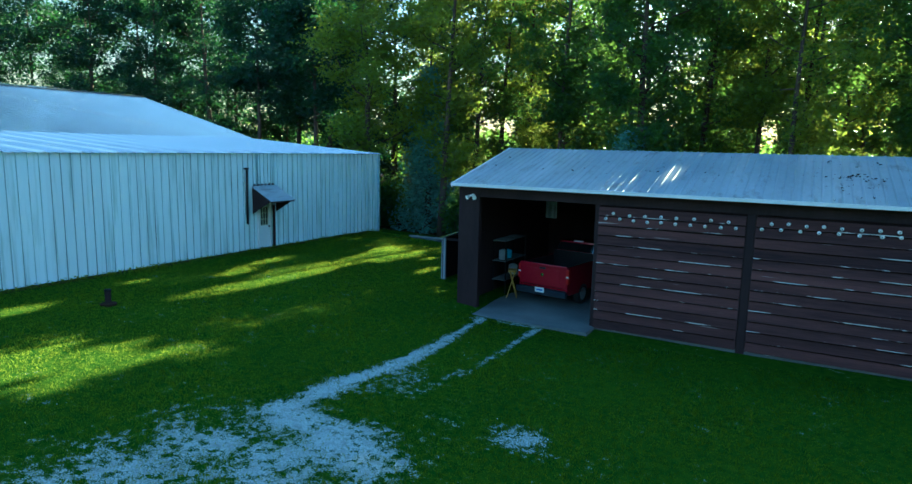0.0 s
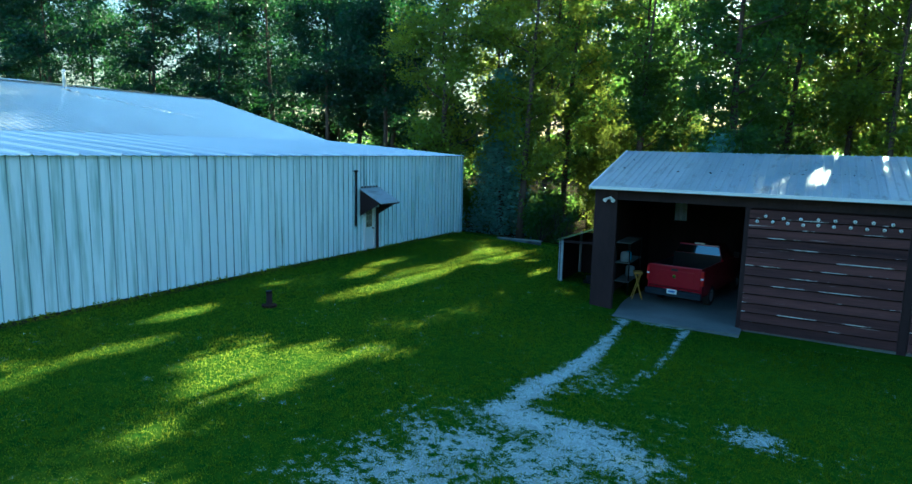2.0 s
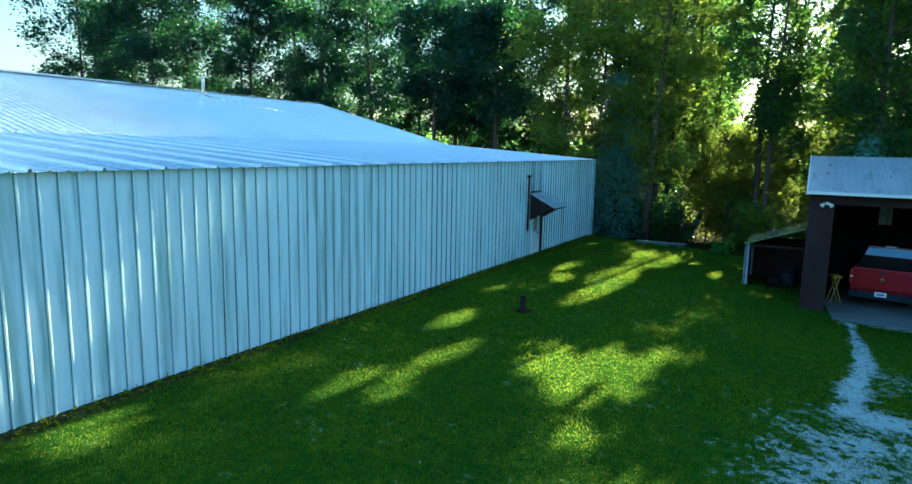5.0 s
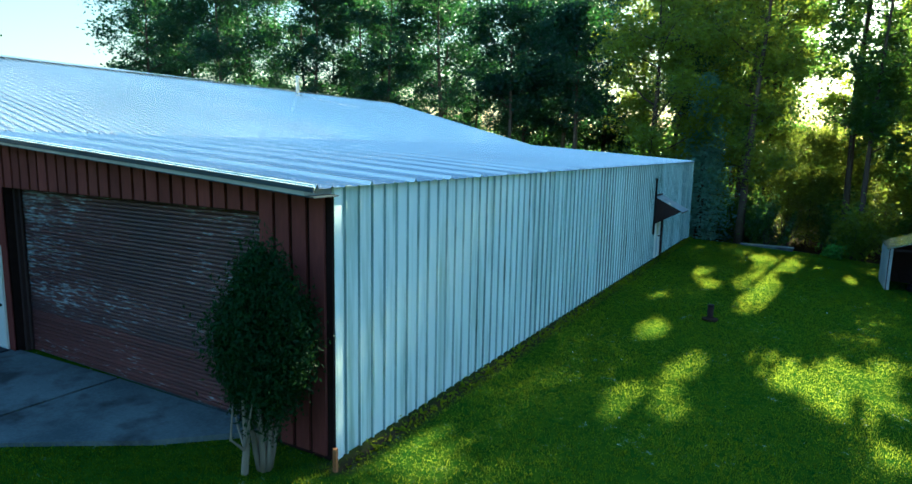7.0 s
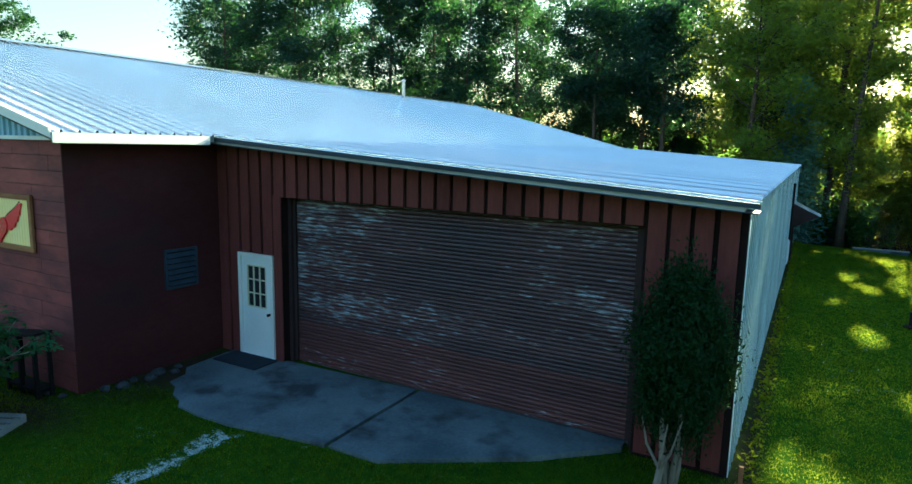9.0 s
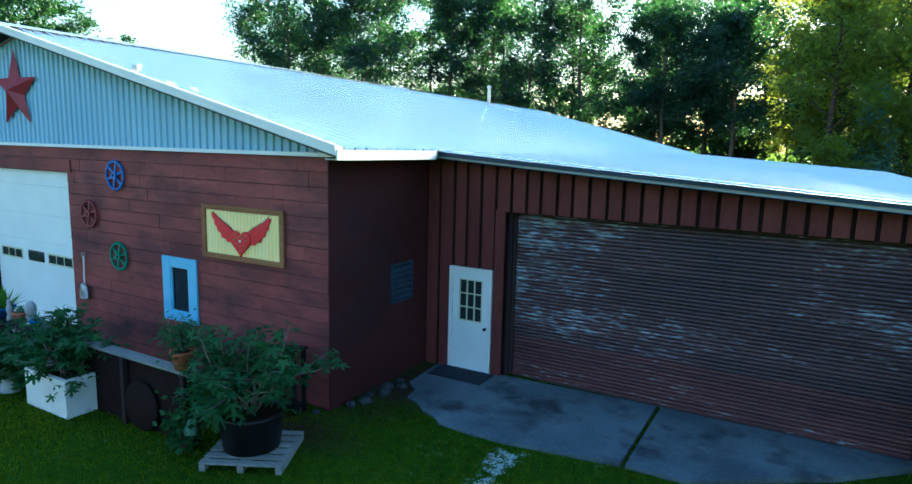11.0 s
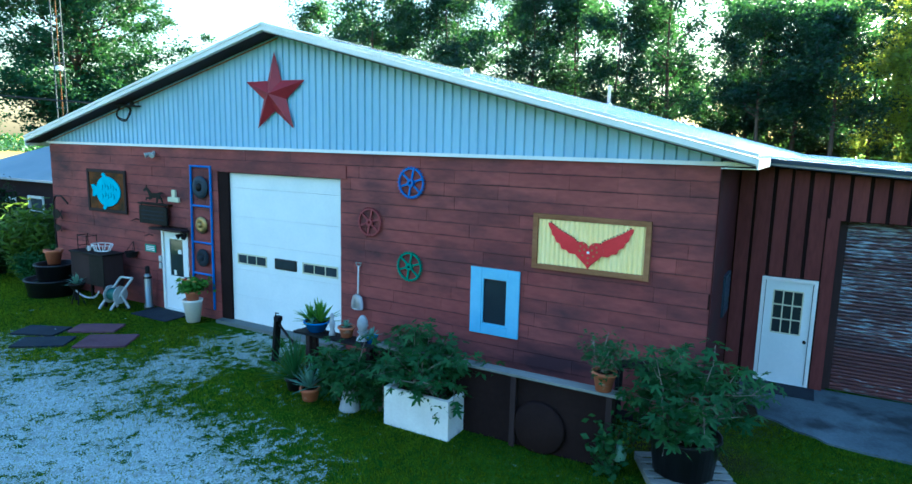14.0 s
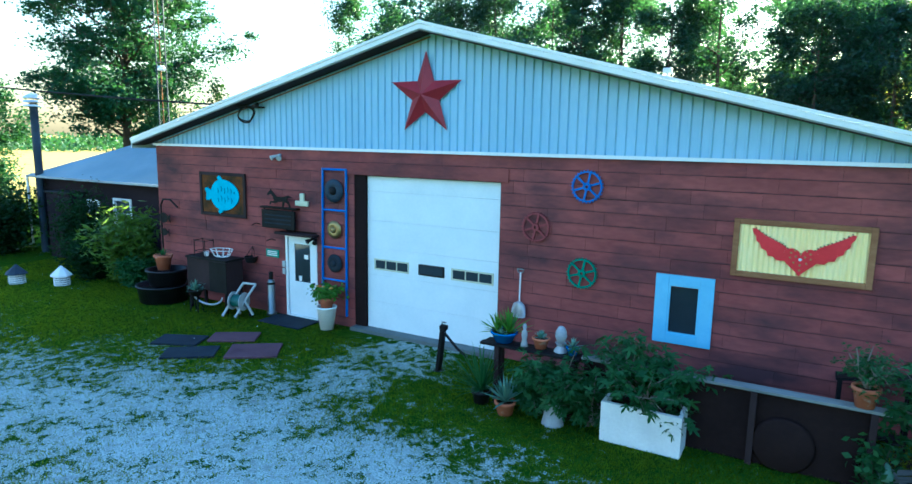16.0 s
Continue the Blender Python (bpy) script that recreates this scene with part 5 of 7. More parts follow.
def fish_picture():
    t = thing("fish_picture", "turquoise cut-out fish on rusty metal in a dark frame", "wall art", (0, -0.04, 0))
    x0, x1, z0, z1, w = -7.88, -6.0, 2.42, 3.68, 0.09
    for r in ((x0, x0 + w, -0.05, 0, z0, z1), (x1 - w, x1, -0.05, 0, z0, z1), (x0 + w, x1 - w, -0.048, 0, z0, z0 + w), (x0 + w, x1 - w, -0.048, 0, z1 - w, z1)):
        part("frame_board", box(*r, bevel=0.006), BROWN_PAINT, t)
    part("backing", box(x0 + w, x1 - w, -0.018, -0.004, z0 + w, z1 - w), RUST_SHEET, t, "mottled rusty backing sheet")
    cx, cz = -6.82, 3.04
    body = [(cx + 0.58 * math.cos(a), cz + 0.44 * math.sin(a) * (1 - 0.12 * math.cos(a))) for a in np.linspace(0, 2 * math.pi, 33)[:-1]]
    b = part("body", slab(body, -0.03, axis="y", at=-0.03), TURQUOISE, t)
    part("tail", slab([(cx - 0.52, cz + 0.09), (cx - 0.72, cz + 0.19), (cx - 0.84, cz + 0.16), (cx - 0.76, cz + 0.02), (cx - 0.80, cz - 0.17), (cx - 0.70, cz - 0.18), (cx - 0.52, cz - 0.10)], -0.026, axis="y", at=-0.03), TURQUOISE, t)
    for s in (-1, 1):
        part("fin", slab([(cx - 0.22, cz + s * 0.36), (cx - 0.30, cz + s * 0.50), (cx - 0.22, cz + s * 0.55), (cx - 0.14, cz + s * 0.50), (cx - 0.06, cz + s * 0.40)], -0.024, axis="y", at=-0.03), TURQUOISE, t)
    for i in range(5):
        for j in range(2):
            x, z = cx - 0.28 + i * 0.135, cz + 0.20 - j * 0.26 + (i % 2) * 0.05
            arc = [(x + 0.050 * math.sin(f * math.pi), z - 0.17 * f) for f in np.linspace(0, 1, 7)] + [(x + 0.012 * math.sin(f * math.pi), z - 0.17 * f) for f in np.linspace(0.9, 0.1, 5)]
            part("slot", slab(arc, -0.007, axis="y", at=-0.0605), DULL_TURQUOISE, b, "dull turquoise scale mark")
    part("eye", lathe([(0, 0.01), (0.03, 0.008), (0.034, 0)], 12, at=(cx + 0.40, -0.0605, cz + 0.08), axis="y"), DULL_TURQUOISE, b)


fish_picture()


def hanging_sign():
    t = thing("hanging_sign", "dark hanging signboard with unreadable lines and a cut-out figure on top", "sign", (0, -0.16, 0))
    part("board", box(-5.28, -4.08, -0.03, 0.03, 2.26, 2.76, bevel=0.01), BLACK_IRON, t)
    for z in (2.62, 2.51, 2.40):
        part("text_line", box(-5.16, -4.2, -0.036, -0.031, z - 0.02, z + 0.02), SLATE, t)
    part("bar", box(-5.34, -4.02, -0.025, 0.14, 2.80, 2.84), BLACK_IRON, t)
    for x in (-5.2, -4.16):
        part("hanger", box(x - 0.012, x + 0.012, -0.01, 0.01, 2.75, 2.81), BLACK_IRON, t)
    shape = [(-5.07, 3.17), (-5.04, 3.22), (-4.95, 3.29), (-4.92, 3.33), (-4.90, 3.28), (-4.80, 3.20), (-4.72, 3.13), (-4.52, 3.13), (-4.42, 3.15), (-4.30, 3.18), (-4.14, 3.12), (-4.30, 3.12), (-4.36, 3.07), (-4.26, 2.97), (-4.22, 2.85), (-4.27, 2.85),
             (-4.32, 2.95), (-4.42, 3.00), (-4.48, 2.85), (-4.53, 2.85), (-4.51, 3.00), (-4.68, 2.99), (-4.78, 2.93), (-4.92, 2.96), (-4.95, 2.90), (-4.99, 2.91), (-4.96, 3.00), (-4.82, 3.00), (-4.86, 3.12), (-4.93, 3.19), (-5.03, 3.15)]
    part("cut_out", slab(shape, 0.012, axis="y", at=-0.01), BLACK_IRON, t)


hanging_sign()
t = thing("wooden_cross", "small pale wooden cross-shaped bracket on the wall", "wall bracket", (-3.90, -0.06, 3.05))
part("upright", box(-0.07, 0.07, -0.03, 0.03, -0.12, 0.20, bevel=0.008), CREAM_PAINT, t)
part("crosspiece", box(-0.22, 0.22, -0.045, 0.02, -0.13, 0.0, bevel=0.008), CREAM_PAINT, t)
t = thing("green_sign", "small green sign with pale unreadable lines", "sign", (-5.05, -0.045, 1.53))
part("plate", box(-0.24, 0.24, -0.008, 0.008, -0.11, 0.11, bevel=0.004), GREEN_PAINT, t)
for z in (0.05, 0.0, -0.05):
    part("text_line", box(-0.18, 0.18, -0.013, -0.009, z - 0.012, z + 0.012), WHITE_TRIM, t)
for x, z in ((-4.60, 1.28), (-4.60, 1.08)):
    whole("wall_box", box(-0.05, 0.05, -0.06, 0.0, -0.08, 0.08, bevel=0.008), GREY_PLASTIC, "small grey electrical box beside the door", "electrical box", (x, -0.035, z), group="boxes by the door")


def wall_lamp(x, y, z, label, material=BLACK_IRON):
    t = thing("wall_lamp", label, "lamp", (x, y, z))
    part("base", lathe([(0, 0), (0.06, 0), (0.05, 0.04), (0, 0.05)], 14, axis="y"), material, t)
    for s in (-1, 1):
        part("shade", tube([(s * 0.05, -0.04, 0), (s * 0.10, -0.10, -0.03), (s * 0.14, -0.18, -0.07)], [0.03, 0.045, 0.07], 12), material, t)


wall_lamp(-4.68, -0.05, 4.22, "twin floodlight below the gable trim", GREY_PLASTIC)
wall_lamp(-3.44, -0.10, 2.08, "dark lamp beside the entry door")
for x, z in ((-5.5, 2.30), (-4.95, 1.90)):
    whole("plant_hook", tube([(x, -0.02, z), (x - 0.12, -0.06, z + 0.03), (x - 0.26, -0.10, z - 0.03)], 0.014, 6), BLACK_IRON, "bent black iron hook on the wall", "hook", group="wall hooks")
t = thing("hanging_basket", "dark wire basket hanging on the wall", "basket", (-5.78, -0.16, 1.38))
part("bowl", lathe([(0, -0.2), (0.13, -0.17), (0.19, 0.0), (0.17, 0.0), (0.12, -0.15), (0, -0.18)], 14), BLACK_IRON, t)
for a in range(3):
    part("chain", tube([(0.17 * math.cos(a * 2.1), 0.12 * math.sin(a * 2.1), 0), (0, 0.08, 0.28)], 0.008, 5), BLACK_IRON, t)


def scoop_shovel():
    t = thing("shovel", "metal scoop shovel hung on the wall by its handle", "shovel", (2.42, -0.10, 0))
    part("handle", tube([(0, 0, 1.22), (0, 0.02, 1.88)], 0.018, 8), WHITE_TRIM, t, "pale worn handle")
    part("grip", tube([(-0.08, 0.02, 1.95), (0.08, 0.02, 1.95), (0.05, 0.02, 1.88), (-0.05, 0.02, 1.88), (-0.08, 0.02, 1.95)], 0.014, 6, cap=False), GREY_WOOD, t)
    bm, rows = bmesh.new(), []
    for z, w in ((0.88, 0.14), (0.92, 0.17), (1.05, 0.165), (1.18, 0.13), (1.24, 0.04)):
        rows.append([bm.verts.new((w * u, -0.02 - 0.05 * (1 - u * u) - 0.05 * (1.24 - z), z)) for u in (-1, -0.6, 0, 0.6, 1)])
    for a, b in zip(rows, rows[1:]):
        for i in range(4):
            bm.faces.new((a[i], a[i + 1], b[i + 1], b[i]))
    bmesh.ops.solidify(bm, geom=bm.faces[:], thickness=0.006)
    part("blade", bm, GALV, t, "bright steel blade", True)


scoop_shovel()


def louvre():
    t = thing("louvre_vent", "grey slatted louvre vent in the red side wall", "vent", (HX1, 0, 0))
    y0, y1, z0, z1 = 1.83, 2.60, 1.40, 2.22
    for r in ((0.002, 0.05, y0, y0 + 0.05, z0, z1), (0.002, 0.05, y1 - 0.05, y1, z0, z1), (0.002, 0.048, y0 + 0.05, y1 - 0.05, z0, z0 + 0.05), (0.002, 0.048, y0 + 0.05, y1 - 0.05, z1 - 0.05, z1)):
        part("frame_rail", box(*r), BLUE_BOARD, t)
    part("backing", box(0.002, 0.008, y0 + 0.05, y1 - 0.05, z0 + 0.05, z1 - 0.05), BLACK_IRON, t)
    for k in range(6):
        z = z0 + 0.07 + k * 0.115
        part("slat", slab([(0.012, z + 0.085), (0.062, z), (0.066, z + 0.008), (0.016, z + 0.093)], y1 - y0 - 0.11, axis="y", at=y0 + 0.055), BLUE_BOARD, t)


louvre()

# wire and coil at the gable, and the cable to it
t = thing("service_bracket", "black cable bracket with a coil of wire on the gable", "cable bracket", (-5.35, 0.0, 5.45))
part("arm", box(-0.25, 0.12, -0.22, 0.02, 0.02, 0.06), BLACK_IRON, t)
part("coil", tube([(-0.42 + (0.30 + 0.02 * math.cos(a / 2)) * math.cos(a), -0.16 + 0.03 * math.sin(3 * a), -0.14 + (0.21 + 0.03 * math.sin(a / 2)) * math.sin(a)) for a in np.linspace(0, 8 * math.pi, 80)], 0.020, 6), BLACK_IRON, t)
part("insulator", lathe([(0, 0.05), (0.05, 0.05), (0.06, 0.12), (0.03, 0.16), (0, 0.16)], 12, at=(0.02, -0.18, 0)), BLACK_IRON, t)
whole("service_cable", tube([(-5.5 - 34 * f, -0.2 - 2.5 * f, 5.50 + 3.3 * f - 1.6 * f * (1 - f)) for f in np.linspace(0, 1, 24)], 0.028, 6), BLACK_IRON, "black service cable sagging from the gable to a far pole", "cable")
t = thing("roof_vent", "galvanised vent pipe with a cap on the barn roof", "vent pipe", (1.28, 22.9, 6.85))
part("pipe", tube([(0, 0, 0), (0, 0, 1.0)], 0.09, 14), GALV, t)
part("cap", lathe([(0, 1.12), (0.13, 1.02), (0.13, 0.98), (0, 0.98)], 16), GALV, t)
part("flashing", lathe([(0.26, 0.0), (0.26, 0.06), (0.10, 0.18), (0.09, 0.18)], 16), ROOF_METAL, t)
t = thing("roof_bracket", "small metal bracket on the roof edge", "bracket", (5.32, -0.45, 5.86))
part("post", tube([(0, 0, 0), (0, 0, 0.12)], 0.025, 8), GALV, t)
part("head", box(-0.08, 0.08, -0.05, 0.05, 0.10, 0.20, bevel=0.015), GALV, t)


# ---- roller door of the lean-to ----
def roller_door():
    t = thing("roller_door", "wide brown steel roller door with worn slats", "roller door", (0, 0, 0))
    prof = [(0.0, 0.0), (-0.020, 0.012), (-0.026, 0.036), (-0.020, 0.060), (0.0, 0.072), (0.010, 0.074), (0.010, 0.0)]
    me, low = (mesh_of(slab(prof, 7.14, axis="x", at=11.81), m) for m in (ROLL, ROLL_RED))
    for k in range(46):
        ob = new("slat", low if k < 11 else me)
        ob.parent = t
        ob.location = (0, LY0 + 0.30, -0.12 + k * 0.0745)
    part("bottom_rail", box(11.81, 18.95, LY0 + 0.262, LY0 + 0.325, -0.19, -0.12, bevel=0.01), ROLL_RED, t)
    for x in (11.80, 18.88):
        part("guide", box(x, x + 0.07, LY0 + 0.22, LY0 + 0.262, -0.18, 3.30), BROWN_PAINT, t)


roller_door()
whole("door_frame_board", box(11.50, 11.72, LY0 - 0.05, LY0 - 0.032, -0.2, 3.36), RED_BATTEN, "dull red board beside the roller opening", "trim", kind="structure")


# ---- awning, conduit and small things on the long white wall ----
def door_awning():
    t = thing("door_awning", "dark wedge-shaped awning over the side door", "awning", (SIDE_X + 0.03, 0, 0))
    part("roof_sheet", slab([(0.01, 2.36), (1.14, 1.78), (1.14, 1.755), (0.01, 2.325)], 1.42, axis="y", at=24.30), ROOF_OLD, t, "pale worn metal top")
    for y in (24.32, 25.68):
        part("cheek", slab([(0.01, 2.32), (1.08, 1.775), (0.01, 1.18)], 0.025, axis="y", at=y), BROWN_PAINT, t)
    part("front_board", box(1.09, 1.12, 24.33, 25.69, 1.70, 1.765), BROWN_PAINT, t)
    part("post", box(0.06, 0.15, 25.42, 25.50, -0.46, 1.5), BROWN_PAINT, t)
    for k in range(6):
        part("crest", box(0.005, 0.03, 24.40 + k * 0.21, 24.52 + k * 0.21, 2.37, 2.45, bevel=0.008), BROWN_PAINT, t)


door_awning()
whole("conduit", tube([(SIDE_X + 0.09, 24.0, 3.12), (SIDE_X + 0.09, 23.98, 0.76)], 0.045, 8, box(SIDE_X + 0.03, SIDE_X + 0.14, 23.88, 24.06, 3.08, 3.16)), BLACK_IRON, "black vertical pipe on the white wall", "pipe")
t = thing("lawn_pipe", "short rusty capped pipe standing in the lawn", "pipe stub", (24.0, 15.53, float(ground_z(24.0, 15.53))))
part("pipe", tube([(0, 0, -0.1), (0, 0, 0.42)], 0.085, 12), BROWN_PAINT, t)
part("collar", lathe([(0.22, -0.02), (0.22, 0.05), (0.09, 0.09), (0.075, 0.09)], 14), SOIL, t)
part("cap", lathe([(0.09, 0.40), (0.09, 0.46), (0, 0.47)], 12), BLACK_IRON, t)
whole("corner_peg", box(20.60, 20.66, 3.02, 3.07, -0.4, 0.06), OLD_WOOD, "short wooden peg at the wall corner", "peg")


def arborvitae(x, y, z):
    """A dense upright evergreen: lumps of fine sprays round several pale stems, bare at the foot."""
    r = np.random.default_rng(77)
    t = thing("arborvitae", "dark green arborvitae shrub with bare pale stems by the wall", "tree", (x, y, z))
    for k in range(6):
        a = k * 1.05
        part("trunk", tube(limb_path((0.05 * math.cos(a), 0.05 * math.sin(a), 0), (0.16 * math.cos(a), 0.16 * math.sin(a), 1), 2.2, r, 0.12, 6), [0.05, 0.042, 0.036, 0.03, 0.024, 0.016, 0.008], 6), PALE_BARK, t, "pale bare stem", True)
    out = []
    for k in range(105):
        f = r.random() ** 0.8
        h, wide = 0.95 + 1.95 * f, 0.56 * math.sin(min(1.0, 0.30 + f * 0.95) * math.pi * 0.5) * (1 if f < 0.55 else max(0.12, 1 - ((f - 0.55) / 0.47) ** 2.0))
        a, q = r.random() * 2 * math.pi, wide * r.uniform(0.35, 1.2)
        c = np.array((q * math.cos(a), q * math.sin(a), h))
        s = r.normal(size=(520, 3)) * np.array((0.115, 0.115, 0.20)) * r.uniform(0.7, 1.25)
        out.append(c + s)
    raw("crown", *leaf_cards(np.concatenate(out), 0.029, r, 1.5, 2.8), CEDAR_LEAF, t)


arborvitae(19.75, 2.55, -0.36)
bm = tube([(0, 0, 0), (0.06, 0.0, 0.5), (0.02, 0, 1.1)], [0.055, 0.045, 0.03], 8)
for a in ((0.3, -0.1), (-0.28, 0.05), (0.15, -0.3)):
    tube([(0.03, 0, 0.35), (a[0] * 0.6, a[1], 0.65), (a[0], a[1], 1.15)], [0.025, 0.018, 0.008], 5, bm)
whole("bare_stem", bm, PALE_BARK, "pale bare stems at the foot of the arborvitae", "stem", (19.62, 2.30, -0.26))
t = thing("low_wall_slab", "low pale grey panel standing behind the lawn's crest", "panel", (24.5, 32.4, -0.95))
part("panel", box(-1.2, 1.2, -0.06, 0.06, 0, 0.50, bevel=0.01), CONCRETE, t)
part("coping", box(-1.25, 1.25, -0.09, 0.09, 0.50, 0.56, bevel=0.01), GREY_WOOD, t)
bush("edge_weed", "bright tangled weeds at the lawn's edge", 27.4, 32.3, 1.0, 0.9, rng, LIME_LEAF, 500, 0.12)


# ---- pots and plants before the workshop ----
def pot(parent, r0, r1, h, material, rim=0.02, name="pot", at=(0, 0, 0), label=""):
    p = part(name, lathe([(0, 0), (r0, 0), (r1 * 0.97, h * 0.82), (r1 + rim, h * 0.84), (r1 + rim, h), (r1 - 0.02, h), (r1 - 0.03, h * 0.86), (0, h * 0.86)], 28, at=at), material, parent, label, True)
    part("soil", lathe([(r1 - 0.025, h * 0.90), (0, h * 0.93)], 20, at=at), SOIL, parent, "dark soil")
    return p


def rosette(parent, count, length, width, at, material, seed, droop=0.5, up=0.9):
    """Stiff pointed blades from one heart."""
    r, bm = np.random.default_rng(seed), bmesh.new()
    for k in range(count):
        a, tilt, ln = k * 2.4, up - (k / count) * (up - 0.1) + r.normal() * 0.08, length * r.uniform(0.8, 1.1)
        d = Vector((math.cos(a), math.sin(a), 0))
        s = Vector((-d.y, d.x, 0))
        rows = []
        for f in (0, 0.35, 0.7, 1.0):
            c = Vector(at) + d * (ln * f * math.cos(tilt * 1.5)) + Vector((0, 0, ln * (f * math.sin(tilt * 1.5) - droop * f * f * 0.3)))
            w = width * (0.7, 1.0, 0.7, 0.0)[(0, 0.35, 0.7, 1.0).index(f)]
            rows.append([bm.verts.new(c - s * w), bm.verts.new(c - Vector((0, 0, width * 0.35 * (f < 1)))), bm.verts.new(c + s * w)] if w else [bm.verts.new(c)])
        for p, q in zip(rows, rows[1:]):
            if len(q) == 1:
                bm.faces.new((p[0], p[1], q[0]))
                bm.faces.new((p[1], p[2], q[0]))
            else:
                bm.faces.new((p[0], p[1], q[1], q[0]))
                bm.faces.new((p[1], p[2], q[2], q[1]))
    me_part = part("foliage", bm, material, parent)
    return me_part


def whorl_leaves(tips, per, size, r, stalk=0.10):
    """Five-fingered fig leaves in whorls round the shoot tips, pointing outwards and drooping."""
    rim = [(0.0, -0.06)]
    for k, (ang, ln) in enumerate(((-112, 0.44), (-56, 0.66), (0, 0.82), (56, 0.66), (112, 0.44))):
        for da, f in ((-13, 0.70), (0, 1.0), (13, 0.70)):
            rim.append((ln * f * math.sin(radians(ang + da)), ln * f * math.cos(radians(ang + da))))
        if k < 4:
            rim.append((0.20 * math.sin(radians(ang + 28)), 0.20 * math.cos(radians(ang + 28))))
    rim = np.array(rim)
    m = len(rim)
    n = len(tips) * per
    base = np.repeat(tips, per, 0) + r.normal(size=(n, 3)) * 0.05
    a = np.tile(np.arange(per) * 2 * math.pi / per, len(tips)) + r.normal(size=n) * 0.5
    out = np.stack([np.cos(a), np.sin(a), r.uniform(-0.75, 0.45, n)], 1)
    out /= np.linalg.norm(out, axis=1)[:, None]
    nrm = np.array((0, 0, 1.0)) + r.normal(size=(n, 3)) * 0.35
    nrm -= out * (nrm * out).sum(1)[:, None]
    nrm /= np.linalg.norm(nrm, axis=1)[:, None]
    u = np.cross(out, nrm)
    s = (size * r.uniform(0.55, 1.25, n))[:, None, None]
    mid = (base + out * stalk * r.uniform(0.5, 1.5, n)[:, None])[:, None]
    v = mid + s * (rim[None, :, :1] * u[:, None] + rim[None, :, 1:] * out[:, None]) - nrm[:, None] * s * 0.30 * (rim ** 2).sum(1)[None, :, None]
    v = np.concatenate([mid, v], 1).reshape(-1, 3)
    tri = np.array([(0, 1 + k, 1 + (k + 1) % m) for k in range(m)])
    return v, (np.arange(n)[:, None, None] * (m + 1) + tri[None]).reshape(-1, 3)


def fig(parent, root, wide, tall, per, seed, size=0.14, stems=8, lean=(0, 0), droop=0.0, low=0.12):
    """Bare crooked stems with whorls of large lobed leaves towards their ends."""
    r, bm, tips = np.random.default_rng(seed), bmesh.new(), []
    for i in range(stems):
        a = i * 2.4 + r.random()
        path = limb_path((0, 0, 0), (math.cos(a) * wide / tall * r.uniform(0.4, 1.2) + lean[0], math.sin(a) * wide / tall * r.uniform(0.4, 1.2) + lean[1], 0.9), tall * r.uniform(0.70, 1.08), r, 0.35, 6)
        path = [np.array(root) + p for p in path]
        tube(path, [0.030, 0.026, 0.022, 0.017, 0.012, 0.009, 0.005], 5, bm, False)
        tips += path[4:]
        for s in (2, 3, 4):
            tw = limb_path(path[s], r.normal(size=3) + np.array((0, -0.2, 0.2 - droop)), wide * 0.45, r, 0.3, 3)
            tube(tw, [0.010, 0.008, 0.006, 0.003], 4, bm, False)
            tips += tw[2:]
    part("stem", bm, PALE_BARK, parent, "pale crooked stem with side shoots", True)
    tips = np.array(tips)
    return raw("leaves", *whorl_leaves(tips[tips[:, 2] > low], per, size, r), FIG_LEAF, parent)


t = thing("planter_box", "white plaster planter box with a spreading fig", "planter", (5.72, -2.42, -0.22))
bm = bmesh.new()
for r in ((-0.64, 0.64, -0.34, -0.27, 0, 0.72), (-0.64, 0.64, 0.27, 0.34, 0, 0.72), (-0.64, -0.57, -0.27, 0.27, 0, 0.72), (0.57, 0.64, -0.27, 0.27, 0, 0.72), (-0.57, 0.57, -0.27, 0.27, 0, 0.06)):
    box(*r, bm)
part("box", bm, WHITE_PLASTER, t)
part("soil", box(-0.57, 0.57, -0.27, 0.27, 0.06, 0.62), SOIL, t, "dark soil")
fig(t, (0.0, 0.06, 0.6), 1.25, 1.25, 6, 11, 0.20, 15, (-0.04, 0.06), 0.05, low=0.5)
t = thing("flared_pot", "pale flared concrete pot with a leafy fig", "potted plant", (4.20, -2.60, -0.21))
part("pot", lathe([(0, 0), (0.22, 0), (0.20, 0.03), (0.14, 0.30), (0.15, 0.42), (0.13, 0.42), (0.12, 0.36), (0, 0.36)], 24), STONE, t, "pale flared pot", True)
fig(t, (0, 0, 0.38), 0.70, 1.05, 7, 12, 0.18, 10, low=0.48)
t = thing("pallet_fig", "large black tub with a sprawling leafy bush, standing on a pallet", "potted plant", (9.88, -1.88, -0.05))
part("tub", lathe([(0, 0), (0.43, 0), (0.49, 0.52), (0.52, 0.53), (0.52, 0.58), (0.48, 0.58), (0.46, 0.48), (0, 0.48)], 32), BLACK_PLASTIC, t, "black plastic tub", True)
part("soil", lathe([(0.465, 0.49), (0, 0.52)], 24), SOIL, t, "dark soil")
fig(t, (0, 0, 0.48), 1.35, 1.45, 7, 14, 0.20, 15, (-0.08, 0.02), 0.10, low=0.66)
t = thing("pallet", "weathered grey wooden pallet on the grass", "pallet", (9.93, -1.88, -0.23), 27)
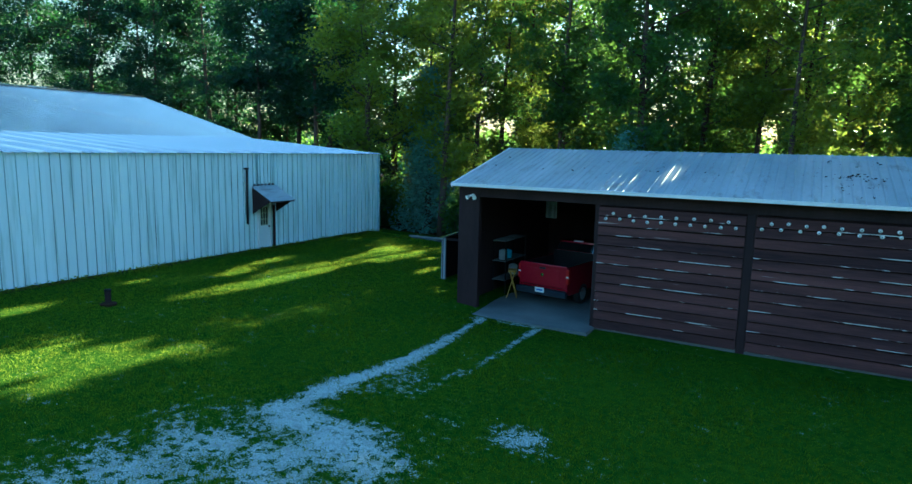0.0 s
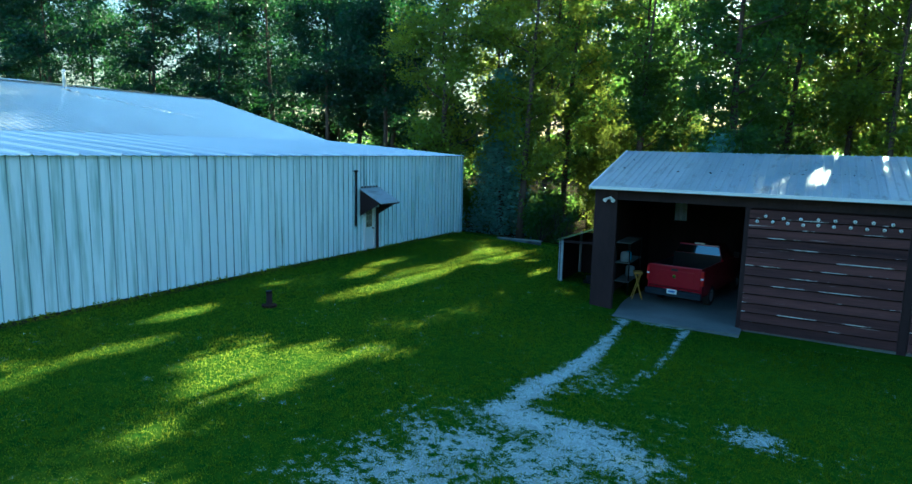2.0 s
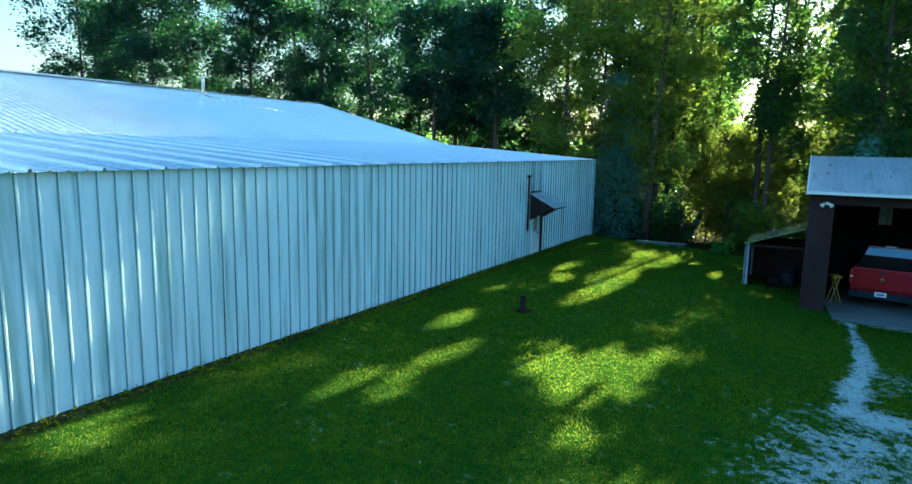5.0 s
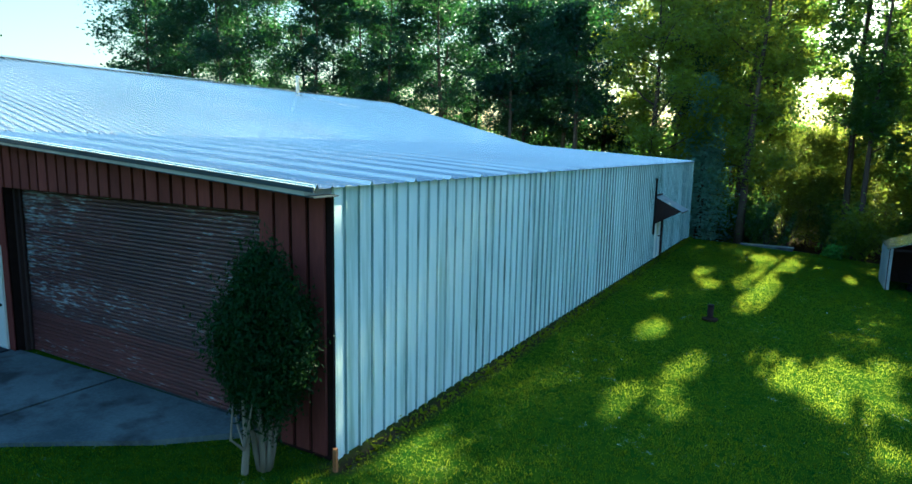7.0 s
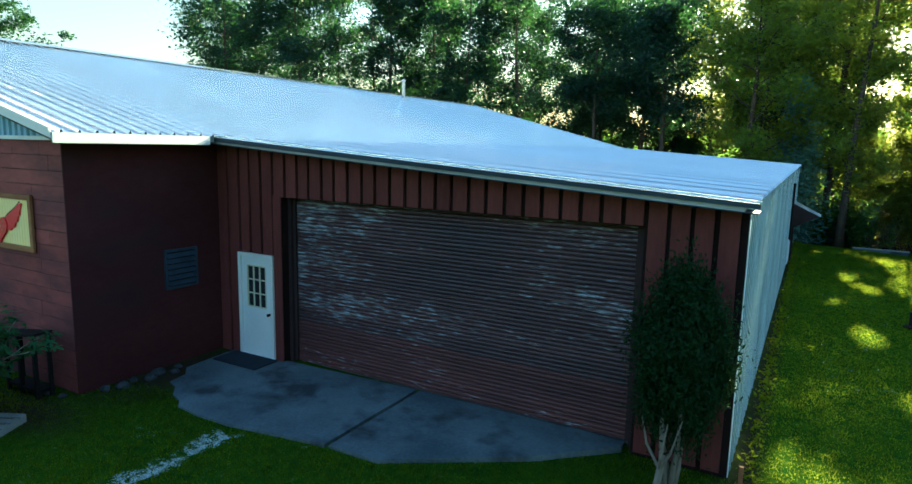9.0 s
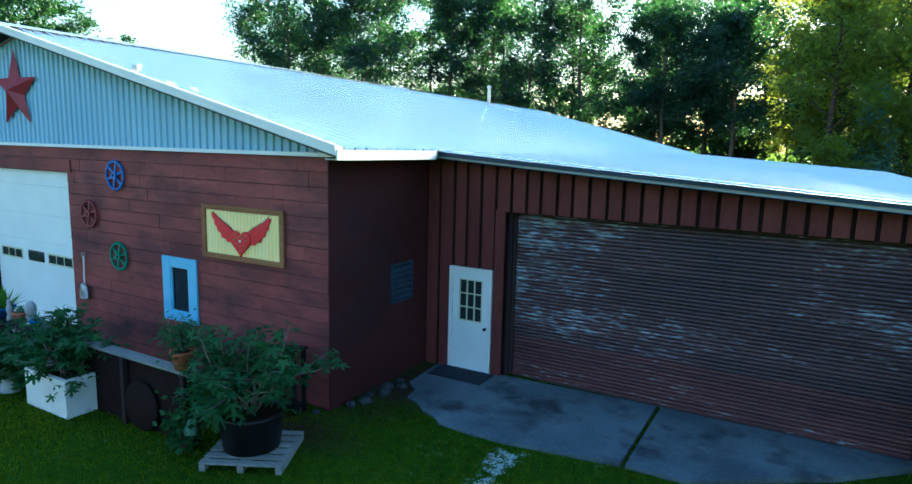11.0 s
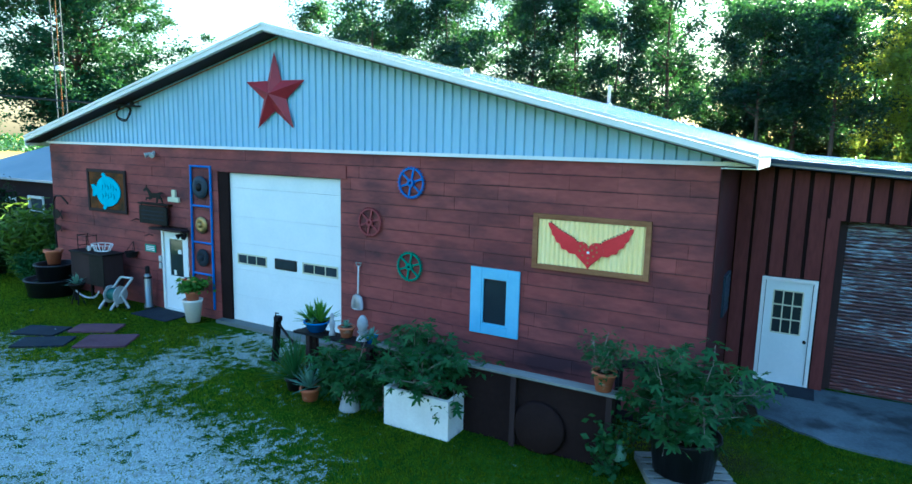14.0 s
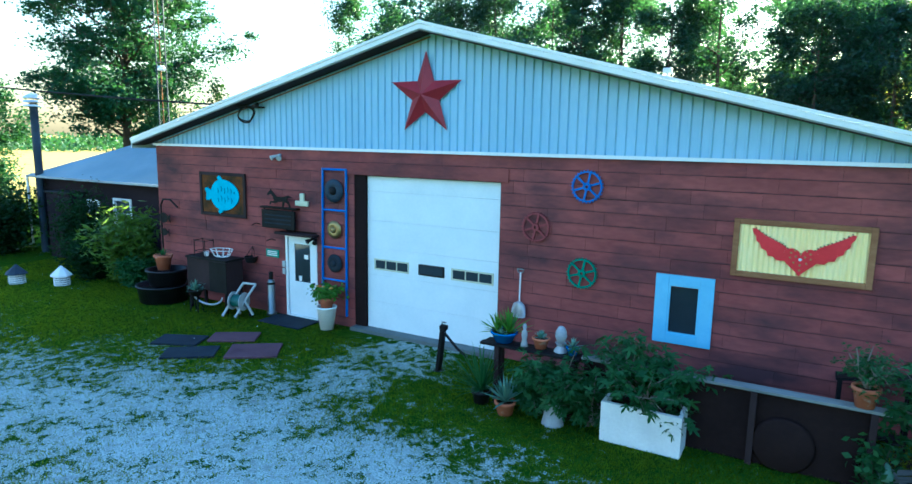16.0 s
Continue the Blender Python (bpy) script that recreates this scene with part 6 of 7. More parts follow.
for k in range(6):
    part("deck_board", box(-0.62, 0.62, -0.60 + k * 0.205, -0.46 + k * 0.205, 0.14, 0.165, bevel=0.003), GREY_WOOD, t)
for x in (-0.57, 0, 0.57):
    part("stringer", box(x - 0.045, x + 0.045, -0.60, 0.565, 0.0, 0.139), GREY_WOOD, t)

# long plank bench with pots on it
t = thing("plank_bench", "long weathered plank bench on dark posts", "bench", (0, -2.2, 0))
for i, (a, b) in enumerate(((2.62, 4.55), (4.57, 9.05))):
    wood = GREY_WOOD if i else BLACK_IRON
    part("plank", box(a, b, -0.12 - 0.06 * (1 - i), -0.005 + 0.12 * i, 0.94 + 0.05 * i, 0.985 + 0.05 * i, bevel=0.006), wood, t)
    if i == 0:
        part("plank", box(a + 0.03, b - 0.05, 0.01, 0.20, 0.94, 0.983, bevel=0.006), wood, t)
for x in (2.95, 4.4, 6.0, 7.3, 8.85):
    for y in (-0.09, 0.09):
        part("post", box(x - 0.045, x + 0.045, y - 0.045, y + 0.045, -0.3, 0.94 if x < 4.5 else 0.99), BROWN_PAINT, t)
# Panel and lid are near-black to paint in the shade under the bench.
part("back_panel", box(4.6, 8.8, -0.03, 0.0, -0.22, 0.98), DARK_GAP, t, "boards below the plank, darkened for the shade there")
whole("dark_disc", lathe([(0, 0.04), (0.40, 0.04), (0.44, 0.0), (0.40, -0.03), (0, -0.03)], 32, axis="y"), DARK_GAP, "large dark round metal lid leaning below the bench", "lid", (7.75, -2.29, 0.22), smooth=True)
t = thing("blue_bowl", "blue glazed bowl of succulents on the bench", "potted plant", (3.0, -2.12, 0.987))
pot(t, 0.16, 0.25, 0.20, BLUE_GLAZE, 0.012, "bowl")
rosette(t, 30, 0.56, 0.030, (0.10, 0, 0.17), LIME_LEAF, 21, 0.3, 1.0)
rosette(t, 34, 0.42, 0.024, (-0.12, -0.03, 0.17), LIME_LEAF, 22, 0.4, 0.95)
rosette(t, 14, 0.16, 0.020, (0.0, -0.14, 0.18), AGAVE_LEAF, 23)
t = thing("clay_pot", "terracotta pot with a succulent on the bench", "potted plant", (3.74, -2.12, 0.987))
pot(t, 0.10, 0.15, 0.20, TERRACOTTA)
rosette(t, 24, 0.18, 0.025, (0, 0, 0.19), AGAVE_LEAF, 24)
t = thing("garden_figure", "small pale cast figure on the bench", "ornament", (3.44, -2.18, 0.987))
part("figure", lathe([(0, 0), (0.07, 0), (0.06, 0.05), (0.04, 0.12), (0.06, 0.20), (0.05, 0.28), (0.025, 0.31), (0.04, 0.36), (0.03, 0.41), (0, 0.43)], 14), STONE, t, "", True)
t = thing("garden_egg", "pale stone egg on a blue-grey pedestal", "ornament", (4.12, -2.12, 0.987))
part("pedestal", lathe([(0, 0), (0.12, 0), (0.10, 0.05), (0.06, 0.10), (0.10, 0.17), (0, 0.17)], 18), STONE, t)
part("egg", lathe([(0, 0.165), (0.07, 0.18), (0.105, 0.28), (0.095, 0.38), (0.05, 0.46), (0, 0.48)], 18), STONE, t, "pale speckled egg", True)
t = thing("blue_pot", "small blue pot with an agave on the bench", "potted plant", (4.36, -2.16, 0.987))
pot(t, 0.08, 0.11, 0.14, BLUE_GLAZE, 0.01)
rosette(t, 18, 0.22, 0.02, (0, 0, 0.13), AGAVE_LEAF, 25)
t = thing("clay_pot", "terracotta pot with a bushy plant at the bench end", "potted plant", (8.72, -2.2, 1.04))
pot(t, 0.12, 0.17, 0.30, TERRACOTTA)
fig(t, (0, 0, 0.28), 0.36, 0.60, 7, 26, 0.075, 10)
t = thing("trailing_pot", "small pale gourd among trailing leaves", "ornament", (9.05, -2.35, 0.05))
part("gourd", lathe([(0, 0), (0.09, 0.03), (0.11, 0.12), (0.06, 0.22), (0.03, 0.28), (0, 0.29)], 16), AGAVE_LEAF, t, "", True)
bush("trailing_plant", "trailing green plant below the bench end", 8.9, -2.35, 0.55, 1.1, rng, FIG_LEAF, 500, 0.08)
for x, y, s, lab in ((3.32, -2.68, 0.54, "blue-green agave in a terracotta pot"), (2.72, -2.45, 0.95, "spiky yucca in a dark pot")):
    t = thing("agave_pot", lab, "potted plant", (x, y, -0.2), group="agaves by the bench")
    pot(t, 0.13, 0.18, 0.28, TERRACOTTA if s < 0.6 else BLACK_PLASTIC)
    rosette(t, 40 if s < 0.6 else 80, s, 0.03 if s < 0.6 else 0.016, (0, 0, 0.27), AGAVE_LEAF if s < 0.6 else FIG_LEAF, int(x * 100), 0.25, 0.95)
for x, y, tall, seed, lab in ((3.85, -2.30, 0.95, 51, "low green fig shrub under the bench end"), (4.75, -2.35, 1.25, 52, "green fig shrub beside the white planter")):
    t = thing("fig_shrub", lab, "bush", (x, y, -0.24), group="fig shrubs")
    fig(t, (0, 0, 0), 0.65, tall, 7, seed, 0.18, 10)
whole("ground_plank", box(7.70, 8.58, -2.12, -1.88, -0.24, -0.19, bevel=0.006), GREY_WOOD, "pale weathered plank lying on the ground", "plank")


def trailer_jack():
    t = thing("trailer_jack", "black trailer jack post with a crank and a strut", "jack", (1.28, -1.47, -0.18))
    part("post", slab([(-0.13, 0), (-0.06, 0), (0.05, 0.98), (-0.02, 0.98)], 0.16, axis="y", at=-0.08), BLACK_IRON, t)
    part("foot", box(-0.17, 0.01, -0.1, 0.1, -0.02, 0.03, bevel=0.008), BLACK_IRON, t)
    part("head", box(-0.05, 0.10, -0.07, 0.07, 0.93, 1.04, bevel=0.02), BLACK_IRON, t)
    part("crank", tube([(0.02, -0.06, 1.04), (0.02, -0.06, 1.12), (0.12, -0.08, 1.13)], 0.014, 6), BLACK_IRON, t)
    part("strut", tube([(0.06, 0, 0.86), (0.34, 0.02, 0.58), (0.58, 0.04, 0.42)], 0.028, 8), BLACK_IRON, t)


trailer_jack()
t = thing("flower_pot", "tall white pot with terracotta and yellow flowers", "potted plant", (-2.72, -0.52, -0.13))
part("outer_pot", lathe([(0, 0), (0.17, 0), (0.245, 0.54), (0.26, 0.55), (0.26, 0.60), (0.23, 0.60), (0.22, 0.5), (0, 0.5)], 26), WHITE_PLASTER, t, "tall white pot", True)
part("inner_pot", lathe([(0, 0.5), (0.13, 0.5), (0.175, 0.76), (0.19, 0.77), (0.19, 0.82), (0.155, 0.82), (0, 0.76)], 22), TERRACOTTA, t, "terracotta pot", True)
r = np.random.default_rng(31)
c = r.normal(size=(420, 3)) * np.array((0.17, 0.16, 0.09)) + np.array((0, 0, 0.96))
raw("leaves", *leaf_cards(c, 0.09, r), LIME_LEAF, t)
for k in range(7):
    part("flower", lathe([(0, 0.02), (0.03, 0.025), (0.055, 0.0), (0.03, -0.01), (0, -0.01)], 9, at=(r.normal() * 0.17, -0.12 + r.normal() * 0.08, 1.10 + r.normal() * 0.05)), YELLOW if k % 3 else HEART_RED, t, "yellow flower" if k % 3 else "red flower")

t = thing("steel_cylinder", "tall bright steel cylinder with a black neck", "gas cylinder", (-4.88, -0.30, -0.14))
part("body", lathe([(0, 0), (0.13, 0), (0.13, 0.08), (0.10, 0.10), (0.10, 0.92), (0.08, 0.98), (0.05, 1.0), (0, 1.0)], 22), DULL_STEEL, t, "", True)
part("neck", lathe([(0.05, 0.99), (0.06, 1.02), (0.06, 1.20), (0, 1.22)], 16), BLACK_IRON, t, "black neck")
part("band", lathe([(0.102, 0.86), (0.106, 0.87), (0.106, 0.91), (0.102, 0.92)], 22), BLACK_IRON, t)


def hose_reel():
    t = thing("hose_reel", "grey plastic hose reel cart tipped on its stand", "hose reel", (-5.55, -0.85, -0.15), 12)
    for x in (-0.2, 0.2):
        part("side_frame", tube([(x - 0.15, -0.25, 0.03), (x, 0.0, 0.45), (x + 0.22, 0.2, 0.88)], 0.035, 8), GREY_PLASTIC, t)
        part("leg", tube([(x, 0.0, 0.45), (x + 0.2, 0.05, 0.05)], 0.035, 8), GREY_PLASTIC, t)
    part("handle", tube([(0.02, 0.2, 0.88), (0.42, 0.2, 0.88)], 0.03, 8), GREY_PLASTIC, t)
    part("reel", tube([(-0.17, 0, 0.42), (0.17, 0, 0.42)], 0.17, 20), HOSE_GREEN, t, "coiled dark green hose")
    for x in (-0.18, 0.16):
        part("flange", tube([(x, 0, 0.42), (x + 0.02, 0, 0.42)], 0.25, 24), GREY_PLASTIC, t)
    for x in (-0.12, 0.3):
        part("wheel", tube([(x, 0.08, 0.08), (x + 0.05, 0.08, 0.08)], 0.08, 14), BLACK_PLASTIC, t)


hose_reel()
t = thing("iron_chest", "dark rusted metal chest stand with wire things on top", "chest", (-6.68, -0.62, -0.03))
part("body", box(-0.85, 0.75, -0.30, 0.30, 0.45, 1.32, bevel=0.02), BROWN_PAINT, t)
part("dark_side", box(0.10, 0.77, -0.32, -0.302, 0.46, 1.31), BLACK_IRON, t)
part("lid", box(-0.88, 0.78, -0.33, 0.33, 1.32, 1.38, bevel=0.012), BLACK_IRON, t)
for x in (-0.78, 0.68):
    for y in (-0.25, 0.25):
        part("leg", box(x - 0.035, x + 0.035, y - 0.035, y + 0.035, -0.13, 0.45), BLACK_IRON, t)
t = thing("wire_basket", "white wire basket on the metal chest", "basket", (-6.42, -0.62, 1.355))
for k in range(9):
    a = 2 * math.pi * k / 9
    part("wire", tube([(0, 0, 0), (0.24 * math.cos(a), 0.16 * math.sin(a), 0.04), (0.36 * math.cos(a), 0.24 * math.sin(a), 0.22)], 0.012, 5), WHITE_TRIM, t)
part("rim", tube([(0.36 * math.cos(a), 0.24 * math.sin(a), 0.22) for a in np.linspace(0, 2 * math.pi, 25)], 0.012, 5, cap=False), WHITE_TRIM, t)
t = thing("wire_stand", "black wire stand with a white cup on the chest", "stand", (-7.15, -0.62, 1.355))
for x in (-0.22, 0.22):
    for y in (-0.15, 0.15):
        part("upright", tube([(x, y, 0), (x, y, 0.45)], 0.012, 5), BLACK_IRON, t)
for z in (0.12, 0.42):
    part("ring", tube([(-0.22, -0.15, z), (0.22, -0.15, z), (0.22, 0.15, z), (-0.22, 0.15, z), (-0.22, -0.15, z)], 0.010, 5, cap=False), BLACK_IRON, t)
whole("white_cup", lathe([(0, 0), (0.06, 0), (0.075, 0.13), (0.06, 0.13), (0, 0.02)], 14), WHITE_PLASTER, "small white cup on the chest", "cup", (-6.95, -0.70, 1.355))
t = thing("agave_tub", "pale blue agave in a low bowl on a bent iron cradle", "potted plant", (-6.95, -1.12, -0.15))
bowl = [(0.62 * math.cos(a), 0.02 * math.sin(2 * a), 0.42 + 0.26 * math.sin(a)) for a in np.linspace(math.pi, 2 * math.pi, 15)]
part("cradle", tube([(p[0] + 0.45, p[1], p[2] + 0.10) for p in bowl], 0.024, 6), GALV, t, "bent grey iron cradle")
for x in (-0.16, 0.16):
    part("leg", tube([(x, -0.08, 0), (x * 0.5, 0, 0.46)], 0.018, 6), BLACK_IRON, t)
    part("leg", tube([(x, 0.12, 0), (x * 0.5, 0, 0.46)], 0.018, 6), BLACK_IRON, t)
pot(t, 0.12, 0.20, 0.16, BLACK_IRON, at=(0, 0, 0.44))
rosette(t, 30, 0.34, 0.026, (0, 0, 0.58), AGAVE_LEAF, 41, 0.2, 1.0)
for i, (x, y, r0, z, h, lab) in enumerate(((-8.80, -0.80, 0.72, -0.16, 0.5, "wide black plastic stock tub on the grass"), (-8.70, -0.72, 0.56, 0.34, 0.45, "black plastic tub stacked on a wider tub"))):
    whole("black_tub", lathe([(0, 0), (r0 * 0.9, 0), (r0, h * 0.9), (r0 + 0.04, h * 0.92), (r0 + 0.04, h), (r0 - 0.04, h), (r0 - 0.06, 0.42 if i == 0 else 0.08), (0, 0.42 if i == 0 else 0.08)], 36),
          BLACK_PLASTIC, lab, "tub", (x, y, z), group="stacked tubs", smooth=True)
t = thing("clay_pot", "terracotta pot standing in the black tub", "potted plant", (-8.98, -0.62, 0.43))
pot(t, 0.17, 0.24, 0.46, TERRACOTTA, 0.03, at=(0, 0, 0.28))
part("brick_riser", box(-0.14, 0.14, -0.14, 0.14, 0, 0.28, bevel=0.01), BROWN_PAINT, t, "dark block under the pot")
rosette(t, 16, 0.26, 0.03, (0, 0, 0.72), FIG_LEAF, 42)
t = thing("fish_hook_stand", "black iron hook with hanging cut-out fish", "garden ornament", (-9.55, -0.20, -0.15))
part("pole", tube([(0, 0, 0), (0, 0, 2.75), (0.12, 0, 2.92), (0.45, 0, 2.93), (0.78, 0, 2.72)], 0.026, 6), BLACK_IRON, t)
for z in (2.36, 1.92):
    k = 0.21 if z > 2 else 0.155
    part("fish", slab([(0.10 + k * math.cos(a), z + k * 0.75 * math.sin(a)) for a in np.linspace(0, 2 * math.pi, 17)[:-1]] , 0.012, axis="y", at=-0.01), BLACK_IRON, t)
    part("fish_tail", slab([(0.10 + k * 0.9, z), (0.10 + k * 1.6, z + k * 0.7), (0.10 + k * 1.35, z), (0.10 + k * 1.6, z - k * 0.7)], 0.010, axis="y", at=-0.009), BLACK_IRON, t)
part("link", tube([(0.10, 0, 2.9), (0.10, 0, 1.8)], 0.006, 5), BLACK_IRON, t)

for i, (x, y, a, b, turn, mat, lab) in enumerate(((-5.05, -3.1, 1.1, 0.70, 25, SLATE, "dark slate-grey rubber mat on the grass"), (-4.1, -3.55, 1.15, 0.72, 38, SLATE, "blue-black rubber mat on the grass"),
                                                   (-4.15, -2.25, 1.12, 0.66, 33, MAROON_MAT, "faded maroon rubber mat on the grass"), (-2.98, -2.72, 1.15, 0.92, 36, MAROON_MAT, "faded maroon rubber mat beside the gravel"))):
    t = thing("ground_mat", lab, "mat", (x, y, -0.155), turn, "mats on the grass")
    part("mat", box(-a / 2, a / 2, -b / 2, b / 2, 0, 0.05, bevel=0.01), mat, t)


def cupola_house(x, y, material, label, turn):
    t = thing("bird_house", label, "bird house", (x, y, float(ground_z(x, y)) - 0.02), turn, "white slatted houses")
    for k in range(5):
        z = k * 0.068
        part("slat", lathe([(0.23, z), (0.255, z + 0.008), (0.243, z + 0.046), (0.215, z + 0.046), (0.215, z)], 8), WHITE_TRIM, t)
    part("core", lathe([(0, 0), (0.205, 0), (0.205, 0.33), (0, 0.33)], 8), BLACK_IRON, t)
    part("roof", lathe([(0, 0.33), (0.335, 0.33), (0.325, 0.355), (0.03, 0.64), (0, 0.655)], 8), material, t)


cupola_house(-14.72, -1.94, BLUE_BOARD, "white slatted little house with a grey roof on the lawn", 10)
cupola_house(-13.29, -1.29, WHITE_TRIM, "white slatted little house with a white roof on the lawn", 0)

# ---- wing windows, stove pipe, shrubs and tower at the field side ----
for x0, x1, z0, z1 in ((-17.15, -16.4, 1.1, 2.1), (-15.4, -14.4, 1.2, 2.25)):
    t = thing("window_wing", "white framed window in the dark wing wall", "window", (0, WY0, 0), group="wing windows")
    for r in ((x0 - 0.06, x0 + 0.04, -0.03, 0.05, z0 - 0.06, z1 + 0.06), (x1 - 0.04, x1 + 0.06, -0.03, 0.05, z0 - 0.06, z1 + 0.06), (x0 + 0.04, x1 - 0.04, -0.028, 0.05, z1 - 0.04, z1 + 0.06), (x0 + 0.04, x1 - 0.04, -0.028, 0.05, z0 - 0.06, z0 + 0.04), (x0 + 0.04, x1 - 0.04, -0.02, 0.04, (z0 + z1) / 2 - 0.025, (z0 + z1) / 2 + 0.025)):
        part("window_frame", box(*r), WHITE_TRIM, t)
    part("pane", box(x0 + 0.04, x1 - 0.04, 0.05, 0.06, z0 + 0.04, z1 - 0.04), WING_GLASS, t)
t = thing("stove_pipe", "tall grey stove pipe with a capped top beside the wing", "chimney pipe", (-20.0, 1.75, -0.2))
part("pipe", tube([(0, 0, 0), (0, 0, 6.1)], 0.15, 18), BLUE_BOARD, t)
for z in (5.95, 6.12, 6.28):
    part("cap_ring", lathe([(0.20, z), (0.36, z + 0.02), (0.34, z + 0.08), (0.20, z + 0.10)], 18), GALV, t)
part("cap_top", lathe([(0.30, 6.38), (0.05, 6.52), (0, 6.52)], 18), GALV, t)
t = thing("wood_furnace", "dark purple-brown boxed stove enclosure beside the pipe", "stove enclosure", (-17.95, 1.65, -0.25))
part("body", box(-0.8, 0.8, -0.36, 0.33, 0, 2.62, bevel=0.03), WINE_WALL, t)
part("cap", box(-0.86, 0.86, -0.42, 0.34, 2.62, 2.70, bevel=0.02), BLACK_IRON, t, "flat dark cap")
whole("downspout", tube([(-20.75, 1.65, 2.9), (-20.75, 1.65, 0.1), (-21.2, 1.2, -0.15), (-21.9, 1.0, -0.2)], 0.05, 8), WHITE_TRIM, "white downspout with a long foot", "downspout")
bush("lime_shrub", "yellow-green feathery shrub by the workshop corner", -12.05, 0.3, 1.15, 2.3, rng, FROND_LEAF, 6500, 0.070, stems=30, long=4.6)
bush("dark_shrub", "dark evergreen shrub against the wing wall", -15.5, 0.9, 0.95, 2.7, rng, CEDAR_LEAF, 9000, 0.075, stems=18)
bush("dark_shrub", "dark green shrub by the little houses", -13.5, 0.0, 1.5, 1.6, rng, CEDAR_LEAF, 9500, 0.075, stems=16)
bush("dark_shrub", "low dark shrub in the bed by the wall", -11.2, -0.1, 0.9, 1.0, rng, FIG_LEAF, 2600, 0.08)
bush("round_shrub", "tall rounded dark green shrub on the lawn", -21.7, 0.4, 3.3, 3.2, rng, CEDAR_LEAF, 17000, 0.11, stems=20)
bush("round_shrub", "clipped dark round shrub beyond the stove pipe", -22.6, 4.6, 1.3, 1.9, rng, CEDAR_LEAF, 1600, 0.13, stems=12)


def radio_tower():
    t = thing("radio_tower", "thin ladder-like radio tower standing beside the barn eave", "tower", (-10.68, 0.9, -0.3))
    legs = [(0.16 * math.cos(a), 0.16 * math.sin(a)) for a in (0.5, 2.6, 4.7)]
    for i, (x, y) in enumerate(legs):
        part("leg", tube([(x, y, 0), (x, y, 12.2)], 0.020, 6), RUST_SHEET if i == 1 else BLUE_BOARD, t, "rusty tower leg" if i == 1 else "")
    for k in range(0, 17):
        bm = bmesh.new()
        z = k * 0.73
        for i in range(3):
            a, b = legs[i], legs[(i + 1) % 3]
            tube([(*a, z), (*b, z)], 0.012, 5, bm, False)
        part("brace", bm, BLUE_BOARD, t)
    part("dome", lathe([(0, 0), (0.16, 0.0), (0.15, 0.08), (0.09, 0.14), (0, 0.16)], 18, at=(0, 0, 7.05)), WHITE_TRIM, t, "white antenna dome", True)


radio_tower()


def wall_stone(x, y, r, seed):
    """A small rough stone, half sunk in the dirt."""
    q, bm = np.random.default_rng(seed), bmesh.new()
    bmesh.ops.create_icosphere(bm, subdivisions=2, radius=r)
    k = q.normal(size=(3, 3))
    for v in bm.verts:
        v.co *= 1 + 0.22 * math.sin(v.co.dot(Vector(k[0])) * 3 / r + k[1][0]) * math.cos(v.co.dot(Vector(k[2])) * 2 / r)
        v.co.z *= 0.65
    whole("stone", bm, DARK_STONE, "rough grey stone lying in the dirt by the wall", "stone", (x, y, float(ground_z(x, y)) + r * 0.25), q.uniform(0, 90), "stones by the wall")


for i, (x, y, s) in enumerate(((10.02, 0.35, 0.10), (10.15, 0.62, 0.13), (10.05, 0.90, 0.09), (10.22, 1.15, 0.12), (10.08, 1.42, 0.14), (10.3, 1.62, 0.10), (10.1, 1.85, 0.08), (9.7, -0.22, 0.08), (9.35, -0.3, 0.10))):
    wall_stone(x, y, s, 60 + i)
t = thing("black_rack", "low black iron rack standing against the red wall", "rack", (9.05, -0.42, -0.2))
for x in (-0.55, -0.1, 0.42):
    part("upright", box(x - 0.03, x + 0.03, -0.14, -0.08, 0, 1.12 + x * 0.14), BLACK_IRON, t)
    part("upright", box(x - 0.03, x + 0.03, 0.10, 0.16, 0, 1.12 + x * 0.14), BLACK_IRON, t)
part("top_rail", slab([(-0.62, 1.03), (0.48, 1.18), (0.48, 1.23), (-0.62, 1.08)], 0.34, axis="y", at=-0.16), BLACK_IRON, t)
part("low_rail", box(-0.55, 0.42, -0.13, 0.15, 0.12, 0.17), BLACK_IRON, t)


# ---- garage: sliding doors, truck, clutter, side shed ----
def lap_mesh():
    """A lapped board: x 0..1, z 0..1, thick at its foot, with a bare lower edge."""
    bm = bmesh.new()
    v = [bm.verts.new(p) for p in ((0, 0, 0), (1, 0, 0), (1, 0, 1), (0, 0, 1), (0, -0.06, 0), (1, -0.06, 0), (1, -0.06, 0.09), (0, -0.06, 0.09), (1, -0.012, 1), (0, -0.012, 1))]
    for k, f in enumerate(((4, 5, 6, 7), (0, 1, 5, 4), (7, 6, 8, 9), (3, 9, 8, 2), (0, 4, 7, 9, 3), (1, 2, 8, 6, 5))):
        bm.faces.new([v[i] for i in f]).material_index = 1 if k < 2 else 0
    me = mesh_of(bm, LAP)
    me.materials.append(EDGE_PEEL)
    return me


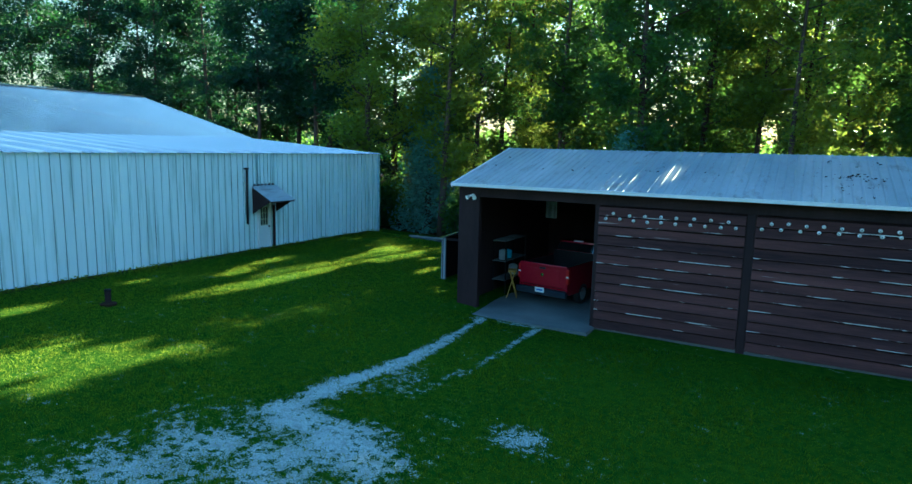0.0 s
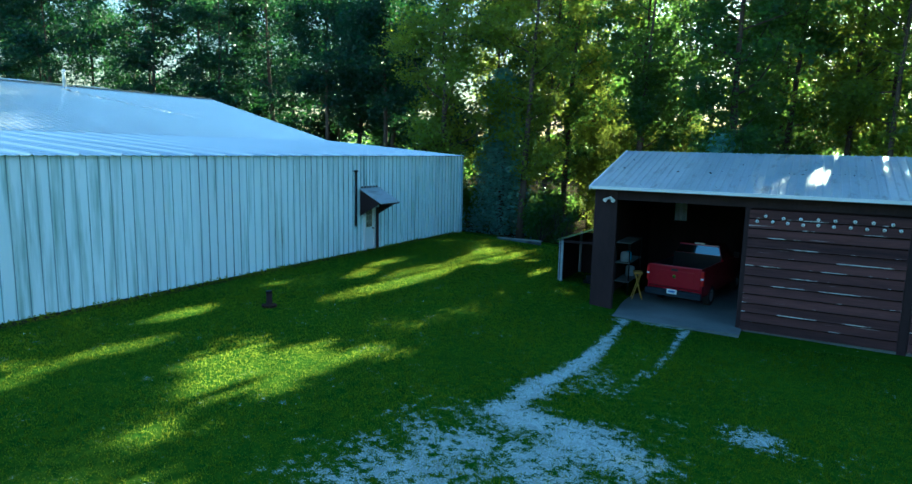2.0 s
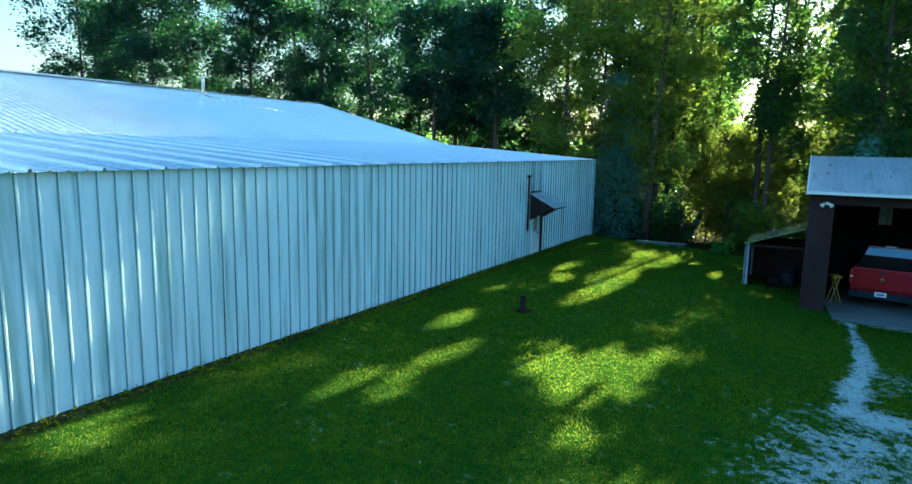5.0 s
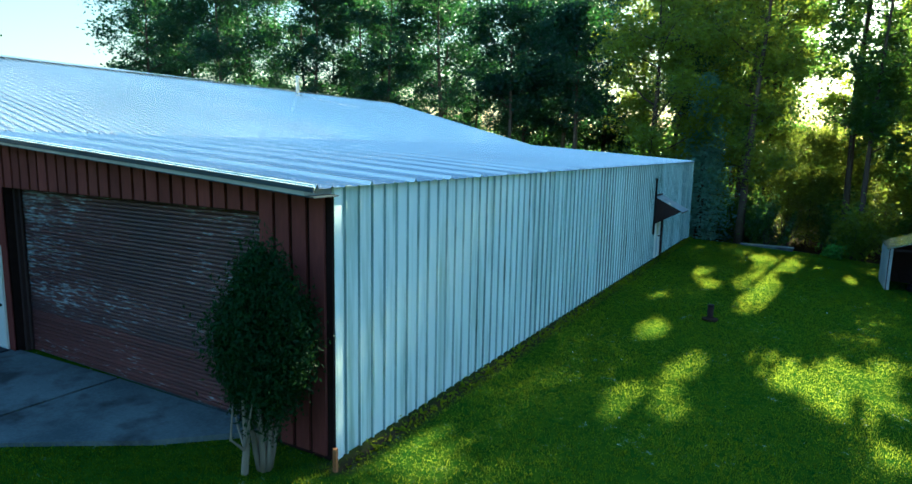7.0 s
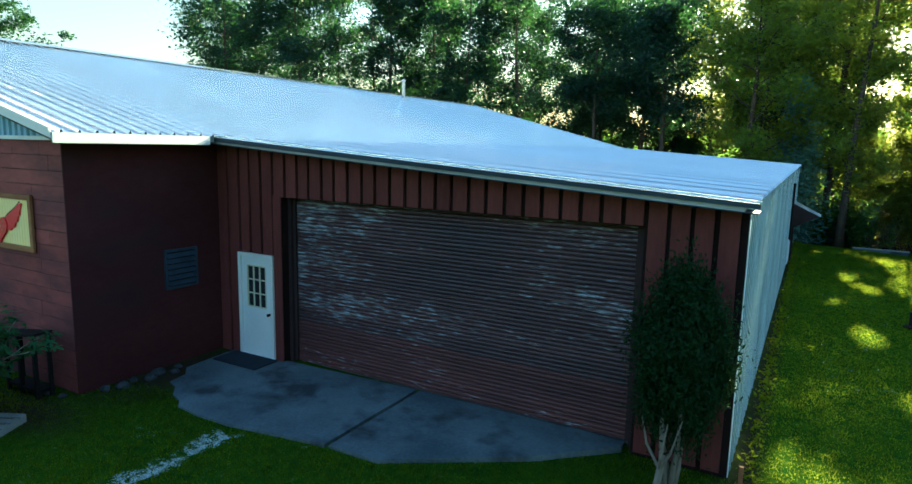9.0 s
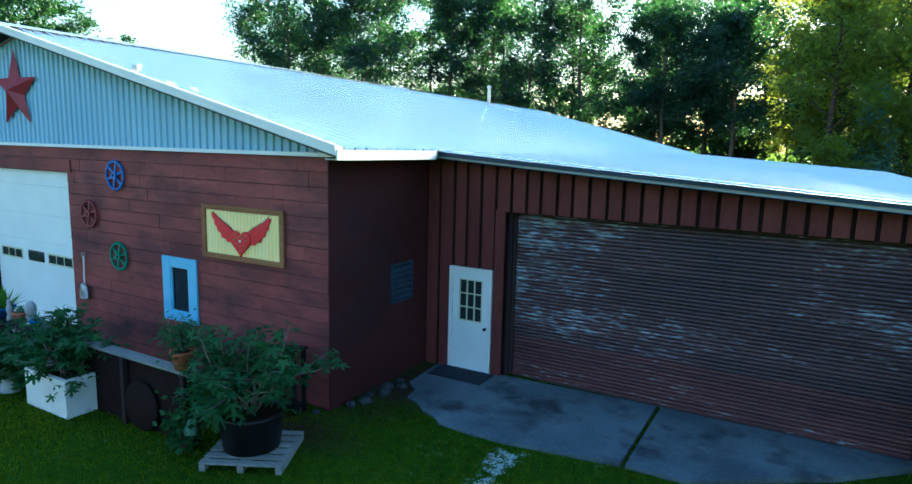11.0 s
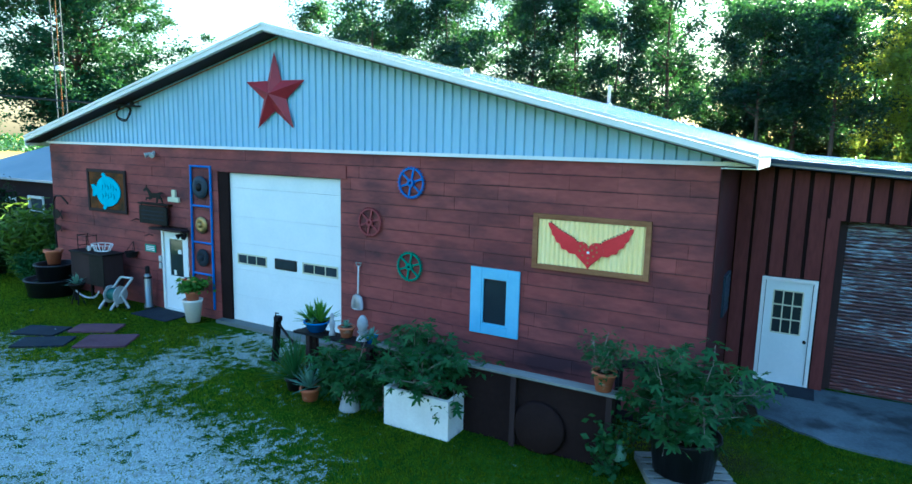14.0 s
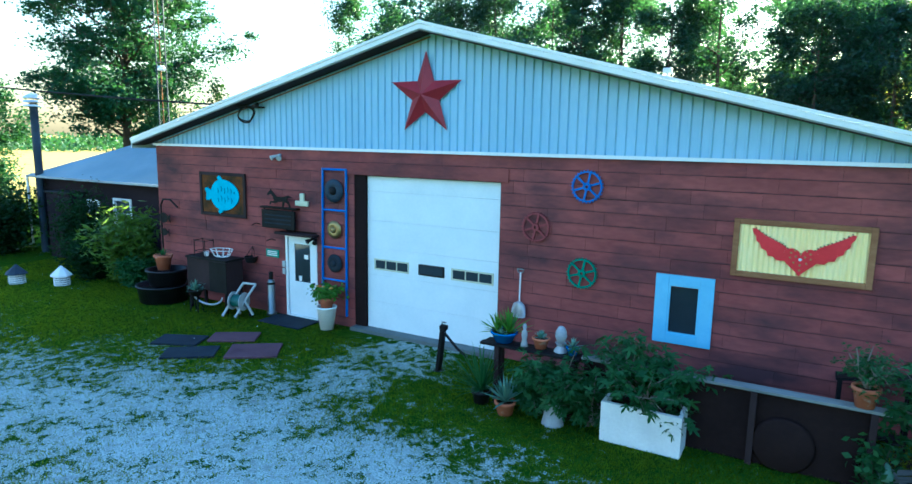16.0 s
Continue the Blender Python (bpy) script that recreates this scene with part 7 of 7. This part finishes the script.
lap = lap_mesh()
r = np.random.default_rng(5)
for x0, x1 in ((35.84, 39.84), (40.06, 44.0), (44.2, 48.2)):
    t = thing("sliding_door", "dark brown lap-sided sliding garage door, peeling at the board edges", "sliding door", (x0, GY0 - 0.03, -1.12), group="sliding doors")
    part("backing", box(0.02, x1 - x0 - 0.02, 0.0, 0.025, 0, 3.72), DARK_GAP, t)
    for k in range(13):
        ob = new("lap_board", lap)
        ob.parent = t
        ob.matrix_basis = scaled(0.01, -0.001, k * 0.286, x1 - x0 - 0.02, 1, 0.246, 0, r.normal() * 0.10)
for row, (x0, x1, z) in enumerate(((36.30, 39.42, 2.38), (36.08, 39.61, 2.21), (40.46, 43.6, 2.42), (40.24, 43.7, 2.27))):
    n = (8, 10, 9, 9)[row]
    for k in range(n):
        t = thing("porcelain_insulator", "round white porcelain insulator knob on the garage door", "insulator", (x0 + (x1 - x0) * k / (n - 1) + r.normal() * 0.015, GY0 - 0.075, z + r.normal() * 0.012), group="insulators on the garage doors")
        part("knob", lathe([(0, 0), (0.046, 0.0), (0.048, 0.02), (0.030, 0.035), (0.042, 0.055), (0.028, 0.07), (0, 0.072)], 14, axis="y"), WHITE_TRIM, t, "", True)
        part("nail", lathe([(0.012, 0.07), (0.012, 0.08), (0, 0.082)], 6, axis="y"), BLACK_IRON, t)


def pickup():
    t = thing("pickup_truck", "red pickup truck parked tail out in the garage", "truck", (33.57, 24.90, G_FLOOR), -8.8)
    body = [(0.0, 0.55), (0.0, 1.42), (2.35, 1.42), (2.37, 1.45), (3.6, 1.46), (4.0, 1.36), (5.4, 1.18), (5.6, 0.95), (5.6, 0.45), (0.15, 0.45)]
    bm = bmesh.new()
    for s in (-1, 1):
        slab(body, 0.06, bm, "x", s * 0.90 - 0.03)
    box(-0.87, 0.87, 2.30, 2.37, 0.6, 1.42, bm)
    box(-0.87, 0.87, 0.08, 2.30, 0.60, 0.66, bm)
    box(-0.87, 0.87, 2.37, 5.58, 0.45, 1.16, bm)
    part("body", bm, TRUCK_RED, t)
    # Black lining added over the red bed; it stands in for the garage's dimness.
    bm = box(-0.868, 0.868, 0.09, 2.29, 0.662, 0.68)
    for r in ((-0.868, -0.852, 0.09, 2.27, 0.68, 1.415), (0.852, 0.868, 0.09, 2.27, 0.68, 1.415), (-0.868, 0.868, 2.275, 2.298, 0.68, 1.60)):
        box(*r, bm)
    part("bed_liner", bm, BLACK_PLASTIC, t, "black lining added for the dark truck bed")
    g = part("tailgate", box(-0.90, 0.90, -0.035, 0.03, 0.70, 1.45, bevel=0.025), TRUCK_RED, t)
    part("tailgate_panel", box(-0.66, 0.66, -0.052, -0.036, 0.80, 1.28, bevel=0.008), TRUCK_RED, g)
    part("handle", box(-0.12, 0.12, -0.065, -0.052, 1.27, 1.35, bevel=0.006), BLACK_PLASTIC, g, "black latch")
    part("badge", lathe([(0, 0), (0.06, 0.0), (0.06, 0.012), (0, 0.016)], 20, at=(0, -0.053, 1.08), axis="y"), CHROME, g, "plain oval badge")
    for s in (-1, 1):
        part("tail_light", box(s * 0.93 - 0.05, s * 0.93 + 0.05, -0.03, 0.10, 0.86, 1.36, bevel=0.012), TAIL_RED, t, "red tail light")
        part("light_strip", box(s * 0.93 - 0.05, s * 0.93 + 0.05, -0.034, 0.02, 1.08, 1.13), WHITE_TRIM, t, "white reversing lens")
    b = part("bumper", box(-0.96, 0.96, -0.20, -0.04, 0.40, 0.62, bevel=0.03), SLATE, t, "dark step bumper")
    pl = part("number_plate", box(-0.17, 0.17, -0.218, -0.204, 0.50, 0.66), WHITE_TRIM, b, "white plate")
    part("plate_bar", box(-0.12, 0.12, -0.224, -0.219, 0.55, 0.61), DEEP_BLUE, pl, "blue bar")
    cab = bmesh.new()
    lo = [(-0.88, 2.40, 1.42), (0.88, 2.40, 1.42), (0.88, 3.95, 1.42), (-0.88, 3.95, 1.42)]
    hi = [(-0.70, 2.50, 1.94), (0.70, 2.50, 1.94), (0.68, 3.4, 1.95), (-0.68, 3.4, 1.95)]
    a, c = [cab.verts.new(p) for p in lo], [cab.verts.new(p) for p in hi]
    cab.faces.new(c)
    for i in range(4):
        cab.faces.new((a[i], a[(i + 1) % 4], c[(i + 1) % 4], c[i]))
    part("cab", cab, TRUCK_RED, t)
    win = bmesh.new()
    q = [win.verts.new(p) for p in ((-0.80, 2.385, 1.60), (0.80, 2.385, 1.60), (0.70, 2.465, 1.89), (-0.70, 2.465, 1.89), (-0.80, 2.43, 1.60), (0.80, 2.43, 1.60), (0.70, 2.505, 1.89), (-0.70, 2.505, 1.89))]
    for f in ((0, 1, 2, 3), (7, 6, 5, 4), (0, 4, 5, 1), (1, 5, 6, 2), (2, 6, 7, 3), (3, 7, 4, 0)):
        win.faces.new([q[i] for i in f])
    part("rear_window", win, TRUCK_GLASS, t, "rear window mirroring the sky")
    part("brake_light", box(-0.17, 0.17, 2.50, 2.58, 1.94, 1.985), WHITE_TRIM, t, "pale cab lamp bar")
    for s in (-1, 1):
        for y in (1.2, 4.6):
            w = part("wheel", tube([(s * 0.70, y, 0.36), (s * 0.93, y, 0.36)], 0.22, 18), GREY_PLASTIC, t, "grey steel wheel")
            part("tyre", lathe([(0.22, -0.11), (0.34, -0.115), (0.37, -0.08), (0.37, 0.08), (0.34, 0.115), (0.22, 0.11), (0.22, -0.11)], 28), RUBBER, w, "black tyre", True)
            w.children[0].matrix_basis = pose(s * 0.82, y, 0.36, 0, 90, 0)
        part("mirror", box(s * 1.06 - 0.1, s * 1.06 + 0.1, 3.6, 3.7, 1.42, 1.62, bevel=0.03), BLACK_PLASTIC, t)


TRUCK_GLASS = glass_dark("sky_mirroring_glass", (0.06, 0.08, 0.10))
TRUCK_GLASS.node_tree.nodes["Principled BSDF"].inputs["Metallic"].default_value = 0.9
pickup()
wall_lamp(31.62, GY0 - 0.04, 2.66, "white twin floodlight on the garage post", WHITE_TRIM)
t = thing("saw_horse", "yellow folding saw horse leaning inside the garage", "saw horse", (32.25, 25.3, G_FLOOR), 20)
for s in (-1, 1):
    part("leg", tube([(s * 0.18, 0, 0), (-s * 0.10, 0.05, 0.95)], 0.018, 6), YELLOW, t)
    part("leg", tube([(s * 0.18, 0.35, 0), (-s * 0.10, 0.30, 0.95)], 0.018, 6), YELLOW, t)
part("beam", box(-0.15, 0.15, -0.02, 0.4, 0.93, 1.0, bevel=0.01), YELLOW, t)
t = thing("shelf_rack", "dark steel shelf rack along the garage wall", "shelf", (31.55, 26.6, G_FLOOR))
for y in (-0.9, 0.9):
    for x in (-0.25, 0.25):
        part("upright", box(x - 0.02, x + 0.02, y - 0.02, y + 0.02, 0, 2.0), BLACK_IRON, t)
for z in (0.5, 1.2, 1.95):
    part("shelf_board", box(-0.27, 0.27, -0.95, 0.95, z, z + 0.03), GREY_WOOD, t)
for i, (y, z, s, mat, lab) in enumerate(((-0.6, 1.23, 0.16, GREY_PLASTIC, "pale grey plastic drum on the shelf"), (-0.15, 1.23, 0.14, TURQUOISE, "pale blue plastic drum on the shelf"), (0.35, 0.53, 0.17, GREY_PLASTIC, "grey bucket on the shelf"))):
    whole("plastic_drum", lathe([(0, 0), (s * 0.9, 0), (s, 0.05), (s, s * 2.0), (s * 0.5, s * 2.3), (0, s * 2.3)], 18), mat, lab, "drum", (31.55, 26.6 + y, G_FLOOR + z), group="drums on the shelf", smooth=True)
t = thing("hanging_cloth", "grey cloth hanging from the garage roof", "cloth", (33.5, 25.6, 1.85))
bm, n = bmesh.new(), 9
rows = [[bm.verts.new((-0.2 + 0.4 * i / n, 0.05 * math.sin(i * 1.7), z)) for i in range(n + 1)] for z in (0.0, 0.35, 0.75)]
for a, b in zip(rows, rows[1:]):
    for i in range(n):
        bm.faces.new((a[i], a[i + 1], b[i + 1], b[i]))
bmesh.ops.solidify(bm, geom=bm.faces[:], thickness=0.01)
part("cloth", bm, GREY_TRIM, t)
part("rod", tube([(-0.25, 0, 0.76), (0.25, 0, 0.76)], 0.015, 6), BLACK_IRON, t)
part("hanger", tube([(0, 0, 0.76), (0, 0, 1.75)], 0.01, 5), BLACK_IRON, t)


def side_shed():
    t = thing("lean_shed", "small open lean-to shed with a pale metal roof against the garage", "shed", (0, 0, 0))
    part("roof", slab([(29.03, 0.78), (31.09, 1.54), (31.09, 1.49), (29.03, 0.73)], 2.6, axis="y", at=25.66), ROOF_METAL, t, "pale sloping metal roof")
    for y in (25.80, 28.1):
        part("post", box(29.12, 29.21, y - 0.045, y + 0.045, -1.4, 0.76), GREY_TRIM, t)
    # Inner skin in dark brown puts the shed's inner shade into the colour.
    part("side_wall", box(29.085, 29.115, 25.76, 28.15, -1.4, 0.74), BROWN_PAINT, t)
    part("side_sheet", box(29.055, 29.082, 25.74, 28.17, -1.4, 0.755), GREY_TRIM, t, "weathered pale outer sheet")
    part("back_wall", box(29.12, 31.09, 28.16, 28.2, -1.4, 0.8), BROWN_PAINT, t)
    part("slab_floor", box(29.05, 31.09, 25.2, 28.15, -1.5, -1.22), CONCRETE, t)
    part("beam", box(29.22, 31.09, 25.78, 25.86, 0.66, 0.75), BROWN_PAINT, t)


side_shed()
t = thing("mower", "dark push mower parked in the lean-to shed", "mower", (30.1, 26.6, -1.22), 20)
part("deck", box(-0.3, 0.3, -0.4, 0.35, 0.10, 0.30, bevel=0.04), BLACK_IRON, t)
part("engine", box(-0.16, 0.16, -0.15, 0.18, 0.30, 0.52, bevel=0.04), BLACK_PLASTIC, t)
part("handle", tube([(-0.22, 0.3, 0.25), (-0.22, 0.95, 0.95), (0.22, 0.95, 0.95), (0.22, 0.3, 0.25)], 0.015, 6), BLACK_IRON, t)
for x in (-0.33, 0.33):
    for y in (-0.32, 0.3):
        part("wheel", tube([(x - 0.03, y, 0.11), (x + 0.03, y, 0.11)], 0.11, 14), RUBBER, t)
t = thing("water_barrel", "dark barrel standing in the lean-to shed", "barrel", (30.6, 27.4, -1.22))
part("barrel", lathe([(0, 0), (0.26, 0), (0.29, 0.45), (0.26, 0.9), (0, 0.9)], 22), SLATE, t, "", True)
for z in (0.15, 0.75):
    part("hoop", lathe([(0.275, z), (0.29, z + 0.01), (0.29, z + 0.04), (0.275, z + 0.05)], 22), BLACK_IRON, t)
# dead leaves and twigs on the garage roof
r = np.random.default_rng(9)
y = np.where(r.random(100) < 0.6, r.normal(25.0, 0.22, 100), r.uniform(23.0, 27.0, 100))
c = np.stack([np.where(r.random(100) < 0.6, r.normal(42.3, 0.38, 100), r.uniform(31.3, 46, 100)), y, GEZ + (y - 22.95) * g_pitch + 0.0], 1)
tagged(raw("roof_litter", *leaf_cards(c, 0.04, r, 0.2, 2.4), SOIL), "dead leaves and twigs lying on the garage roof", "leaf litter", kind="stuff")


# ---- pieces of walls and roofs ----
def free_spans(x0, x1, za, zb, holes):
    """The stretches of a course that no opening cuts."""
    spans = [(x0, x1)]
    for h0, h1, hz0, hz1 in holes:
        if hz0 < (za + zb) / 2 < hz1:
            spans = [s for a, b in spans for s in ((a, min(b, h0)), (max(a, h1), b)) if s[1] - s[0] > 0.03]
    return spans


# wide red siding boards of the front: one shared board, leaning out at its foot
bm = bmesh.new()
v = [bm.verts.new(p) for p in ((0, 0, 0), (1, 0, 0), (1, 0, 1), (0, 0, 1), (0, -0.021, 0), (1, -0.021, 0), (1, -0.012, 1), (0, -0.012, 1))]
for f in ((4, 5, 6, 7), (0, 1, 5, 4), (3, 7, 6, 2), (0, 4, 7, 3), (1, 2, 6, 5)):
    bm.faces.new([v[i] for i in f])
board_mesh = mesh_of(bm, RED_BOARD)
prng = np.random.default_rng(3)
course = 0.27
for k in range(17):
    z0 = -0.2 + k * course
    z1 = min(z0 + course, SOFFIT - 0.02)
    x = HX0 - prng.uniform(0, 1.2)
    while x < HX1:
        w = prng.choice((1.22, 1.22, 1.22, 0.9, 1.5))
        for a, b in free_spans(max(x, HX0), min(x + w, HX1), z0, z1, FRONT_HOLES) if min(x + w, HX1) > max(x, HX0) else ():
            placed("siding_board", board_mesh, front_wall, scaled(a + 0.0015, -0.002 + prng.normal() * 0.002, z0 + 0.004, b - a - 0.003, 1.0, z1 - z0 - 0.006, 0, prng.normal() * 0.12))
        x += w

# vertical boards of the lean-to front
plank_mesh = mesh_of(box(0, 1, -0.046, 0, 0, 1), RED_BATTEN)
x = HX1 + 0.02
while x < LX1 - 0.12:
    w = 0.262 + prng.normal() * 0.014
    mid, top = x + w / 2, lean_z(x + w) - 0.19
    bottom = 2.10 if 10.40 < mid < 11.50 else (3.33 if 11.66 < mid < 19.06 else -0.2)
    placed("wall_board", plank_mesh, lean_front, scaled(x, LY0 - 0.002 - abs(prng.normal()) * 0.004, bottom, min(w, LX1 - 0.1 - x), 1.0, top - bottom, 0, prng.normal() * 0.15))
    x += w + 0.072

# white ribbed sheets of the long wall
RIB_PITCH = 0.323


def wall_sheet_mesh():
    """Three ribs a sheet: steep towards the front, sloping behind, the steep flank darkened for shade and streaked with
    algae.
    """
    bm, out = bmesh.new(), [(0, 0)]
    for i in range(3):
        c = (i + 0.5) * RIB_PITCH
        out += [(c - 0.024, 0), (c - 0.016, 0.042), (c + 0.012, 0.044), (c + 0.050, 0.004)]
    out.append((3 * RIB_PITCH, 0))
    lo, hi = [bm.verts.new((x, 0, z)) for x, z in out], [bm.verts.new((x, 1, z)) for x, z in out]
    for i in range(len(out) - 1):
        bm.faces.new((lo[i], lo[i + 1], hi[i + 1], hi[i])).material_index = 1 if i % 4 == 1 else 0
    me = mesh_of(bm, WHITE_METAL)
    me.materials.append(ALGAE_SHADE_METAL)
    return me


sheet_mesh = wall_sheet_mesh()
y, wide = LY0 + 0.14, 3 * RIB_PITCH
turn = Matrix(((0, 0, 1, 0), (1, 0, 0, 0), (0, 1, 0, 0), (0, 0, 0, 1)))
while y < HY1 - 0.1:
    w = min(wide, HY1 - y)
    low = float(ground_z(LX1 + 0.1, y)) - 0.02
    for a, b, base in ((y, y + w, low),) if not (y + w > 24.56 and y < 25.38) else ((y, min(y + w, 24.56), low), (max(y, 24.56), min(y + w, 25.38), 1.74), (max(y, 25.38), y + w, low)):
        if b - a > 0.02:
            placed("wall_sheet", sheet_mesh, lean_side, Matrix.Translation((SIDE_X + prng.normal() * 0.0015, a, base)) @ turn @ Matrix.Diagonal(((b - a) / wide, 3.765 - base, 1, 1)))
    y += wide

# blue-grey ribbed sheets of the gable: narrow strips cut to the slope
x = HX0
while x < HX1 - 0.01:
    w = min(0.2, HX1 - x)
    zb0, zb1 = RIDGE - 0.15 - abs(x) * PITCH, RIDGE - 0.15 - abs(x + w) * PITCH
    bm = bmesh.new()
    prof = ((x, 0.0), (x + w - 0.055, 0.0), (x + w - 0.045, -0.04), (x + w - 0.02, -0.04), (x + w, 0.0))
    lo = [bm.verts.new((px, 0.055 + py, SOFFIT)) for px, py in prof]
    hi = [bm.verts.new((px, 0.055 + py, max(SOFFIT + 0.01, zb0 + (zb1 - zb0) * (px - x) / w))) for px, py in prof]
    for i in range(4):
        bm.faces.new((lo[i], lo[i + 1], hi[i + 1], hi[i]))
    part("gable_sheet", bm, GABLE_METAL, gable_wall)
    x += w


# roof sheets: x across the slope's width, y down the slope, z out of it
def lay_sheets(name, parent, mesh, corner, across, down, length, count, width):
    across, down = Vector(across).normalized(), Vector(down).normalized()
    out = across.cross(down)
    if out.z < 0:
        out = -out
    m = Matrix((across, down, out)).transposed().to_4x4()
    for i in range(count):
        placed(name, mesh, parent, Matrix.Translation(Vector(corner) + across * width * i + out * (0.002 + 0.003 * (i % 2))) @ m @ Matrix.Diagonal((1, length, 1, 1)))


SHEET = 0.914
count = math.ceil((RY1 - RY0) / SHEET)
width = (RY1 - RY0) / count
main_sheet = mesh_of(ribbed(width, 1.0, width / 3, 0.050, 0.056, 0.032), ROOF_METAL)
slope_len = math.hypot(EAVE_X, RIDGE - EAVE_Z) + 0.03
fore = math.ceil((2.72 - RY0) / width)
for s, first, n, more in ((-1, 0, count, 0), (1, 0, fore, 0), (1, fore, count - fore, 0.26)):
    lay_sheets("roof_sheet", main_roof, main_sheet, (0, RY0 + first * width, RIDGE - 0.045), (0, 1, 0), (s * EAVE_X, 0, EAVE_Z - RIDGE), slope_len + more, n, width)
n_lean = math.ceil((RY1 - 2.72) / 1.22)
w_lean = (RY1 - 2.72) / n_lean


def lap_ribbed(width, pitches, big, small):
    """A roof sheet with one tall lap rib and low ribs between."""
    bm, out, p = bmesh.new(), [(0, 0)], width / pitches
    for i in range(pitches):
        c, h = (i + 0.5) * p, big if i == 0 else small
        out += [(c - 0.034, 0), (c - 0.016, h), (c + 0.016, h), (c + 0.034, 0)]
    out.append((width, 0))
    lo, hi = [bm.verts.new((x, 0, z)) for x, z in out], [bm.verts.new((x, 1, z)) for x, z in out]
    for i in range(len(out) - 1):
        bm.faces.new((lo[i], lo[i + 1], hi[i + 1], hi[i]))
    return bm


lean_sheet = mesh_of(lap_ribbed(w_lean, 4, 0.058, 0.026), ROOF_METAL)
lay_sheets("roof_sheet", lean_roof, lean_sheet, (EAVE_X - 0.4, 2.72, lean_z(EAVE_X - 0.4) - 0.045), (0, 1, 0), (LX1 - EAVE_X, 0, LTOP1 - LTOP0), math.hypot(LX1 - EAVE_X + 0.43, 0.75), n_lean, w_lean)
n_gar = math.ceil((GX1 - GX0 + 0.2) / SHEET)
w_gar = (GX1 - GX0 + 0.2) / n_gar
gar_sheet = mesh_of(ribbed(w_gar, 1.0, w_gar / 4, 0.02, 0.07, 0.03), ROOF_OLD)
g_len = math.hypot(GRY - 22.95, GRZ - GEZ) + 0.05
lay_sheets("roof_sheet", garage_roof, gar_sheet, (GX0 - 0.1, GRY, GRZ - 0.045), (1, 0, 0), (0, -(GRY - 22.95), GEZ - GRZ), g_len, n_gar, w_gar)
lay_sheets("roof_sheet", garage_roof, gar_sheet, (GX0 - 0.1, GRY, GRZ - 0.045), (1, 0, 0), (0, GRY - 22.95, GEZ - GRZ), g_len, n_gar, w_gar)
